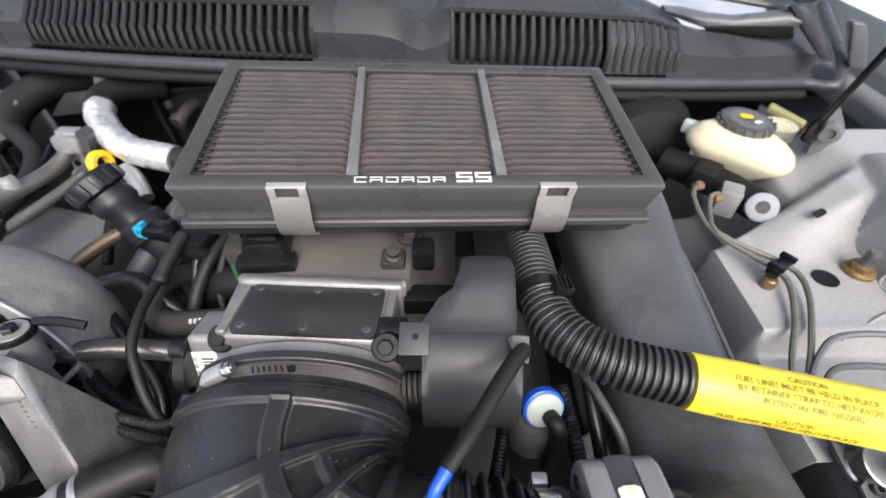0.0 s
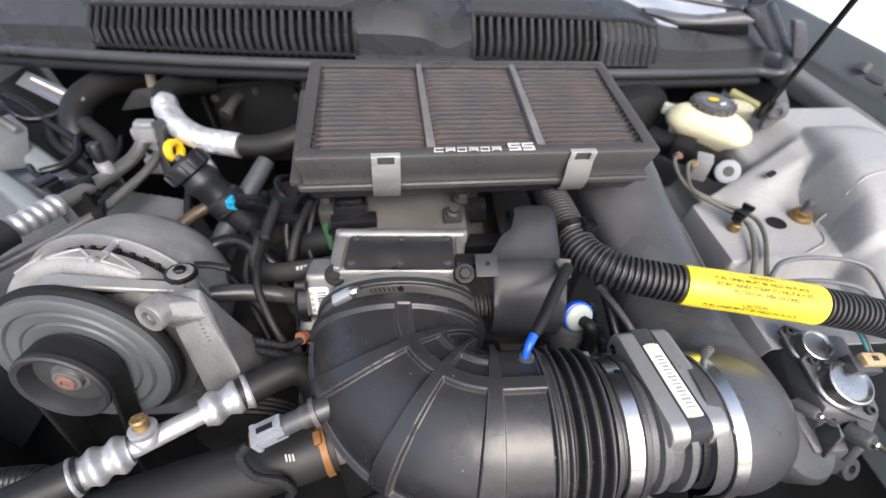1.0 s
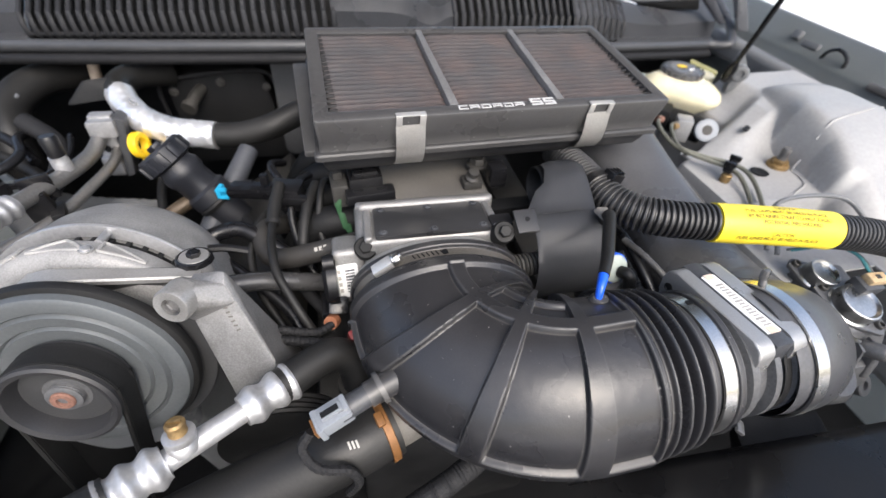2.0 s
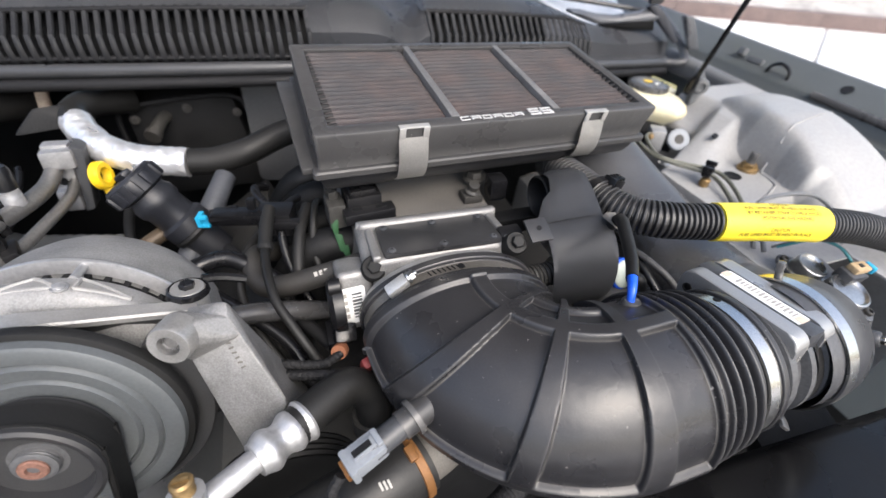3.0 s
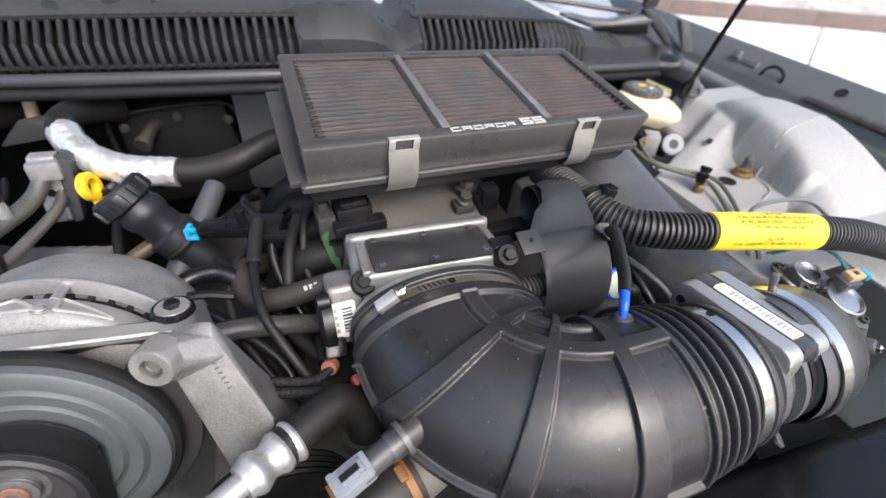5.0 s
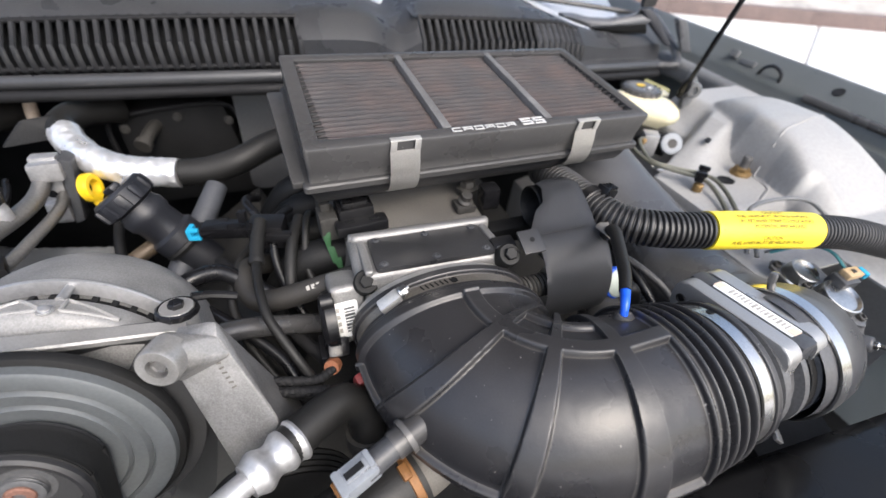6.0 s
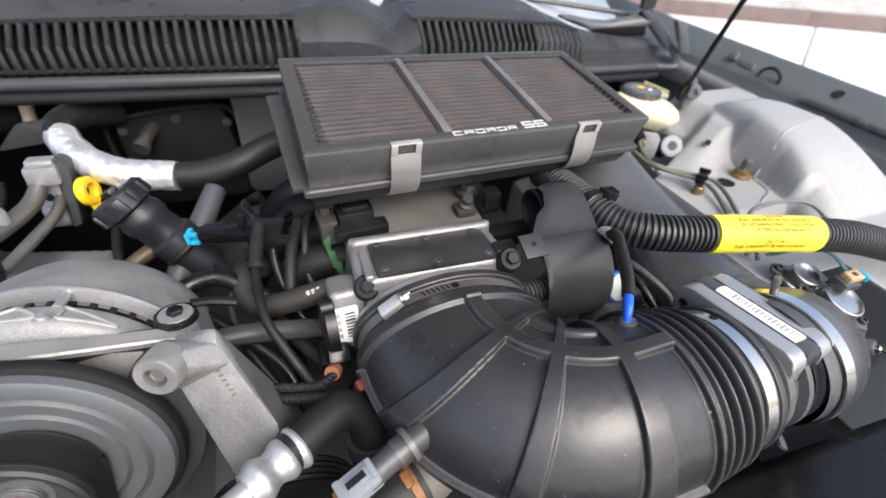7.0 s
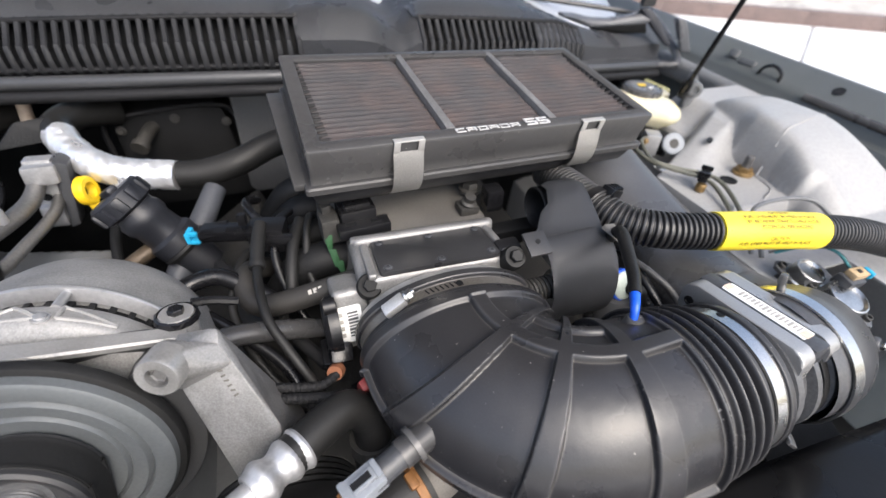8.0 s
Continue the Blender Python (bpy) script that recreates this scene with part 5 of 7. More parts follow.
def alternator():
    a = thing("alternator", (-0.40, 0.2, 0.88), "cast aluminium alternator with ribbed grey fan disc", "alternator")
    part("rear_shell", turned([(0.040, 0.185), (0.066, 0.181), (0.080, 0.170), (0.0890, 0.155), (0.0935, 0.138), (0.0955, 0.120), (0.0968, 0.1000), (0.0975, 0.0965), (0.0965, 0.0955), (0.086, 0.0955)], 80), M_SHELL, a)
    core = part("stator", turned([(0.084, 0.100), (0.084, 0.070)]), M_DARK, a)
    for k in range(44):
        ang = 360 * k / 44
        turn = Matrix.Translation(round_shaft(ang, 0.0845, 0.0875)) @ ALONG.to_track_quat("Y", "Z").to_matrix().to_4x4() @ pose(0, 0, 0, 0, ang, 0)
        part("fin", block((0.0044, 0.017, 0.006), turn, 0.001), M_DARK, core)
    front = part("front_shell", turned([(0.050, 0.056), (0.080, 0.057), (0.0885, 0.060), (0.0925, 0.063), (0.0940, 0.067), (0.0942, 0.078), (0.0925, 0.0812), (0.084, 0.082)], 80), M_SHELL, a)
    for tri in (((2, 0.078), (-12, 0.066), (12, 0.066)), ((18, 0.078), (18, 0.066), (38, 0.067)), ((-18, 0.078), (-38, 0.066), (-18, 0.066))):
        corner = [round_shaft(g, 0.0945, h) for g, h in tri]
        for k in range(3):
            p0, p1 = corner[k], corner[(k + 1) % 3]
            mid = p0.lerp(p1, 0.5)
            part("rib", tube([p0, mid + (mid - SHAFT).normalized() * 0.0008, p1], 0.0014, 8, 6), M_SHELL, front)
    part("shell_lip", turned([(0.0985, 0.0985), (0.0992, 0.0965), (0.0985, 0.0945), (0.088, 0.0945)], 80, caps=False), M_ALU, a, "bright machined lip")
    for ang in (-68, 15, 84):
        part("through_bolt", tube([round_shaft(ang, 0.0935, 0.078), round_shaft(ang, 0.0938, 0.088), round_shaft(ang, 0.0940, 0.098)], 0.0030, 6, 10), M_ALU, a)
    part("lug_screw", joined(lathe([(0.0036, 0), (0.0036, 0.0030), (0.002, 0.0036), (0.0, 0.0036)], round_shaft(13, 0.0930, 0.0665), ABOVE + ACROSS * 0.2, 14), lathe([(0.0052, 0), (0.0052, 0.0012)], round_shaft(13, 0.0933, 0.0665), ABOVE + ACROSS * 0.2, 18)), M_ALU, a)
    part("backing", turned([(0.082, 0.0380), (0.0855, 0.0365), (0.0858, 0.0320), (0.0845, 0.0295), (0.081, 0.0285), (0.03, 0.0285)], 80), M_BELT, a, "dark rim behind the disc")
    # Added dark arc: paints the bracket's shade and oil over the shell side.
    part("shell_shade", skin([[round_shaft(g, r, h) for r, h in ((0.080, 0.0425), (0.0955, 0.0425), (0.0965, 0.0440), (0.0965, 0.060), (0.080, 0.060))] for g in range(52, 176, 3)]), M_BACKING, a, "dark grey arc painting shade and oil on the shell side")
    part("fan_disc", turned([(0.0, 0.0255), (0.038, 0.0255), (0.0445, 0.0245), (0.0500, 0.0232), (0.0520, 0.0262), (0.0536, 0.0238), (0.0625, 0.0222), (0.0650, 0.0258), (0.0668, 0.0228), (0.0765, 0.0218), (0.0792, 0.0232), (0.0805, 0.0285)], 96), M_DISC, a, "pale grey disc with concentric grooves")
    pul = part("pulley", turned([(0.038, 0.0235), (0.0405, 0.0225), (0.0405, 0.0195), (0.0370, 0.0185), (0.0370, 0.000), (0.0405, -0.001), (0.0408, -0.005), (0.0385, -0.0065), (0.0345, -0.005), (0.033, -0.001), (0.031, 0.0095), (0.018, 0.0115), (0.0, 0.0115)], 64), M_PLATE, a)
    part("web", turned([(0.0325, 0.0080), (0.012, 0.0100), (0.0, 0.0100)], 40), M_BACKING, pul)
    part("nut", turned([(0.0085, 0.006), (0.0085, 0.0005), (0.0075, -0.0005), (0.004, -0.0005), (0.0035, 0.003), (0.0, 0.003)], 20), M_RUST, pul, "rusty shaft end")
    part("nut", turned([(0.0125, 0.010), (0.0125, 0.0065), (0.0118, 0.0055), (0.0125, 0.0045), (0.0118, 0.0035), (0.0125, 0.0025), (0.0105, 0.0015), (0.0085, 0.0015)], 24), M_MODULE, pul)
    part("washer", turned([(0.0165, 0.0105), (0.0165, 0.0075)], 30), M_MODULE, pul)


alternator()


def belt():
    mid = SHAFT + ALONG * 0.0095
    pts = [mid + (ACROSS * math.sin(g) + ABOVE * math.cos(g)) * 0.0395 for g in (radians(-95 + 190 * k / 24) for k in range(25))]
    left, right = pts[0], pts[-1]
    line = [left + ACROSS * 0.010 - ABOVE * 0.36, left + ACROSS * 0.002 - ABOVE * 0.12] + pts + [right - ACROSS * 0.020 - ABOVE * 0.12, right - ACROSS * 0.06 - ABOVE * 0.36]
    rows = []
    for i, q in enumerate(line):
        t = (line[min(i + 1, len(line) - 1)] - line[max(i - 1, 0)]).normalized()
        n = t.cross(ALONG).normalized()
        sec = [q + ALONG * (-0.0095 + 0.019 * k / 6) - n * 0.0022 for k in range(7)]
        sec += [q + ALONG * (0.0095 - 0.019 * k / 6) + n * (0.0022 - 0.0008 * (k % 2)) for k in range(7)]
        rows.append(sec)
    strap = thing("drive_belt", mid - ABOVE * 0.36, "black ribbed drive belt round the pulley", "belt")
    part("band", skin(rows), M_BELT, strap)
    for dy in (-0.0095, 0.0095):
        part("edge", tube([q + ALONG * dy for q in line], 0.0021, 120, 6), M_BELT, strap)


belt()


def bracket():
    b = thing("alternator_bracket", (-0.27, 0.12, 0.95), "cast aluminium bracket arm bolted beside the alternator", "bracket")
    front = [Vector(q) for q in ((-0.3121, 0.1627, 1.0528), (-0.2785, 0.1566, 1.0562), (-0.2524, 0.1205, 0.9908), (-0.2733, 0.1095, 0.9566), (-0.2908, 0.1131, 0.9558), (-0.2952, 0.1250, 0.9793), (-0.3089, 0.1494, 1.0255))]
    back = [Vector((-0.312, 0.178, 1.052)), Vector((-0.2786, 0.1665, 1.0615)), Vector((-0.2412, 0.1725, 0.922)), Vector((-0.245, 0.155, 0.90)), Vector((-0.285, 0.15, 0.91))]
    part("arm", hull(front + back, 0.0018, 2), M_CAST, b, angle=24)
    ax = Vector((-0.30, -0.92, 0.25)).normalized()
    hub = Vector((-0.310, 0.141, 1.058))
    part("boss", lathe([(0.0140, -0.016), (0.0140, 0.0), (0.0130, 0.0018), (0.0070, 0.0018), (0.0070, -0.004)], hub + ax * 0.003, ax, 36), M_CAST, b)
    rim = [hub + ax * h + (ax.cross(Vector((0, 0, 1))).normalized() * math.cos(g) + Vector((0, 0.26, 0.96)) * math.sin(g)) * 0.0134 for g in (math.pi * k / 6 for k in range(12)) for h in (-0.014, -0.002)]
    part("web", hull([q - ax * 0.003 for q in rim] + [front[0], front[1], front[6], front[1].lerp(front[2], 0.22)], 0.0015), M_CAST, b, angle=20)
    part("bolt_end", lathe([(0.0056, -0.006), (0.0056, 0.0005), (0.0048, 0.0012), (0.0042, 0.0004), (0.0, 0.0008)], hub + ax * 0.001, ax, 6), M_LINE, b, "dull steel bolt end")
    n = (front[1] - front[0]).cross(front[5] - front[0]).normalized()
    if n.y > 0:
        n = -n
    for k in range(8):
        p = front[1].lerp(front[2], 0.16 + 0.052 * k).lerp(front[0].lerp(front[5], 0.16 + 0.052 * k), 0.30)
        part("cast_mark", block((0.0036, 0.0015, 0.0010), Matrix.Translation(p - n * 0.0001) @ n.to_track_quat("Z", "Y").to_matrix().to_4x4() @ pose(0, 0, 0, 0, 0, 8 + 20 * (k % 2)), 0.0002), M_DULL, b)
    # mounting plate behind the disc, with a ledge on top
    r = thing("mounting_plate", (-0.40, 0.17, 0.90), "cast aluminium mounting plate behind the alternator disc", "bracket")
    edge = ((-0.302, 1.050), (-0.311, 1.0555), (-0.356, 1.0630), (-0.401, 1.0710), (-0.415, 1.0690), (-0.432, 1.056), (-0.450, 1.035), (-0.462, 1.01), (-0.462, 0.99), (-0.335, 0.985), (-0.314, 1.015))
    part("plate", hull([(x, 0.177 - 0.16 * (z - 1.06), z - 0.004) for x, z in edge] + [(x, 0.188 - 0.16 * (z - 1.06), z - 0.006) for x, z in edge], 0.0016, 2), M_BACKING, r, "dark grey face of the plate", angle=30)
    rows = []
    for x, z in ((-0.3005, 1.0520),) + edge[1:7]:
        rows.append([Vector((x, 0.1700 - 0.16 * (z - 1.06), z - 0.0055)), Vector((x, 0.1692 - 0.16 * (z - 1.06), z - 0.0008)), Vector((x, 0.1704 - 0.16 * (z - 1.06), z + 0.0006)), Vector((x, 0.181, z + 0.0002)), Vector((x, 0.1825, z - 0.010))])
    part("ledge", skin(rows), M_CAST, r, angle=30)
    up = Vector((0.10, 0.15, 1)).normalized()
    top = Vector((-0.3065, 0.192, 1.058))
    part("knob", lathe([(0.0125, -0.040), (0.0125, -0.003), (0.0110, 0.0), (0.0, 0.0)], top, up, 28), M_CAST, r)
    part("cap_screw", hexbolt(top, up, 0.0055, 0.004), M_LOOM, r)
    part("collar", joined(lathe([(0.0124, -0.004), (0.0146, -0.003), (0.0140, 0.001), (0.0124, 0.002)], top - up * 0.002, up, 13, caps=False), tube([top + Vector((0.008, 0.010, -0.003)), top + Vector((0.020, 0.014, -0.008)), top + Vector((0.036, 0.016, -0.016))], 0.0035, 10, 8)), M_LOOM, r, "ragged black strap round the knob")


bracket()


# ---- left: pipes and hoses ----
def fluted(points, r, waves, depth, count=90, seg=26):
    total = sum((Vector(b) - Vector(a)).length for a, b in zip(points, points[1:]))
    return tube(points, lambda s: r + depth * math.sin(2 * math.pi * waves * s / total - 1.57), count, seg)


def coolant_pipe():
    p = thing("refrigerant_pipe", (-0.30, 0.06, 0.96), "bright aluminium refrigerant pipe with crimped collars", "pipe")
    d = Vector((-0.826, -0.5516, 0.105)).normalized()
    top = Vector((-0.244, 0.1043, 0.986))
    part("pipe", tube([top + d * 0.03, top + d * 0.07, top + d * 0.10], 0.0085, 20, 22), M_ALU, p)
    part("collar", fluted([top, top + d * 0.015, top + d * 0.038], 0.0140, 2.0, 0.0017), M_ALU, p, "crimped bright collar")
    part("flare", lathe([(0.0162, 0), (0.0167, 0.002), (0.0150, 0.005), (0.0138, 0.010)], top - d * 0.003, d, 30, caps=False), M_ALU, p)
    part("collar", fluted([top + d * 0.092, top + d * 0.108, top + d * 0.130], 0.0142, 2.5, 0.0018), M_ALU, p, "crimped bright collar")
    part("hose_tail", tube([top + d * 0.125, top + d * 0.18, top + d * 0.28 + Vector((0, 0, -0.04))], 0.0150, 24, 20), M_HOSE, p)
    q = top + d * 0.0795
    port_ax = Vector((0.05, 0.25, 1)).normalized()
    boss = part("service_port", joined(lathe([(0.0105, 0.002), (0.0105, 0.008), (0.009, 0.010), (0.0105, 0.012), (0.0105, 0.017), (0.008, 0.018)], q, port_ax, 22)), M_ALU, p)
    part("brass_cap", joined(lathe([(0.0062, 0.016), (0.0062, 0.020), (0.0054, 0.0215), (0.0054, 0.0235), (0.0065, 0.0245), (0.0065, 0.027), (0.005, 0.0285)], q, port_ax, 22), block((0.009, 0.002, 0.002), Matrix.Translation(q + port_ax * 0.0288), 0)), M_BRASS, boss, "tarnished brass cap")
    h = thing("refrigerant_hose", (-0.20, 0.11, 0.94), "matte black rubber hose behind the collar", "hose")
    part("hose", tube([top + d * 0.012, (-0.226, 0.117, 0.985), (-0.206, 0.128, 0.980), (-0.193, 0.127, 0.965), (-0.190, 0.119, 0.944), (-0.192, 0.113, 0.92)], 0.0148, 46, 22), M_HOSE, h)
    part("cuff", lathe([(0.0185, 0), (0.0185, 0.014)], (-0.191, 0.117, 0.930), (0.02, 0.2, 1), 26), M_GRIME, h)


coolant_pipe()


def radiator_hose():
    h = thing("radiator_hose", (-0.30, 0.04, 0.90), "thick black rubber radiator hose", "hose")
    line = [(-0.62, -0.045, 0.86), (-0.45, 0.000, 0.905), (-0.33, 0.030, 0.932), (-0.24, 0.048, 0.948), (-0.195, 0.058, 0.955), (-0.165, 0.068, 0.956)]
    part("hose", tube(line, 0.0262, 70, 30), M_HOSE, h)
    part("neck", tube([(-0.17, 0.066, 0.956), (-0.14, 0.078, 0.956), (-0.10, 0.11, 0.94)], 0.022, 20, 24), M_DULL, h)
    ax = Vector((0.9, 0.3, 0.02)).normalized()
    part("clamp", joined(lathe([(0.0268, -0.0035), (0.0278, -0.003), (0.0278, 0.003), (0.0268, 0.0035)], (-0.172, 0.065, 0.9555), ax, 36, caps=False), block((0.007, 0.012, 0.006), pose(-0.174, 0.060, 0.983, 10, 0, 18), 0.002)), M_TANCLAMP, h, "ochre spring clamp")
    for k in range(3):
        part("mark", block((0.0015, 0.006, 0.0008), pose(-0.1985 + 0.003 * k, 0.0465, 0.9785, 28, 0, 18), 0), M_MARK, h)
    t = thing("braided_hose", (-0.1, 0.02, 0.92), "woven black sleeved hose below the elbow", "hose")
    part("sleeve", tube([(-0.26, -0.03, 0.90), (-0.17, 0.005, 0.925), (-0.12, 0.022, 0.935), (-0.06, 0.05, 0.935)], lambda s: 0.0095 + 0.0004 * math.sin(s * 2400), 150, 14), M_BRAID, t)
    solo("front_pulley", joined(lathe([(0.0, 0.0), (0.05, 0.0)] + [(0.062 - 0.0016 * (k % 2), 0.002 + 0.0025 * k) for k in range(10)] + [(0.05, 0.028), (0.0, 0.028)], (-0.27, 0.105, 0.87), (0, 1, 0), 48)), M_BELT, (-0.27, 0.105, 0.87), "dark ribbed pulley below the alternator", "pulley")
    solo("wire_loom", tube([(-0.53, 0.066, 0.900), (-0.47, 0.062, 0.917), (-0.44, 0.060, 0.919), (-0.40, 0.046, 0.915), (-0.36, 0.036, 0.895)], lambda s: 0.0115 - 0.0016 * (0.5 - 0.5 * math.cos(s * 1150)) ** 2, 200, 14), M_LOOM, (-0.44, 0.04, 0.87), "black corrugated wire loom behind the radiator hose", "wire loom")


radiator_hose()


def throttle_hoses():
    h = thing("coolant_hose", (-0.23, 0.24, 0.97), "dusty black coolant hose at the throttle body", "hose")
    part("hose", tube([(-0.160, 0.240, 1.011), (-0.192, 0.242, 1.003), (-0.219, 0.245, 0.996), (-0.245, 0.249, 0.989), (-0.264, 0.256, 0.985), (-0.274, 0.270, 0.987), (-0.276, 0.288, 0.992), (-0.270, 0.310, 0.985), (-0.25, 0.34, 0.96)], 0.0110, 70, 20), mat("dusty rubber", (0.017, 0.0155, 0.014), 0.65, dust=0.06), h)
    for k in range(7):
        if k != 3:
            part("mark", block((0.0032, 0.0042, 0.0005), pose(-0.218 + 0.0048 * k, 0.2385 - 0.0002 * k, 1.0058 + 0.0012 * k, 36, -14, 0), 0), M_MARK, h)
    v = thing("vacuum_hose", (-0.26, 0.26, 0.97), "thin black vacuum hose with thicker sleeve", "hose", shift=(0.003, 0.0, 0.008))
    part("sleeve", tube([(-0.256, 0.325, 1.022), (-0.261, 0.300, 1.014), (-0.264, 0.276, 1.006)], [0.0062, 0.0068, 0.0066], 16, 14), M_HOSE, v)
    part("hose", tube([(-0.264, 0.280, 1.007), (-0.263, 0.256, 1.008), (-0.261, 0.232, 1.006), (-0.257, 0.210, 1.000), (-0.248, 0.192, 0.989), (-0.238, 0.176, 0.975), (-0.226, 0.162, 0.950)], 0.0042, 60, 10), M_HOSE, v)
    part("collar", lathe([(0.0072, 0), (0.0078, 0.003), (0.0072, 0.006)], (-0.264, 0.277, 1.006), (0.2, 0.9, 0.3), 16), M_HOSE, v)
    solo("wire_loom", tube([(-0.215, 0.335, 1.02), (-0.226, 0.305, 1.012), (-0.233, 0.275, 0.995), (-0.236, 0.255, 0.97)], 0.0062, 40, 10), M_HOSE, (-0.226, 0.30, 1.0), "black wire sleeve beside the sensor", "wire loom")
    solo("vacuum_hose", tube([(-0.35, 0.250, 1.000), (-0.33, 0.285, 0.998), (-0.30, 0.292, 1.000), (-0.275, 0.280, 0.990), (-0.25, 0.27, 0.97)], 0.0085, 40, 14), M_LOOM, (-0.3, 0.29, 0.99), "glossy black hose behind the alternator", "hose")
    solo("heater_pipe", tube([(-0.33, 0.205, 1.002), (-0.28, 0.222, 0.988), (-0.235, 0.230, 0.970), (-0.20, 0.24, 0.95)], 0.0095, 40, 14), M_PLASTIC, (-0.26, 0.21, 0.98), "black pipe between alternator and throttle body", "pipe")
    w = thing("wiring_harness", (-0.21, 0.17, 0.96), "dark taped wiring with orange seals beside the elbow", "wiring")
    part("harness", tube([(-0.208, 0.170, 0.969), (-0.222, 0.163, 0.969), (-0.238, 0.163, 0.973), (-0.257, 0.166, 0.977), (-0.28, 0.175, 0.965)], lambda s: 0.0042 + 0.0003 * math.sin(s * 1500), 90, 9), M_BRAID, w)
    part("harness", tube([(-0.200, 0.146, 0.972), (-0.214, 0.149, 0.969), (-0.235, 0.153, 0.971), (-0.26, 0.160, 0.970), (-0.28, 0.17, 0.95)], lambda s: 0.0046 + 0.0003 * math.sin(s * 1400), 90, 9), M_BRAID, w)
    part("seal", lathe([(0.0068, 0), (0.0074, 0.004), (0.0068, 0.009)], (-0.207, 0.176, 0.967), (-0.35, -0.7, 0.45), 16), M_ORANGE, w, "orange rubber seal")
    part("plug", block((0.02, 0.018, 0.022), pose(-0.202, 0.187, 0.974, 35, 10, 0), 0.004), M_LOOM, w)
    part("seal", block((0.012, 0.010, 0.016), pose(-0.188, 0.146, 0.977, 20, 0, 20), 0.003), M_RED, w, "red plug body")
    for k in range(4):
        part("wire", tube([(-0.190, 0.143, 0.973 + 0.0022 * k), (-0.198, 0.144 - 0.001 * k, 0.973 + 0.0012 * k), (-0.205, 0.148, 0.971)], 0.0012, 12, 6), (M_GREENW, M_ORANGE, M_MILK, M_GREENW)[k], w)


throttle_hoses()


def plug_assembly():
    c = thing("harness_connector", (-0.27, 0.33, 0.99), "black harness connector with light blue locking clip", "connector", shift=(0.002, 0.008, 0.0))
    part("body", block((0.050, 0.020, 0.013), pose(-0.292, 0.344, 1.008, 0, 0, -14), 0.003), M_LOOM, c)
    part("housing", joined(block((0.036, 0.028, 0.028), pose(-0.250, 0.322, 1.012, 0, 0, -14), 0.004), block((0.014, 0.034, 0.020), pose(-0.256, 0.324, 1.012, 0, 0, -14), 0.003), block((0.040, 0.010, 0.010), pose(-0.246, 0.306, 1.016, 0, 0, -14), 0.003)), M_LOOM, c)
    part("post", block((0.008, 0.008, 0.012), pose(-0.272, 0.330, 1.030, 0, 0, -14), 0.001), M_LOOM, c)
    part("clip", joined(block((0.013, 0.014, 0.004), pose(-0.325, 0.352, 1.000, 0, 0, -14), 0.001), block((0.005, 0.014, 0.012), pose(-0.329, 0.353, 1.005, 0, 0, -14), 0.001), block((0.009, 0.005, 0.004), pose(-0.325, 0.347, 1.010, 0, 0, -14), 0.001)), M_CYAN, c, "light blue locking clip")
    for dy in (-0.007, 0.007):
        part("wire", tube([(-0.318, 0.350 + dy, 1.008), (-0.305, 0.348 + dy, 1.010), (-0.29, 0.345 + dy, 1.012)], 0.0045, 10, 8), M_LOOM, c)


plug_assembly()
c = thing("broken_clip", (-0.19, 0.285, 1.0), "broken dull green plastic clip beside the throttle body", "clip")
part("strip", joined(hull([(-0.196, 0.290, 1.027), (-0.187, 0.288, 1.029), (-0.189, 0.286, 1.012), (-0.194, 0.286, 1.012), (-0.190, 0.292, 1.025)], 0.0008), hull([(-0.194, 0.286, 1.014), (-0.186, 0.284, 1.013), (-0.183, 0.279, 0.992), (-0.190, 0.279, 0.994), (-0.187, 0.288, 1.000)], 0.0008), hull([(-0.190, 0.281, 1.000), (-0.181, 0.279, 1.002), (-0.180, 0.276, 0.986), (-0.185, 0.276, 0.985), (-0.183, 0.284, 0.99)], 0.0008)), mat("dull green plastic", (0.028, 0.085, 0.035), 0.5), c)


solo("breather_tube", tube([(-0.300, 0.440, 1.012), (-0.316, 0.405, 0.995), (-0.338, 0.365, 0.972), (-0.36, 0.325, 0.945)], [0.0125, 0.0138, 0.014, 0.014], 30, 22), mat("dusty grey tube", (0.048, 0.052, 0.062), 0.5, dust=0.06), (-0.33, 0.37, 0.96), "dusty grey breather tube with rounded end", "tube", shift=(-0.010, 0.032, -0.018))


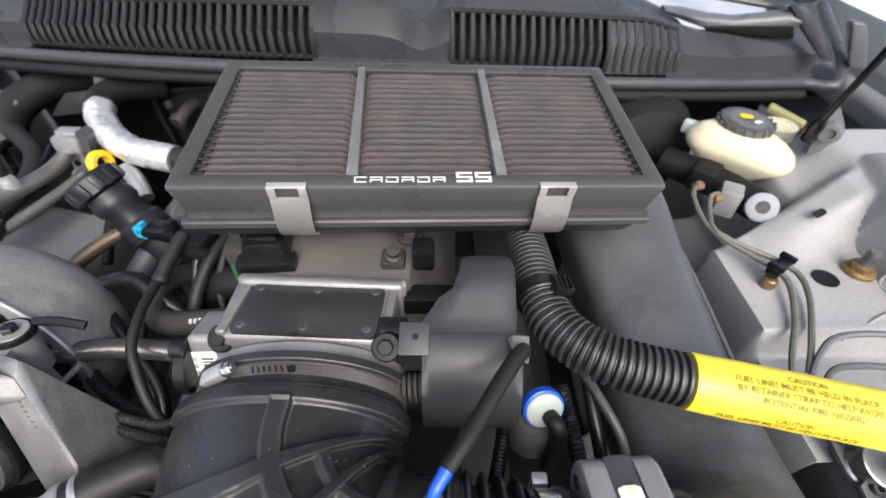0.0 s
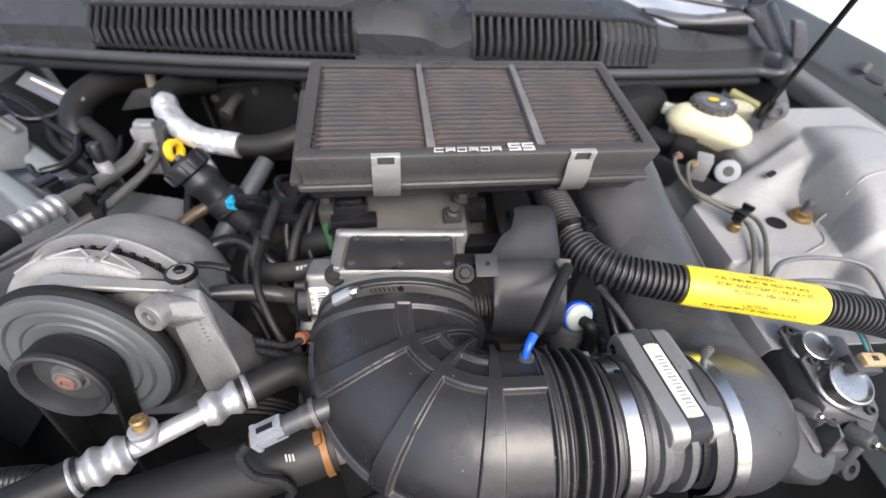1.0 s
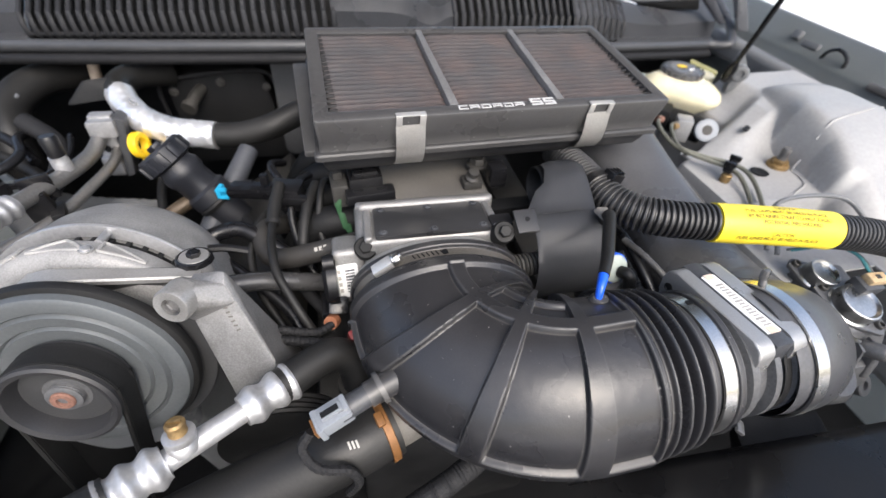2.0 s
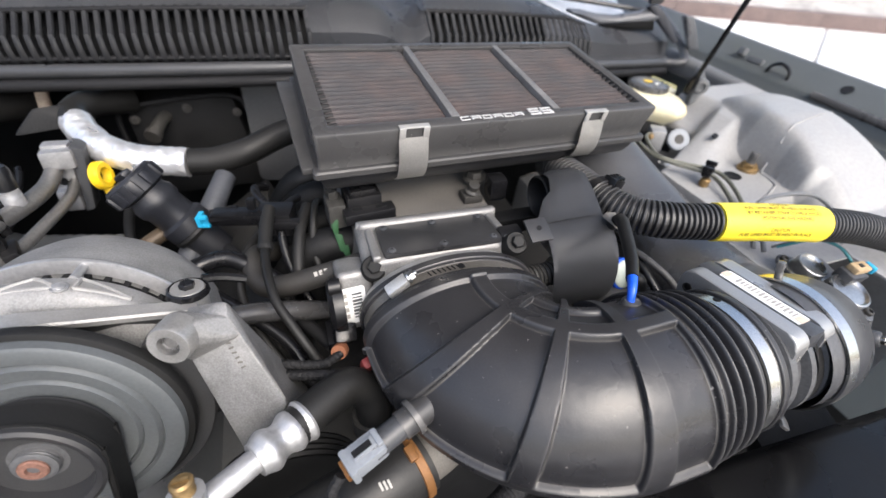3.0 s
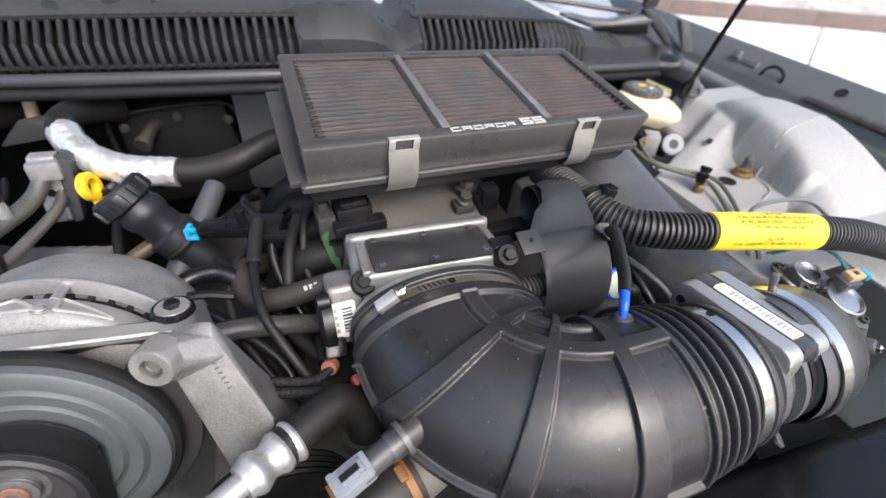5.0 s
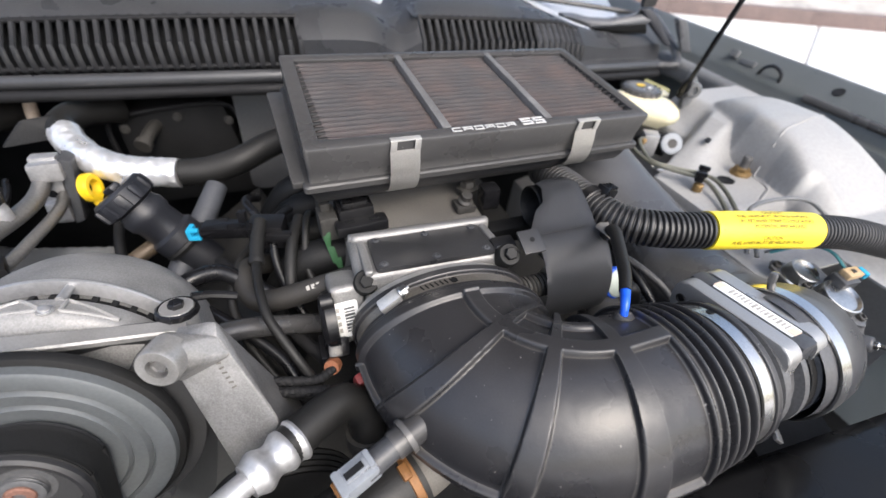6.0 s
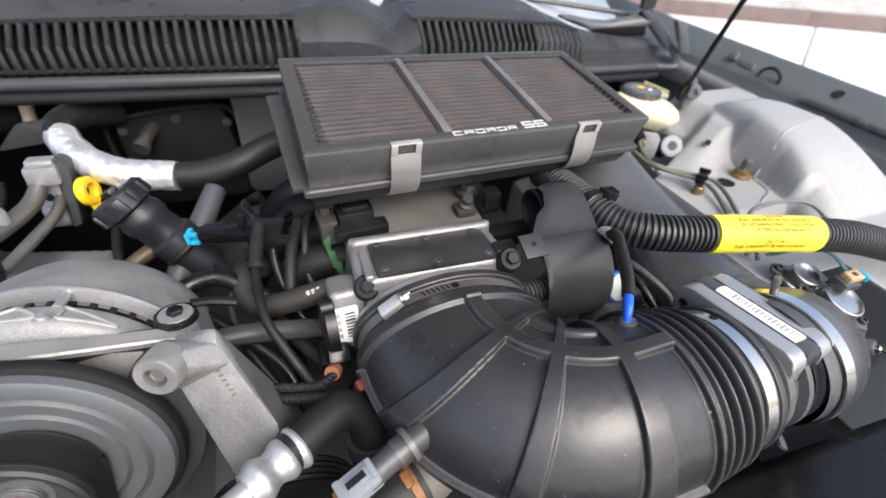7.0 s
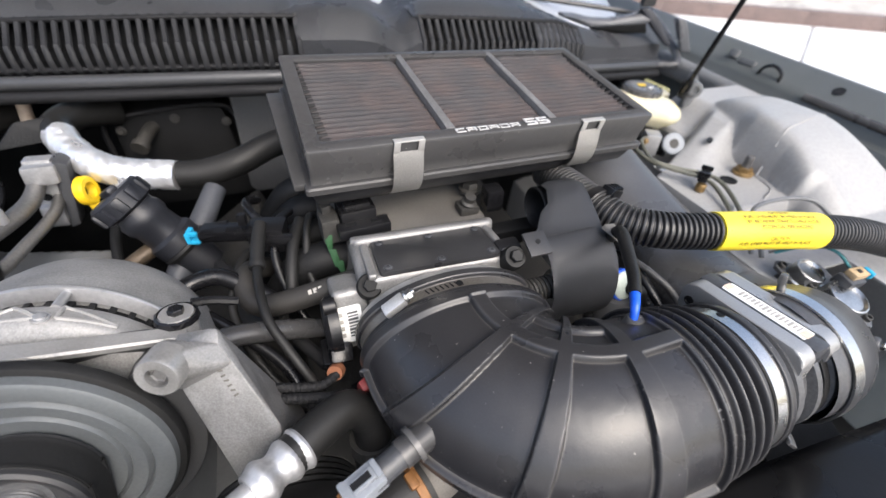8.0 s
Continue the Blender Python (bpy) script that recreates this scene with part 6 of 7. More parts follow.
def oil_cap():
    dusty = mat("dusty dark blue-black plastic", (0.015, 0.016, 0.020), 0.44, dust=0.02, spec=0.4)
    o = thing("oil_filler", (-0.36, 0.42, 0.94), "black oil filler neck with grooved cap", "oil cap", shift=(0.008, -0.021, 0.018))
    ax = Vector((-0.56, 0.16, 0.81)).normalized()
    top = Vector((-0.395, 0.425, 1.014))
    prof = [(0.0, 0.011), (0.026, 0.011), (0.0285, 0.008), (0.0285, -0.009), (0.025, -0.011), (0.0, -0.011)]
    part("neck", lathe([(0.020, -0.110), (0.0215, -0.075), (0.0265, -0.070), (0.0265, -0.056), (0.0225, -0.052), (0.0220, -0.034), (0.0245, -0.030), (0.0245, -0.020), (0.0220, -0.016), (0.0220, -0.012)], top, ax, 36), dusty, o)
    cap = part("cap", lathe(prof, top, ax, 44), dusty, o, "grooved black screw cap")
    q = ax.to_track_quat("Z", "Y")
    for k in range(10):
        a = 2 * math.pi * k / 10
        part("grip", block((0.009, 0.010, 0.017), Matrix.Translation(top + q @ Vector((0.0268 * math.cos(a), 0.0268 * math.sin(a), -0.001))) @ q.to_matrix().to_4x4() @ pose(0, 0, 0, 0, 0, math.degrees(a)), 0.003), dusty, cap)
    part("handle", block((0.032, 0.011, 0.007), Matrix.Translation(top + ax * 0.0135) @ q.to_matrix().to_4x4() @ pose(0, 0, 0, 0, 0, 60), 0.003), dusty, cap)
    part("grommet", lathe([(0.025, -0.078), (0.027, -0.074), (0.025, -0.070)], top, ax, 30), M_HOSE, o)
    d = thing("dipstick", (-0.45, 0.51, 0.95), "yellow dipstick ring handle", "dipstick", shift=(0.008, -0.020, 0.009))
    c = Vector((-0.457, 0.512, 0.994))
    n = Vector((0.96, -0.20, 0.12)).normalized()
    part("ring", lathe([(0.0095, -0.0056), (0.0150, -0.0056), (0.0172, -0.0034), (0.0172, 0.0034), (0.0150, 0.0056), (0.0095, 0.0056), (0.0090, 0.0), (0.0095, -0.0056)], c, n, 40, caps=False), M_RING, d)
    part("stem", tube([c - Vector((0, 0, 0.014)), c + Vector((0.004, -0.002, -0.03)), c + Vector((0.012, 0.006, -0.06))], 0.006, 12, 10), M_RING, d)
    part("tube", tube([(-0.435, 0.505, 0.965), (-0.432, 0.45, 0.95), (-0.425, 0.40, 0.92)], 0.006, 14, 10), M_DARK, d)
    solo("heat_stained_tube", tube([(-0.372, 0.395, 0.975), (-0.395, 0.375, 0.970), (-0.415, 0.350, 0.962), (-0.425, 0.33, 0.945)], 0.0085, 26, 14), M_BROWN, (-0.4, 0.37, 0.96), "brown heat stained steel tube", "pipe")
    solo("metal_nozzle", tube([(-0.425, 0.497, 0.990), (-0.405, 0.480, 0.985), (-0.39, 0.46, 0.97)], 0.011, 14, 16), M_ALU, (-0.41, 0.48, 0.98), "short bright metal spout under the foil hose", "pipe")


oil_cap()


def foil_hose():
    f = thing("heater_hose", (-0.40, 0.53, 1.0), "heater hose wrapped in crumpled silver foil", "hose")
    line = [(-0.482, 0.580, 1.038), (-0.474, 0.562, 1.033), (-0.448, 0.532, 1.020), (-0.410, 0.512, 1.010), (-0.352, 0.500, 1.004)]
    pts, _ = spline(line, 120)
    rows = []
    for q, _, u, v in frames_along(pts):
        row = []
        for j in range(40):
            a = 2 * math.pi * j / 40
            d = math.cos(a) * u + math.sin(a) * v
            rr = 0.0185 + 0.0012 * noise.noise(q * 130 + d * 2.2) + 0.0007 * noise.noise(q * 330 + d * 5)
            row.append(q + rr * d)
        rows.append(row)
    part("foil", skin(rows), M_FOIL, f, "crumpled silver foil", angle=25)
    part("hose", tube([(-0.350, 0.500, 1.004), (-0.32, 0.498, 1.004), (-0.28, 0.503, 1.010), (-0.235, 0.522, 1.020), (-0.18, 0.55, 1.02)], 0.0172, 50, 24), M_HOSE, f)
    part("hose", tube([(-0.480, 0.574, 1.036), (-0.488, 0.60, 1.042), (-0.475, 0.635, 1.042), (-0.44, 0.67, 1.03)], 0.0185, 30, 24), M_HOSE, f)
    solo("tan_hose", tube([(-0.556, 0.706, 1.062), (-0.556, 0.700, 1.040), (-0.556, 0.690, 1.020), (-0.548, 0.67, 1.005)], 0.0085, 24, 14), M_TAN, (-0.555, 0.70, 1.02), "short tan rubber hose below the cowl", "hose")
    solo("heater_fitting", joined(tube([(-0.402, 0.60, 1.008), (-0.392, 0.625, 1.018), (-0.38, 0.65, 1.022)], 0.0095, 16, 16), lathe([(0.012, 0), (0.012, 0.010)], (-0.405, 0.594, 1.005), (0.3, 0.8, 0.3), 18)), M_GRIME, (-0.39, 0.6, 1.0), "dull grey heater pipe fitting", "pipe", shift=(-0.016, 0.037, -0.019))
    case = thing("heater_case", (-0.37, 0.68, 0.86), "black heater case on the firewall", "heater case")
    part("shell", hull([(-0.46, 0.67, 0.86), (-0.46, 0.67, 1.02), (-0.30, 0.67, 1.035), (-0.28, 0.67, 0.86), (-0.46, 0.76, 0.86), (-0.28, 0.76, 0.86), (-0.44, 0.75, 1.045), (-0.30, 0.75, 1.045)], 0.02), M_DARK, case)
    part("flange", tube([(-0.465, 0.668, 0.93), (-0.465, 0.668, 1.005), (-0.44, 0.666, 1.022), (-0.32, 0.666, 1.030), (-0.285, 0.667, 1.01), (-0.28, 0.668, 0.93)], 0.004, 60, 8), M_SLAT, case)
    for x, z in ((-0.445, 1.0), (-0.37, 1.012), (-0.30, 1.0)):
        part("bolt", hexbolt((x, 0.668, z), (0, -1, 0.1), 0.005, 0.004, 0.007), M_GRIME, case)
    solo("heater_hose", tube([(-0.625, 0.53, 0.93), (-0.632, 0.56, 0.99), (-0.640, 0.61, 1.02), (-0.620, 0.67, 1.03), (-0.58, 0.72, 1.02)], 0.023, 50, 22), M_HOSE, (-0.6, 0.55, 1.0), "thick black curved heater hose", "hose")
    solo("heater_hose", tube([(-0.70, 0.60, 0.99), (-0.66, 0.545, 0.985), (-0.61, 0.51, 0.975), (-0.575, 0.475, 0.968), (-0.59, 0.44, 0.965)], 0.0085, 50, 18), M_HOSE, (-0.6, 0.46, 0.95), "thin black hose above the inner fender", "hose")
    solo("wire_wrap", tube([(-0.60, 0.55, 1.02), (-0.56, 0.52, 1.0), (-0.545, 0.47, 0.985), (-0.56, 0.42, 0.97)], 0.012, 40, 14), M_BRAID, (-0.56, 0.5, 0.98), "dark taped wiring bundle", "wiring")


foil_hose()


def compressor_lines():
    b = thing("line_block", (-0.50, 0.53, 0.97), "aluminium manifold block bolted to a black bracket", "manifold block", shift=(0.010, 0.004, 0.0))
    slab = [Vector(q) for q in ((-0.513, 0.506, 1.039), (-0.485, 0.506, 1.038), (-0.503, 0.506, 0.947), (-0.523, 0.506, 0.948))]
    part("block", joined(hull([q + Vector((0, dy, 0)) for q in slab for dy in (0, 0.016)], 0.003), hull([slab[0].lerp(slab[3], f) + Vector((dx, dy, 0)) for f in (0.04, 0.30) for dx in (0, 0.034) for dy in (-0.012, 0.004)], 0.004), hull([slab[0].lerp(slab[3], f) + Vector((dx, dy, 0)) for f in (0.62, 0.92) for dx in (0, 0.024) for dy in (-0.010, 0.004)], 0.004)), M_ALU, b)
    part("hole", lathe([(0.005, 0), (0.005, 0.0012), (0.0, 0.0012)], slab[0].lerp(slab[2], 0.52), (0, -1, 0), 16), M_DARK, b)
    part("plate", hull([Vector(q) + Vector((0, dy, 0)) for q in ((-0.482, 0.506, 1.039), (-0.469, 0.506, 1.032), (-0.489, 0.506, 0.951), (-0.501, 0.506, 0.947)) for dy in (-0.006, 0.020)], 0.003), M_SHROUD, b)
    part("cover", hull([(-0.56, 0.56, 1.03), (-0.48, 0.57, 1.035), (-0.55, 0.60, 1.04), (-0.48, 0.61, 1.045), (-0.53, 0.575, 1.06), (-0.50, 0.585, 1.06)], 0.004), M_DARK, b)
    u = thing("suction_line", (-0.50, 0.38, 1.0), "dull aluminium refrigerant line with crimped hose", "pipe")
    line = [(-0.570, 0.250, 1.030), (-0.545, 0.300, 1.024), (-0.520, 0.366, 1.017), (-0.502, 0.425, 1.011), (-0.496, 0.472, 1.008), (-0.502, 0.520, 1.010), (-0.512, 0.542, 1.015)]
    part("line", tube(line, 0.0090, 60, 18), M_LINE, u)
    part("crimp", fluted([(-0.552, 0.290, 1.0257), (-0.541, 0.312, 1.0230), (-0.526, 0.350, 1.0190)], 0.0132, 6, 0.0007), M_ALU, u, "crimped collar")
    part("hose", tube([(-0.550, 0.294, 1.0252), (-0.560, 0.268, 1.0265), (-0.572, 0.225, 1.022), (-0.585, 0.16, 1.00)], 0.0185, 20, 20), M_BRAID, u)
    cap = part("port", lathe([(0.0095, 0.006), (0.0095, 0.018), (0.009, 0.019), (0.009, 0.024)], (-0.504, 0.420, 1.010), (0, 0, 1), 18), M_ALU, u)
    part("cap", lathe([(0.0085, 0.020), (0.0095, 0.044), (0.0075, 0.048)], (-0.504, 0.420, 1.010), (0, 0.1, 1), 18), M_LOOM, cap, "black port cap")
    part("clip", joined(block((0.026, 0.018, 0.034), pose(-0.520, 0.372, 1.002, 0, 0, 22), 0.004), block((0.014, 0.030, 0.012), pose(-0.506, 0.372, 0.990, 0, 0, 22), 0.003), block((0.030, 0.006, 0.030), pose(-0.518, 0.384, 1.016, 0, 0, 22), 0.002)), M_LOOM, u, "black plastic line clip")
    l = thing("liquid_line", (-0.50, 0.36, 0.97), "thin dull aluminium refrigerant line", "pipe")
    part("line", tube([(-0.66, 0.185, 0.985), (-0.575, 0.270, 0.988), (-0.514, 0.362, 0.985), (-0.494, 0.430, 0.985), (-0.486, 0.480, 0.985), (-0.488, 0.512, 0.988)], 0.0063, 60, 16), M_LINE, l)


compressor_lines()


def left_clutter():
    r = thing("prop_rod_clip", (-0.70, 0.48, 1.02), "pale grey hinge strut with dark wiring", "hinge")
    part("strut", hull([(-0.74, 0.50, 1.03), (-0.69, 0.46, 1.02), (-0.73, 0.44, 1.00), (-0.66, 0.52, 1.03), (-0.70, 0.55, 1.04), (-0.66, 0.48, 0.985)], 0.004), M_SHEET, r)
    part("rod", tube([(-0.665, 0.505, 1.035), (-0.72, 0.50, 1.12), (-0.76, 0.49, 1.19)], 0.006, 10, 10), M_PLASTIC, r)
    bar = thing("label_plate", (-0.705, 0.648, 1.03), "glossy pale bar with red and blue print", "label")
    turn = pose(-0.705, 0.648, 1.028, 28, 0, -35)
    part("bar", block((0.19, 0.030, 0.004), turn, 0.0015), M_SHEET, bar)
    part("print", block((0.15, 0.004, 0.0008), turn @ pose(0.01, 0.006, 0.0024), 0), M_WHITE, bar)
    part("print", block((0.09, 0.003, 0.0008), turn @ pose(0.03, -0.001, 0.0024), 0), M_RUST, bar)
    part("print", block((0.09, 0.003, 0.0008), turn @ pose(0.02, -0.008, 0.0024), 0), mat("faded blue print", (0.10, 0.13, 0.22), 0.5), bar)
    w = thing("wire_clip", (-0.585, 0.41, 0.985), "black wire clip with thin looping cable", "clip")
    part("body", joined(block((0.030, 0.020, 0.016), pose(-0.583, 0.412, 1.002, 0, 0, -30), 0.003), block((0.020, 0.026, 0.006), pose(-0.585, 0.410, 1.011, 0, 0, -30), 0.002)), M_LOOM, w)
    part("wire", tube([(-0.625, 0.445, 1.012), (-0.605, 0.425, 1.012), (-0.583, 0.412, 1.006), (-0.560, 0.425, 0.998), (-0.545, 0.460, 0.992), (-0.54, 0.50, 0.995), (-0.55, 0.54, 1.0)], 0.0042, 50, 9), M_LOOM, w)


left_clutter()


def fender_rails():
    """Two rounded pressed beams along the far inner fender."""
    for line, w, text in ((((-0.86, 0.660, 1.005), (-0.774, 0.572, 1.000), (-0.709, 0.532, 0.997), (-0.640, 0.482, 0.990), (-0.600, 0.452, 0.975)), 0.034, "upper"), (((-0.84, 0.560, 0.990), (-0.714, 0.470, 0.986), (-0.640, 0.418, 0.980), (-0.590, 0.380, 0.968)), 0.030, "lower")):
        pts, _ = spline(line, 30)
        rows = []
        for i, q in enumerate(pts):
            t = (pts[min(i + 1, 29)] - pts[max(i - 1, 0)]).normalized()
            side = t.cross(Vector((0, 0, 1))).normalized()
            rows.append([q + side * (w / 2 * math.copysign(abs(math.cos(g)) ** 0.6, math.cos(g))) + Vector((0, 0, 0.022 * math.copysign(abs(math.sin(g)) ** 0.6, math.sin(g)) - 0.012)) for g in (2 * math.pi * k / 24 for k in range(24))])
        solo("fender_rail", skin(rows), M_FENDER, (line[1][0], line[1][1], line[1][2] - 0.03), text + " rounded pale grey beam of the inner fender", "rail", kind="structure", angle=60)
    for line, r, text in ((((-0.790, 0.640, 1.030), (-0.725, 0.575, 1.040), (-0.690, 0.560, 1.022), (-0.655, 0.590, 1.020), (-0.640, 0.620, 1.03)), 0.0055, "black wire looping over the fender beam"), (((-0.735, 0.600, 1.045), (-0.700, 0.585, 1.030), (-0.660, 0.560, 1.012), (-0.615, 0.530, 1.000), (-0.585, 0.500, 0.985)), 0.0065, "taped wires beside the fender beam"), (((-0.605, 0.560, 1.00), (-0.600, 0.520, 1.010), (-0.585, 0.486, 1.006), (-0.592, 0.455, 1.004), (-0.612, 0.440, 1.004)), 0.0060, "black wire running down to the wire clip")):
        solo("wire", tube(line, r, 44, 10), M_LOOM, line[2], text, "wire")


fender_rails()

# ---- right: brake cylinder, lines, tower fittings ----


def brake_reservoir():
    b = thing("brake_master_cylinder", (0.37, 0.49, 0.95), "brake cylinder with yellowed reservoir and black cap", "brake cylinder", shift=(0.0, 0.0, 0.003))
    m = pose(0.393, 0.521, 1.006, 0, 0, -36) @ Matrix.Scale(1.07, 4)
    rows = []
    for w, d, z, r in ((0.062, 0.030, -0.030, 0.014), (0.080, 0.040, -0.020, 0.018), (0.118, 0.056, -0.006, 0.026), (0.124, 0.060, 0.000, 0.028), (0.124, 0.060, 0.004, 0.028), (0.116, 0.056, 0.012, 0.026), (0.092, 0.050, 0.020, 0.023), (0.070, 0.046, 0.023, 0.021)):
        rows.append([m @ Vector((x, y, z + 0.06 * x * (1 if z > -0.02 else 0.5) * -1)) for x, y in rounded(w, d, r, 6)])
    tank = part("reservoir", skin(rows), M_CREAM, b, "yellowed translucent fluid reservoir", angle=50)
    part("neck", lathe([(0.0235, 0), (0.0235, 0.013)], m @ Vector((-0.006, 0.020, 0.014)), (0.05, 0.05, 1), 30), M_CREAM, tank)
    cap = part("cap", lathe([(0.0335, 0), (0.034, 0.003), (0.0325, 0.010), (0.028, 0.012), (0.019, 0.0115), (0.0, 0.0115)], m @ Vector((-0.006, 0.020, 0.021)), (0.05, -0.08, 1), 36), M_PLASTIC, tank, "ribbed black cap with yellow and white print")
    for k in range(18):
        a = 2 * math.pi * k / 18
        part("grip", block((0.003, 0.004, 0.010), Matrix.Translation(m @ Vector((-0.006 + 0.0315 * math.cos(a), 0.020 + 0.0315 * math.sin(a), 0.026))) @ pose(0, 0, 0, 0, 0, math.degrees(a) - 36), 0.001), M_PLASTIC, cap)
    part("print", prism(rounded(0.016, 0.009, 0.004), 0.0006, m @ pose(-0.008, 0.024, 0.0325, 3, 4, 30), 0), M_RING, cap)
    part("print", prism(rounded(0.012, 0.005, 0.002), 0.0006, m @ pose(0.006, 0.016, 0.0322, 3, 4, 60), 0), M_WHITE, cap)
    part("lug", block((0.018, 0.012, 0.016), m @ pose(-0.062, 0.014, 0.006), 0.003), M_MILK, b)
    part("body", joined(tube([(0.315, 0.545, 0.975), (0.365, 0.49, 0.975), (0.395, 0.44, 0.975)], 0.020, 20, 20), block((0.03, 0.04, 0.03), pose(0.345, 0.49, 0.985, 0, 0, -40), 0.004)), M_DARK, b)
    part("valve_block", block((0.024, 0.026, 0.036), pose(0.352, 0.440, 0.985, 0, 0, -30), 0.003), M_ALU, b)
    part("washer", lathe([(0.0175, 0), (0.0175, 0.005), (0.0155, 0.006), (0.0075, 0.006), (0.006, 0.002)], (0.384, 0.424, 0.986), (-0.3, -0.75, 0.55), 30), M_GREYPL, b, "pale round washer")
    # Dark disc paints the shade of the washer's closed-over hole.
    part("washer_hole", lathe([(0.0078, 0.0061), (0.0078, 0.0066), (0.0, 0.0066)], (0.384, 0.424, 0.986), (-0.3, -0.75, 0.55), 24), M_GRIME, b)
    part("nut", lathe([(0.006, 0), (0.006, 0.010)], (0.337, 0.436, 0.992), (-0.9, -0.3, 0.1), 6), M_BRASS, b)
    part("nut", lathe([(0.006, 0), (0.006, 0.010)], (0.322, 0.455, 0.995), (-0.9, -0.3, 0.1), 6), M_RUST, b)
    c = thing("clutch_reservoir", (0.46, 0.55, 0.98), "small yellowed clutch fluid reservoir", "reservoir")
    part("body", lathe([(0.020, 0), (0.024, 0.004), (0.025, 0.028), (0.022, 0.034)], (0.482, 0.585, 0.968), (0, 0, 1), 30), M_CREAM, c)
    part("cap", lathe([(0.024, 0), (0.024, 0.010), (0.02, 0.012)], (0.482, 0.585, 1.002), (0, 0, 1), 30), M_CREAM, c)
    part("strap", block((0.055, 0.018, 0.010), pose(0.512, 0.618, 1.008, 0, 14, -40), 0.003), mat("olive painted strip", (0.24, 0.23, 0.10), 0.5), c, "olive bracket strip")
    part("booster", lathe([(0.0, 0.0), (0.045, 0.0), (0.080, 0.02), (0.092, 0.05), (0.092, 0.06)], (0.31, 0.575, 0.945), (-0.15, 1, 0.05), 48), M_DARK, b)


brake_reservoir()


def prop_rod():
    r = thing("hood_prop_rod", (0.475, 0.505, 1.04), "thin black hood prop rod on grey bracket", "prop rod", shift=(-0.016, -0.012, 0.007))
    foot, top = Vector((0.481, 0.522, 1.034)), Vector((0.4466, 0.4506, 1.207))
    d = (top - foot).normalized()
    part("rod", tube([foot + d * 0.02, top, top + d * 0.56], 0.0040, 30, 12), M_LOOM, r)
    part("socket", joined(lathe([(0.0070, -0.012), (0.0080, -0.004), (0.0080, 0.014), (0.0052, 0.024)], foot, d, 20), block((0.018, 0.011, 0.012), Matrix.Translation(foot + Vector((0.010, 0.002, -0.004))) @ pose(0, 0, 0, 0, 0, 20), 0.004)), M_LOOM, r)
    part("bracket", joined(hull([(x, 0.519 + 0.004 * k + 0.012 * e, z) for e in (0, 1) for k, (x, z) in enumerate(((0.492, 1.000), (0.490, 1.052), (0.497, 1.064), (0.506, 1.063), (0.520, 1.040), (0.541, 1.028), (0.544, 1.000)))], 0.004, 3), lathe([(0.0135, -0.01), (0.0135, 0.004), (0.011, 0.007), (0.0065, 0.0075), (0.006, 0.004)], (0.499, 0.518, 1.036), (-0.5, -0.85, 0.1), 24)), M_SHEET, r)


prop_rod()


def brake_lines():
    for line, lab in ((((0.337, 0.437, 0.994), (0.322, 0.430, 0.993), (0.312, 0.405, 0.988), (0.308, 0.378, 0.985), (0.330, 0.352, 0.984), (0.352, 0.333, 0.984), (0.366, 0.314, 0.982), (0.362, 0.285, 0.978), (0.340, 0.240, 0.972), (0.330, 0.215, 0.96)), "bent steel brake line on the tray"), (((0.318, 0.456, 0.996), (0.303, 0.435, 0.993), (0.302, 0.395, 0.985), (0.312, 0.368, 0.983), (0.333, 0.338, 0.983), (0.346, 0.320, 0.983), (0.350, 0.300, 0.980), (0.338, 0.265, 0.974), (0.318, 0.228, 0.968), (0.31, 0.2, 0.955)), "bent steel brake line beside its twin")):
        solo("brake_line", tube(line, 0.0030, 110, 8), mat("olive coated steel line", (0.17, 0.17, 0.14), 0.45, metal=0.4), line[3], lab, "pipe", group="brake lines on the tray", shift=(0.002, 0.002, 0.005))
    for line in (((0.318, 0.190, 0.945), (0.335, 0.222, 0.975), (0.355, 0.233, 0.985), (0.40, 0.232, 0.988), (0.44, 0.222, 0.985), (0.452, 0.20, 0.975), (0.455, 0.16, 0.955)), ((0.325, 0.180, 0.945), (0.340, 0.207, 0.965), (0.36, 0.210, 0.973), (0.40, 0.205, 0.975), (0.43, 0.19, 0.972), (0.44, 0.16, 0.95))):
        solo("brake_line", tube(line, 0.0030, 70, 8), M_SHEET, line[1], "grey steel brake line along the tower edge", "pipe", group="brake lines on the tray", shift=(0.006, 0.007, 0.005))
    c = thing("line_clip", (0.346, 0.322, 0.97), "black plastic clip holding two brake lines", "clip", shift=(0.0, 0.0, 0.005))
    part("body", block((0.030, 0.013, 0.011), pose(0.348, 0.322, 0.987, 0, 0, 35), 0.003), M_LOOM, c)
    for dx in (-0.01, 0.01):
        part("ridge", block((0.005, 0.016, 0.007), pose(0.348 + dx, 0.322 + dx * 0.7, 0.994, 0, 0, 35), 0.002), M_LOOM, c)
    part("foot", lathe([(0.007, 0), (0.007, 0.010), (0.006, 0.011)], (0.341, 0.314, 0.968), (0, 0, 1), 18), M_BRASS, c, "brass-coloured foot")


brake_lines()


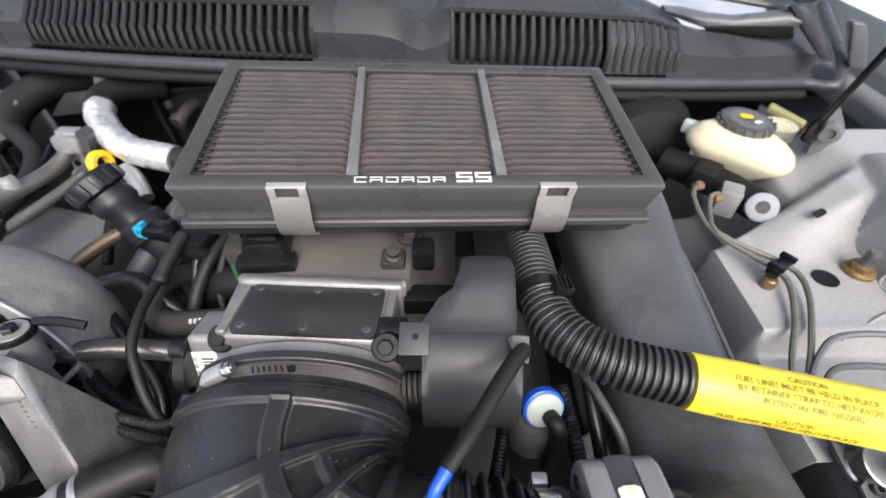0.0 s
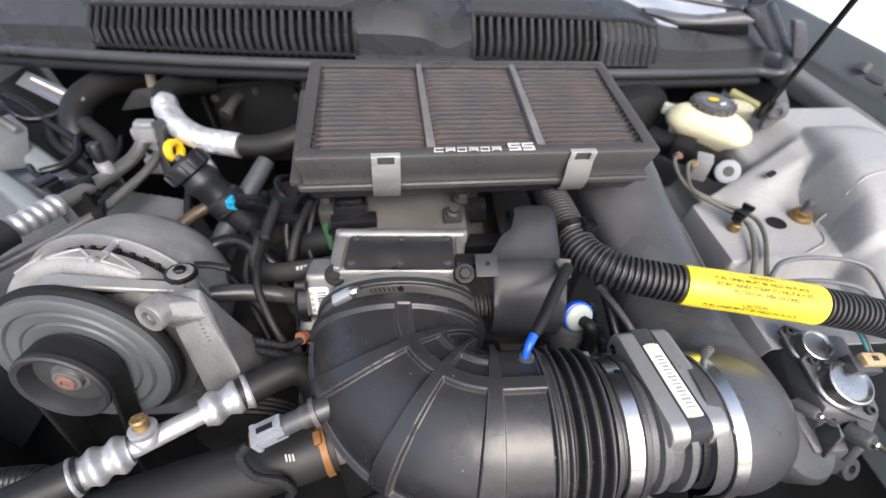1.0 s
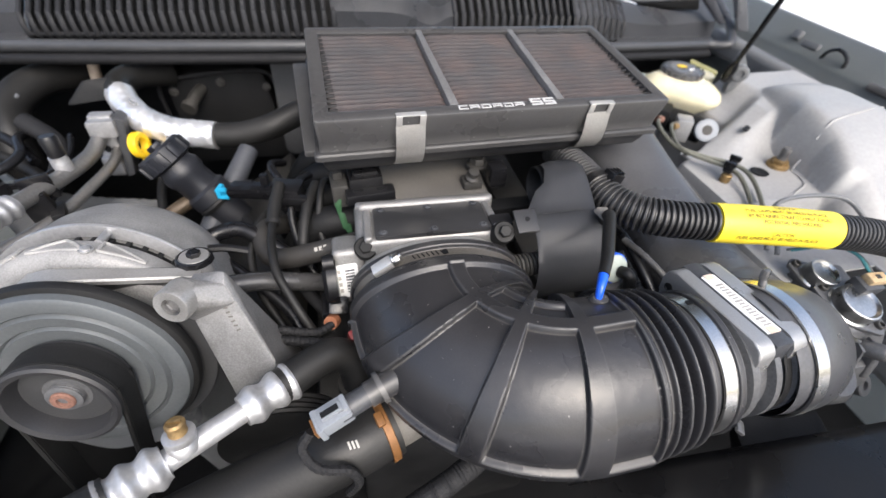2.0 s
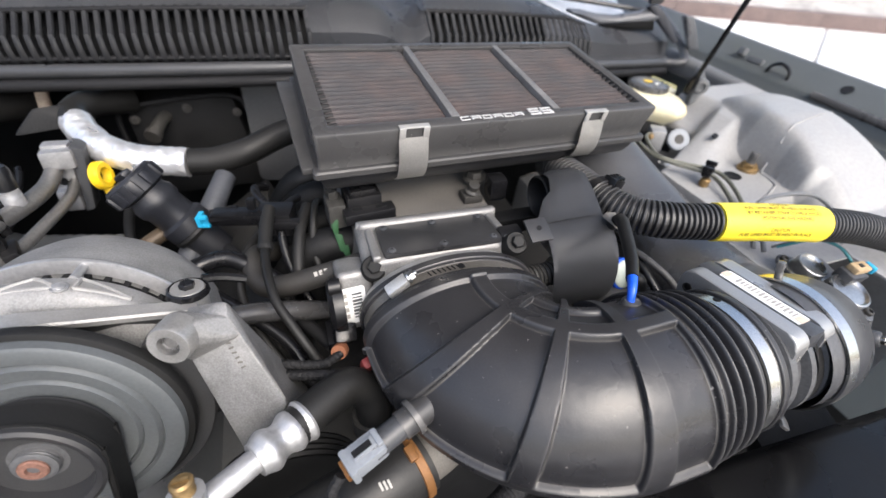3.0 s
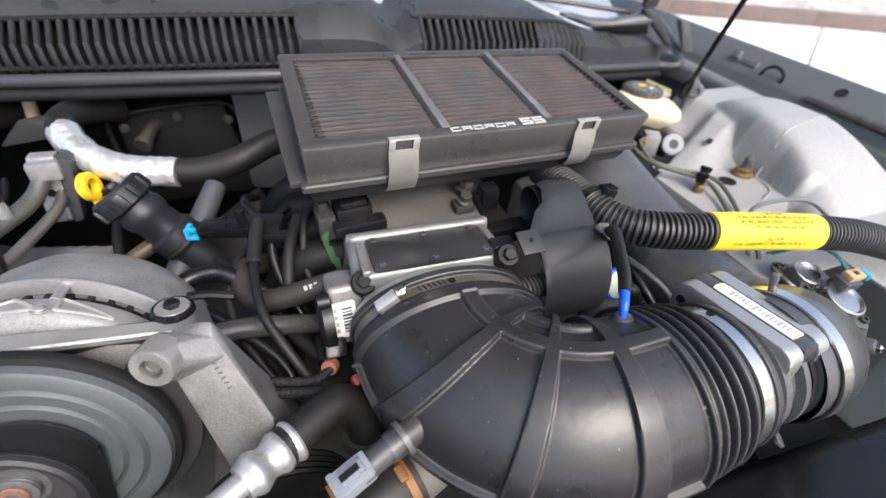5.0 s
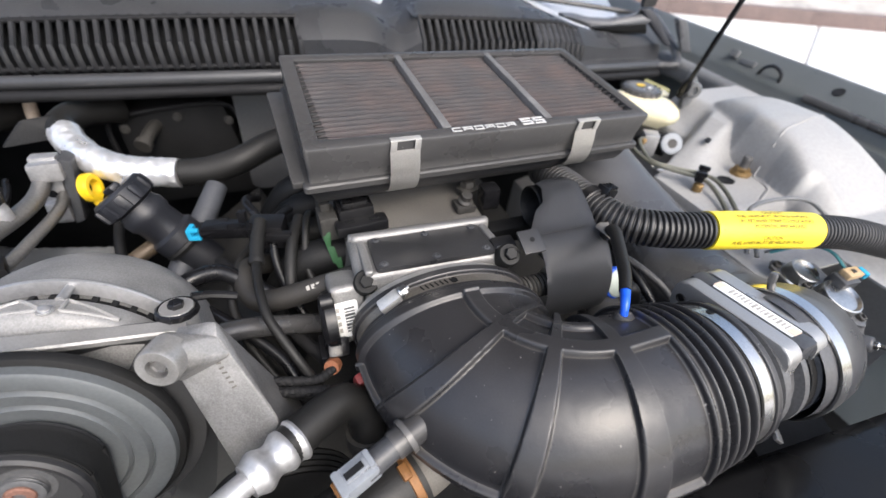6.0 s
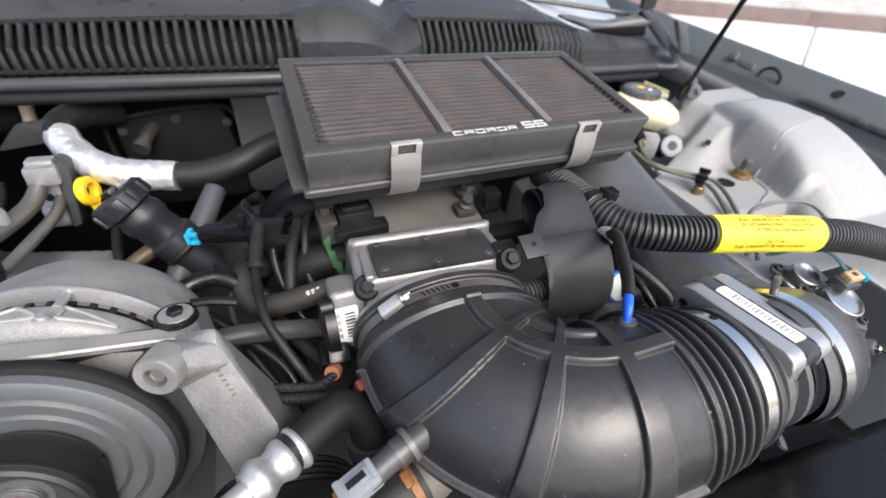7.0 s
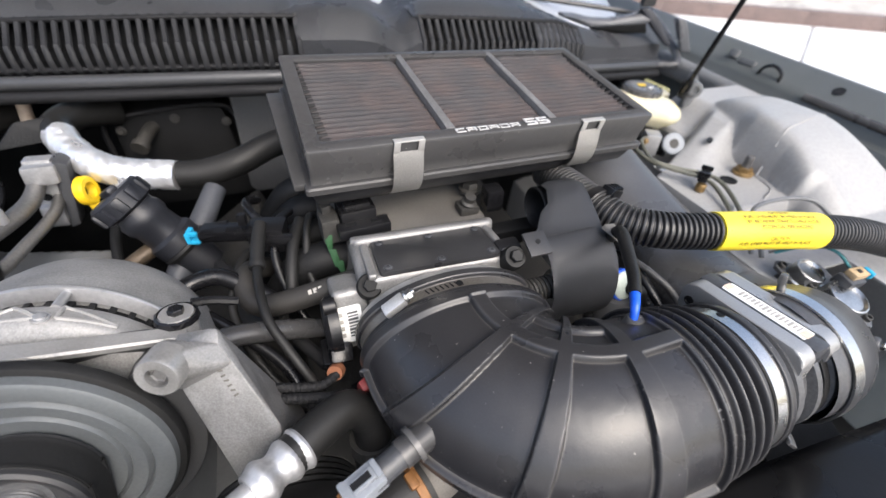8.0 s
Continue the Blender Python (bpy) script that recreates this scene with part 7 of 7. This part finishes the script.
def tower_fittings():
    s = thing("tower_stud", (0.441, 0.328, 0.968), "black rubber topped stud with brass nut", "stud", shift=(0.006, 0.005, 0.006))
    part("nut", joined(lathe([(0.015, 0), (0.015, 0.004), (0.012, 0.006)], (0.441, 0.328, 0.968), (0, 0, 1), 26), lathe([(0.0115, 0.006), (0.0115, 0.011), (0.008, 0.0125)], (0.441, 0.328, 0.968), (0, 0, 1), 6)), M_BRASS, s)
    part("stem", lathe([(0.007, 0.012), (0.0062, 0.020), (0.0068, 0.026), (0.005, 0.030)], (0.441, 0.328, 0.968), (0, 0, 1), 16), M_PLASTIC, s)
    # Near-black plates on the sheet paint the shade of its two openings.
    solo("tray_hole", joined(lathe([(0.0115, 0.0), (0.0125, 0.0012), (0.0105, 0.0014), (0.0085, 0.0004), (0.0, 0.0002)], (0.395, 0.312, 0.9695), (0, 0, 1), 26)), M_DARK, (0.395, 0.312, 0.969), "round hole in the inner fender tray", "hole", shift=(0.011, 0.010, 0.005))
    solo("slot_hole", prism(rounded(0.020, 0.008, 0.0039), 0.0012, pose(0.417, 0.383, 1.0005, 20, 0, 30), 0), M_DARK, (0.417, 0.383, 1.0), "dark oval slot in the inner fender", "hole", shift=(0.009, 0.011, 0.004))
    solo("tray_screw", hexbolt((0.322, 0.375, 0.968), (0, 0, 1), 0.006, 0.005, 0.009), M_ZINC, (0.322, 0.375, 0.968), "bright screw head on the tray", "screw", shift=(0.006, 0.008, 0.006))
    for bead in (((0.386, 0.254), (0.418, 0.268), (0.446, 0.282), (0.456, 0.300), (0.460, 0.318), (0.470, 0.324)), ((0.476, 0.3255), (0.490, 0.331), (0.510, 0.336), (0.54, 0.342), (0.57, 0.348), (0.61, 0.357))):
        solo("seam_bead", tube([(x, y, apron_right(x, y) + 0.0005) for x, y in bead], 0.0016, 60, 8), M_APRON, (bead[0][0], bead[0][1], 0.97), "raised seam bead on the inner fender", "seam", kind="structure")
    # rail between tower and fender
    rows = []
    for x, y, z, w, h in ((0.648, 0.760, 1.020, 0.038, 0.044), (0.656, 0.700, 1.014, 0.038, 0.042), (0.668, 0.620, 1.008, 0.038, 0.040), (0.677, 0.550, 1.003, 0.036, 0.038), (0.683, 0.505, 1.000, 0.032, 0.032), (0.686, 0.488, 0.998, 0.022, 0.022), (0.687, 0.482, 0.996, 0.008, 0.008)):
        rows.append([Vector((x + a, y, z - 0.008 + b)) for a, b in rounded(w, h, min(w, h) * 0.35, 5)])
    solo("hinge_rail", skin(rows), mat("grey beam paint", (0.115, 0.118, 0.122), 0.42, var=0.1, bump=0.1, grain=250, dust=0.08), (0.668, 0.62, 0.99), "grey rounded hinge beam between tower and fender", "rail", kind="structure", angle=50)


tower_fittings()


def brake_modulator():
    m = thing("brake_modulator", (0.345, 0.09, 0.83), "grey cast brake modulator with round steel caps", "brake modulator", shift=(0.009, 0.002, 0.0))
    part("body", hull([(0.312, 0.060, 0.89), (0.385, 0.055, 0.89), (0.312, 0.165, 0.90), (0.41, 0.165, 0.90), (0.318, 0.078, 0.940), (0.378, 0.074, 0.936), (0.316, 0.160, 0.950), (0.39, 0.158, 0.950)], 0.006), M_MODULE, m)
    part("lower_body", joined(lathe([(0.036, 0), (0.036, 0.05), (0.030, 0.058)], (0.300, 0.075, 0.850), (0.10, -0.35, 0.93), 36), hull([(0.30, 0.04, 0.85), (0.37, 0.04, 0.85), (0.30, 0.10, 0.85), (0.38, 0.10, 0.85), (0.31, 0.048, 0.905), (0.365, 0.048, 0.905), (0.30, 0.10, 0.92), (0.38, 0.10, 0.92)], 0.005)), M_MODULE, m)
    part("rib", hull([(0.318, 0.044, 0.90), (0.322, 0.044, 0.90), (0.318, 0.052, 0.936), (0.322, 0.052, 0.936), (0.318, 0.07, 0.90), (0.322, 0.07, 0.94)], 0.001), M_MODULE, m)
    part("rib", hull([(0.346, 0.044, 0.888), (0.352, 0.040, 0.888), (0.346, 0.052, 0.928), (0.352, 0.052, 0.928), (0.346, 0.07, 0.89), (0.352, 0.07, 0.93)], 0.001), M_MODULE, m)
    part("lug", lathe([(0.013, 0), (0.013, 0.010), (0.012, 0.011), (0.0055, 0.011), (0.0055, 0.004)], (0.372, 0.050, 0.856), (0.2, -0.75, 0.62), 28), M_MODULE, m, "mounting lug with bolt hole")
    part("lug_arm", hull([(0.362, 0.058, 0.85), (0.382, 0.056, 0.85), (0.366, 0.052, 0.90), (0.384, 0.055, 0.905), (0.364, 0.075, 0.85), (0.384, 0.075, 0.90)], 0.002), M_MODULE, m)
    up = Vector((0.05, -0.28, 0.96)).normalized()
    for x, y, z, r in ((0.332, 0.142, 0.948, 0.0172), (0.343, 0.101, 0.942, 0.0225)):
        at = Vector((x, y, z))
        turn = Matrix.Translation(at) @ up.to_track_quat("Z", "Y").to_matrix().to_4x4() @ pose(0, 0, 0, 0, 0, -64)
        cap = part("cap", lathe([(r * 1.08, 0.002), (r * 1.08, 0.005), (r, 0.0065), (r, 0.017), (r * 0.97, 0.020), (r * 0.90, 0.0205), (r * 0.84, 0.0185), (r * 0.78, 0.0175), (0, 0.0180)], at, up, 44), M_ZINC, m, "round zinc plated cap")
        part("base", hull([turn @ Vector((a * 1.75 * r, 0.35 * r * b, c)) for a in (-1, 1) for b in (-1, 1) for c in (0, 0.005)] + [turn @ Vector((1.15 * r * math.cos(v), 1.15 * r * math.sin(v), c)) for v in (math.pi * k / 8 for k in range(16)) for c in (0, 0.005)], 0.001), M_MODULE, cap)
        for sgn in (-1, 1):
            part("screw", lathe([(0.0048, 0.004), (0.0048, 0.009), (0.004, 0.0098), (0.0028, 0.0098), (0.0028, 0.006)], turn @ Vector((sgn * 1.42 * r, 0, 0)), up, 16), M_GRIME, cap)
    for x, y, z, k in ((0.305, 0.078, 0.936, 0.5), (0.352, 0.052, 0.924, 0.72)):
        ax = Vector((0.25, -0.72, 0.40)).normalized()
        boss = part("boss", lathe([(0.013 * k, -0.015), (0.013 * k, 0.004), (0.011 * k, 0.006)], (x, y, z), ax, 26), M_MODULE, m)
        part("bleeder", lathe([(0.0068 * k, 0.005), (0.0068 * k, 0.010), (0.0040 * k, 0.0115), (0.0040 * k, 0.016), (0.0054 * k, 0.018), (0.0030 * k, 0.024), (0.0, 0.024)], (x, y, z), ax, 14), M_STEEL, boss, "bright bleeder nipple")
    c = thing("module_connector", (0.366, 0.108, 0.955), "tan and blue wire plug on the modulator", "connector", shift=(0.010, 0.002, 0.0))
    part("body", block((0.030, 0.020, 0.015), pose(0.362, 0.112, 0.964, 10, 6, 0), 0.003), M_SHROUD, c)
    lock = part("lock", block((0.026, 0.013, 0.008), pose(0.368, 0.112, 0.974, 10, 6, 0), 0.0015), mat("tan plastic", (0.45, 0.33, 0.19), 0.5), c, "tan locking piece")
    part("window", block((0.006, 0.005, 0.001), pose(0.368, 0.1115, 0.9784, 10, 6, 0), 0), M_INK, lock)
    part("tip", block((0.007, 0.013, 0.009), pose(0.385, 0.110, 0.972, 10, 6, 0), 0.002), M_CYAN, c, "light blue piece")
    part("wire", tube([(0.372, 0.120, 0.972), (0.366, 0.140, 0.984), (0.352, 0.160, 0.982), (0.33, 0.18, 0.96)], 0.0018, 24, 7), mat("teal wire", (0.03, 0.16, 0.18), 0.5), c)
    part("wire", tube([(0.378, 0.120, 0.970), (0.374, 0.142, 0.980), (0.362, 0.165, 0.978), (0.34, 0.19, 0.95)], 0.0018, 24, 7), M_PLASTIC, c)
    solo("modulator_tank", hull([(0.20, -0.01, 0.80), (0.34, -0.01, 0.80), (0.20, 0.05, 0.86), (0.30, 0.05, 0.87), (0.20, -0.01, 0.84), (0.30, -0.01, 0.85), (0.27, 0.1, 0.80)], 0.01), M_DARK, (0.27, 0.02, 0.80), "dark cast housing below the air duct", "housing")


brake_modulator()


def hose_clutter():
    """Dark hoses and wires in the gap between alternator, throttle body and firewall."""
    lines = (
        ((-0.345, 0.30, 0.975), (-0.315, 0.262, 0.985), (-0.285, 0.235, 0.975), (-0.250, 0.200, 0.955), (-0.235, 0.16, 0.93), 0.0055, M_LOOM, "black wire loom below the throttle body hose"),
        ((-0.270, 0.345, 0.985), (-0.283, 0.310, 0.990), (-0.292, 0.270, 0.975), (-0.280, 0.230, 0.955), (-0.255, 0.19, 0.93), 0.0048, M_HOSE, "thin black hose behind the alternator"),
        ((-0.310, 0.360, 0.960), (-0.290, 0.320, 0.970), (-0.262, 0.285, 0.965), (-0.240, 0.240, 0.950), (-0.215, 0.20, 0.945), 0.0065, M_BRAID, "taped wire bundle behind the alternator"),
        ((-0.225, 0.370, 1.010), (-0.238, 0.340, 1.018), (-0.246, 0.310, 1.000), (-0.240, 0.280, 0.975), (-0.225, 0.25, 0.95), 0.0045, M_LOOM, "black wire beside the sensor plug"),
        ((-0.335, 0.240, 0.965), (-0.305, 0.205, 0.970), (-0.275, 0.185, 0.958), (-0.245, 0.175, 0.945), (-0.215, 0.15, 0.93), 0.0060, M_BRAID, "taped wire bundle beside the bracket"),
        ((-0.200, 0.360, 1.005), (-0.206, 0.335, 1.022), (-0.212, 0.310, 1.015), (-0.216, 0.285, 0.99), (-0.205, 0.26, 0.96), 0.0038, M_HOSE, "thin black hose beside the plenum"),
        ((-0.260, 0.420, 1.000), (-0.270, 0.395, 1.014), (-0.262, 0.370, 1.010), (-0.240, 0.350, 0.99), (-0.23, 0.33, 0.96), 0.0050, M_LOOM, "black hose loop under the filter box"),
    )
    for *pts, r, m, text in lines:
        solo("vacuum_hose", tube(pts, r, 44, 10), m, pts[2], text, "hose")


hose_clutter()
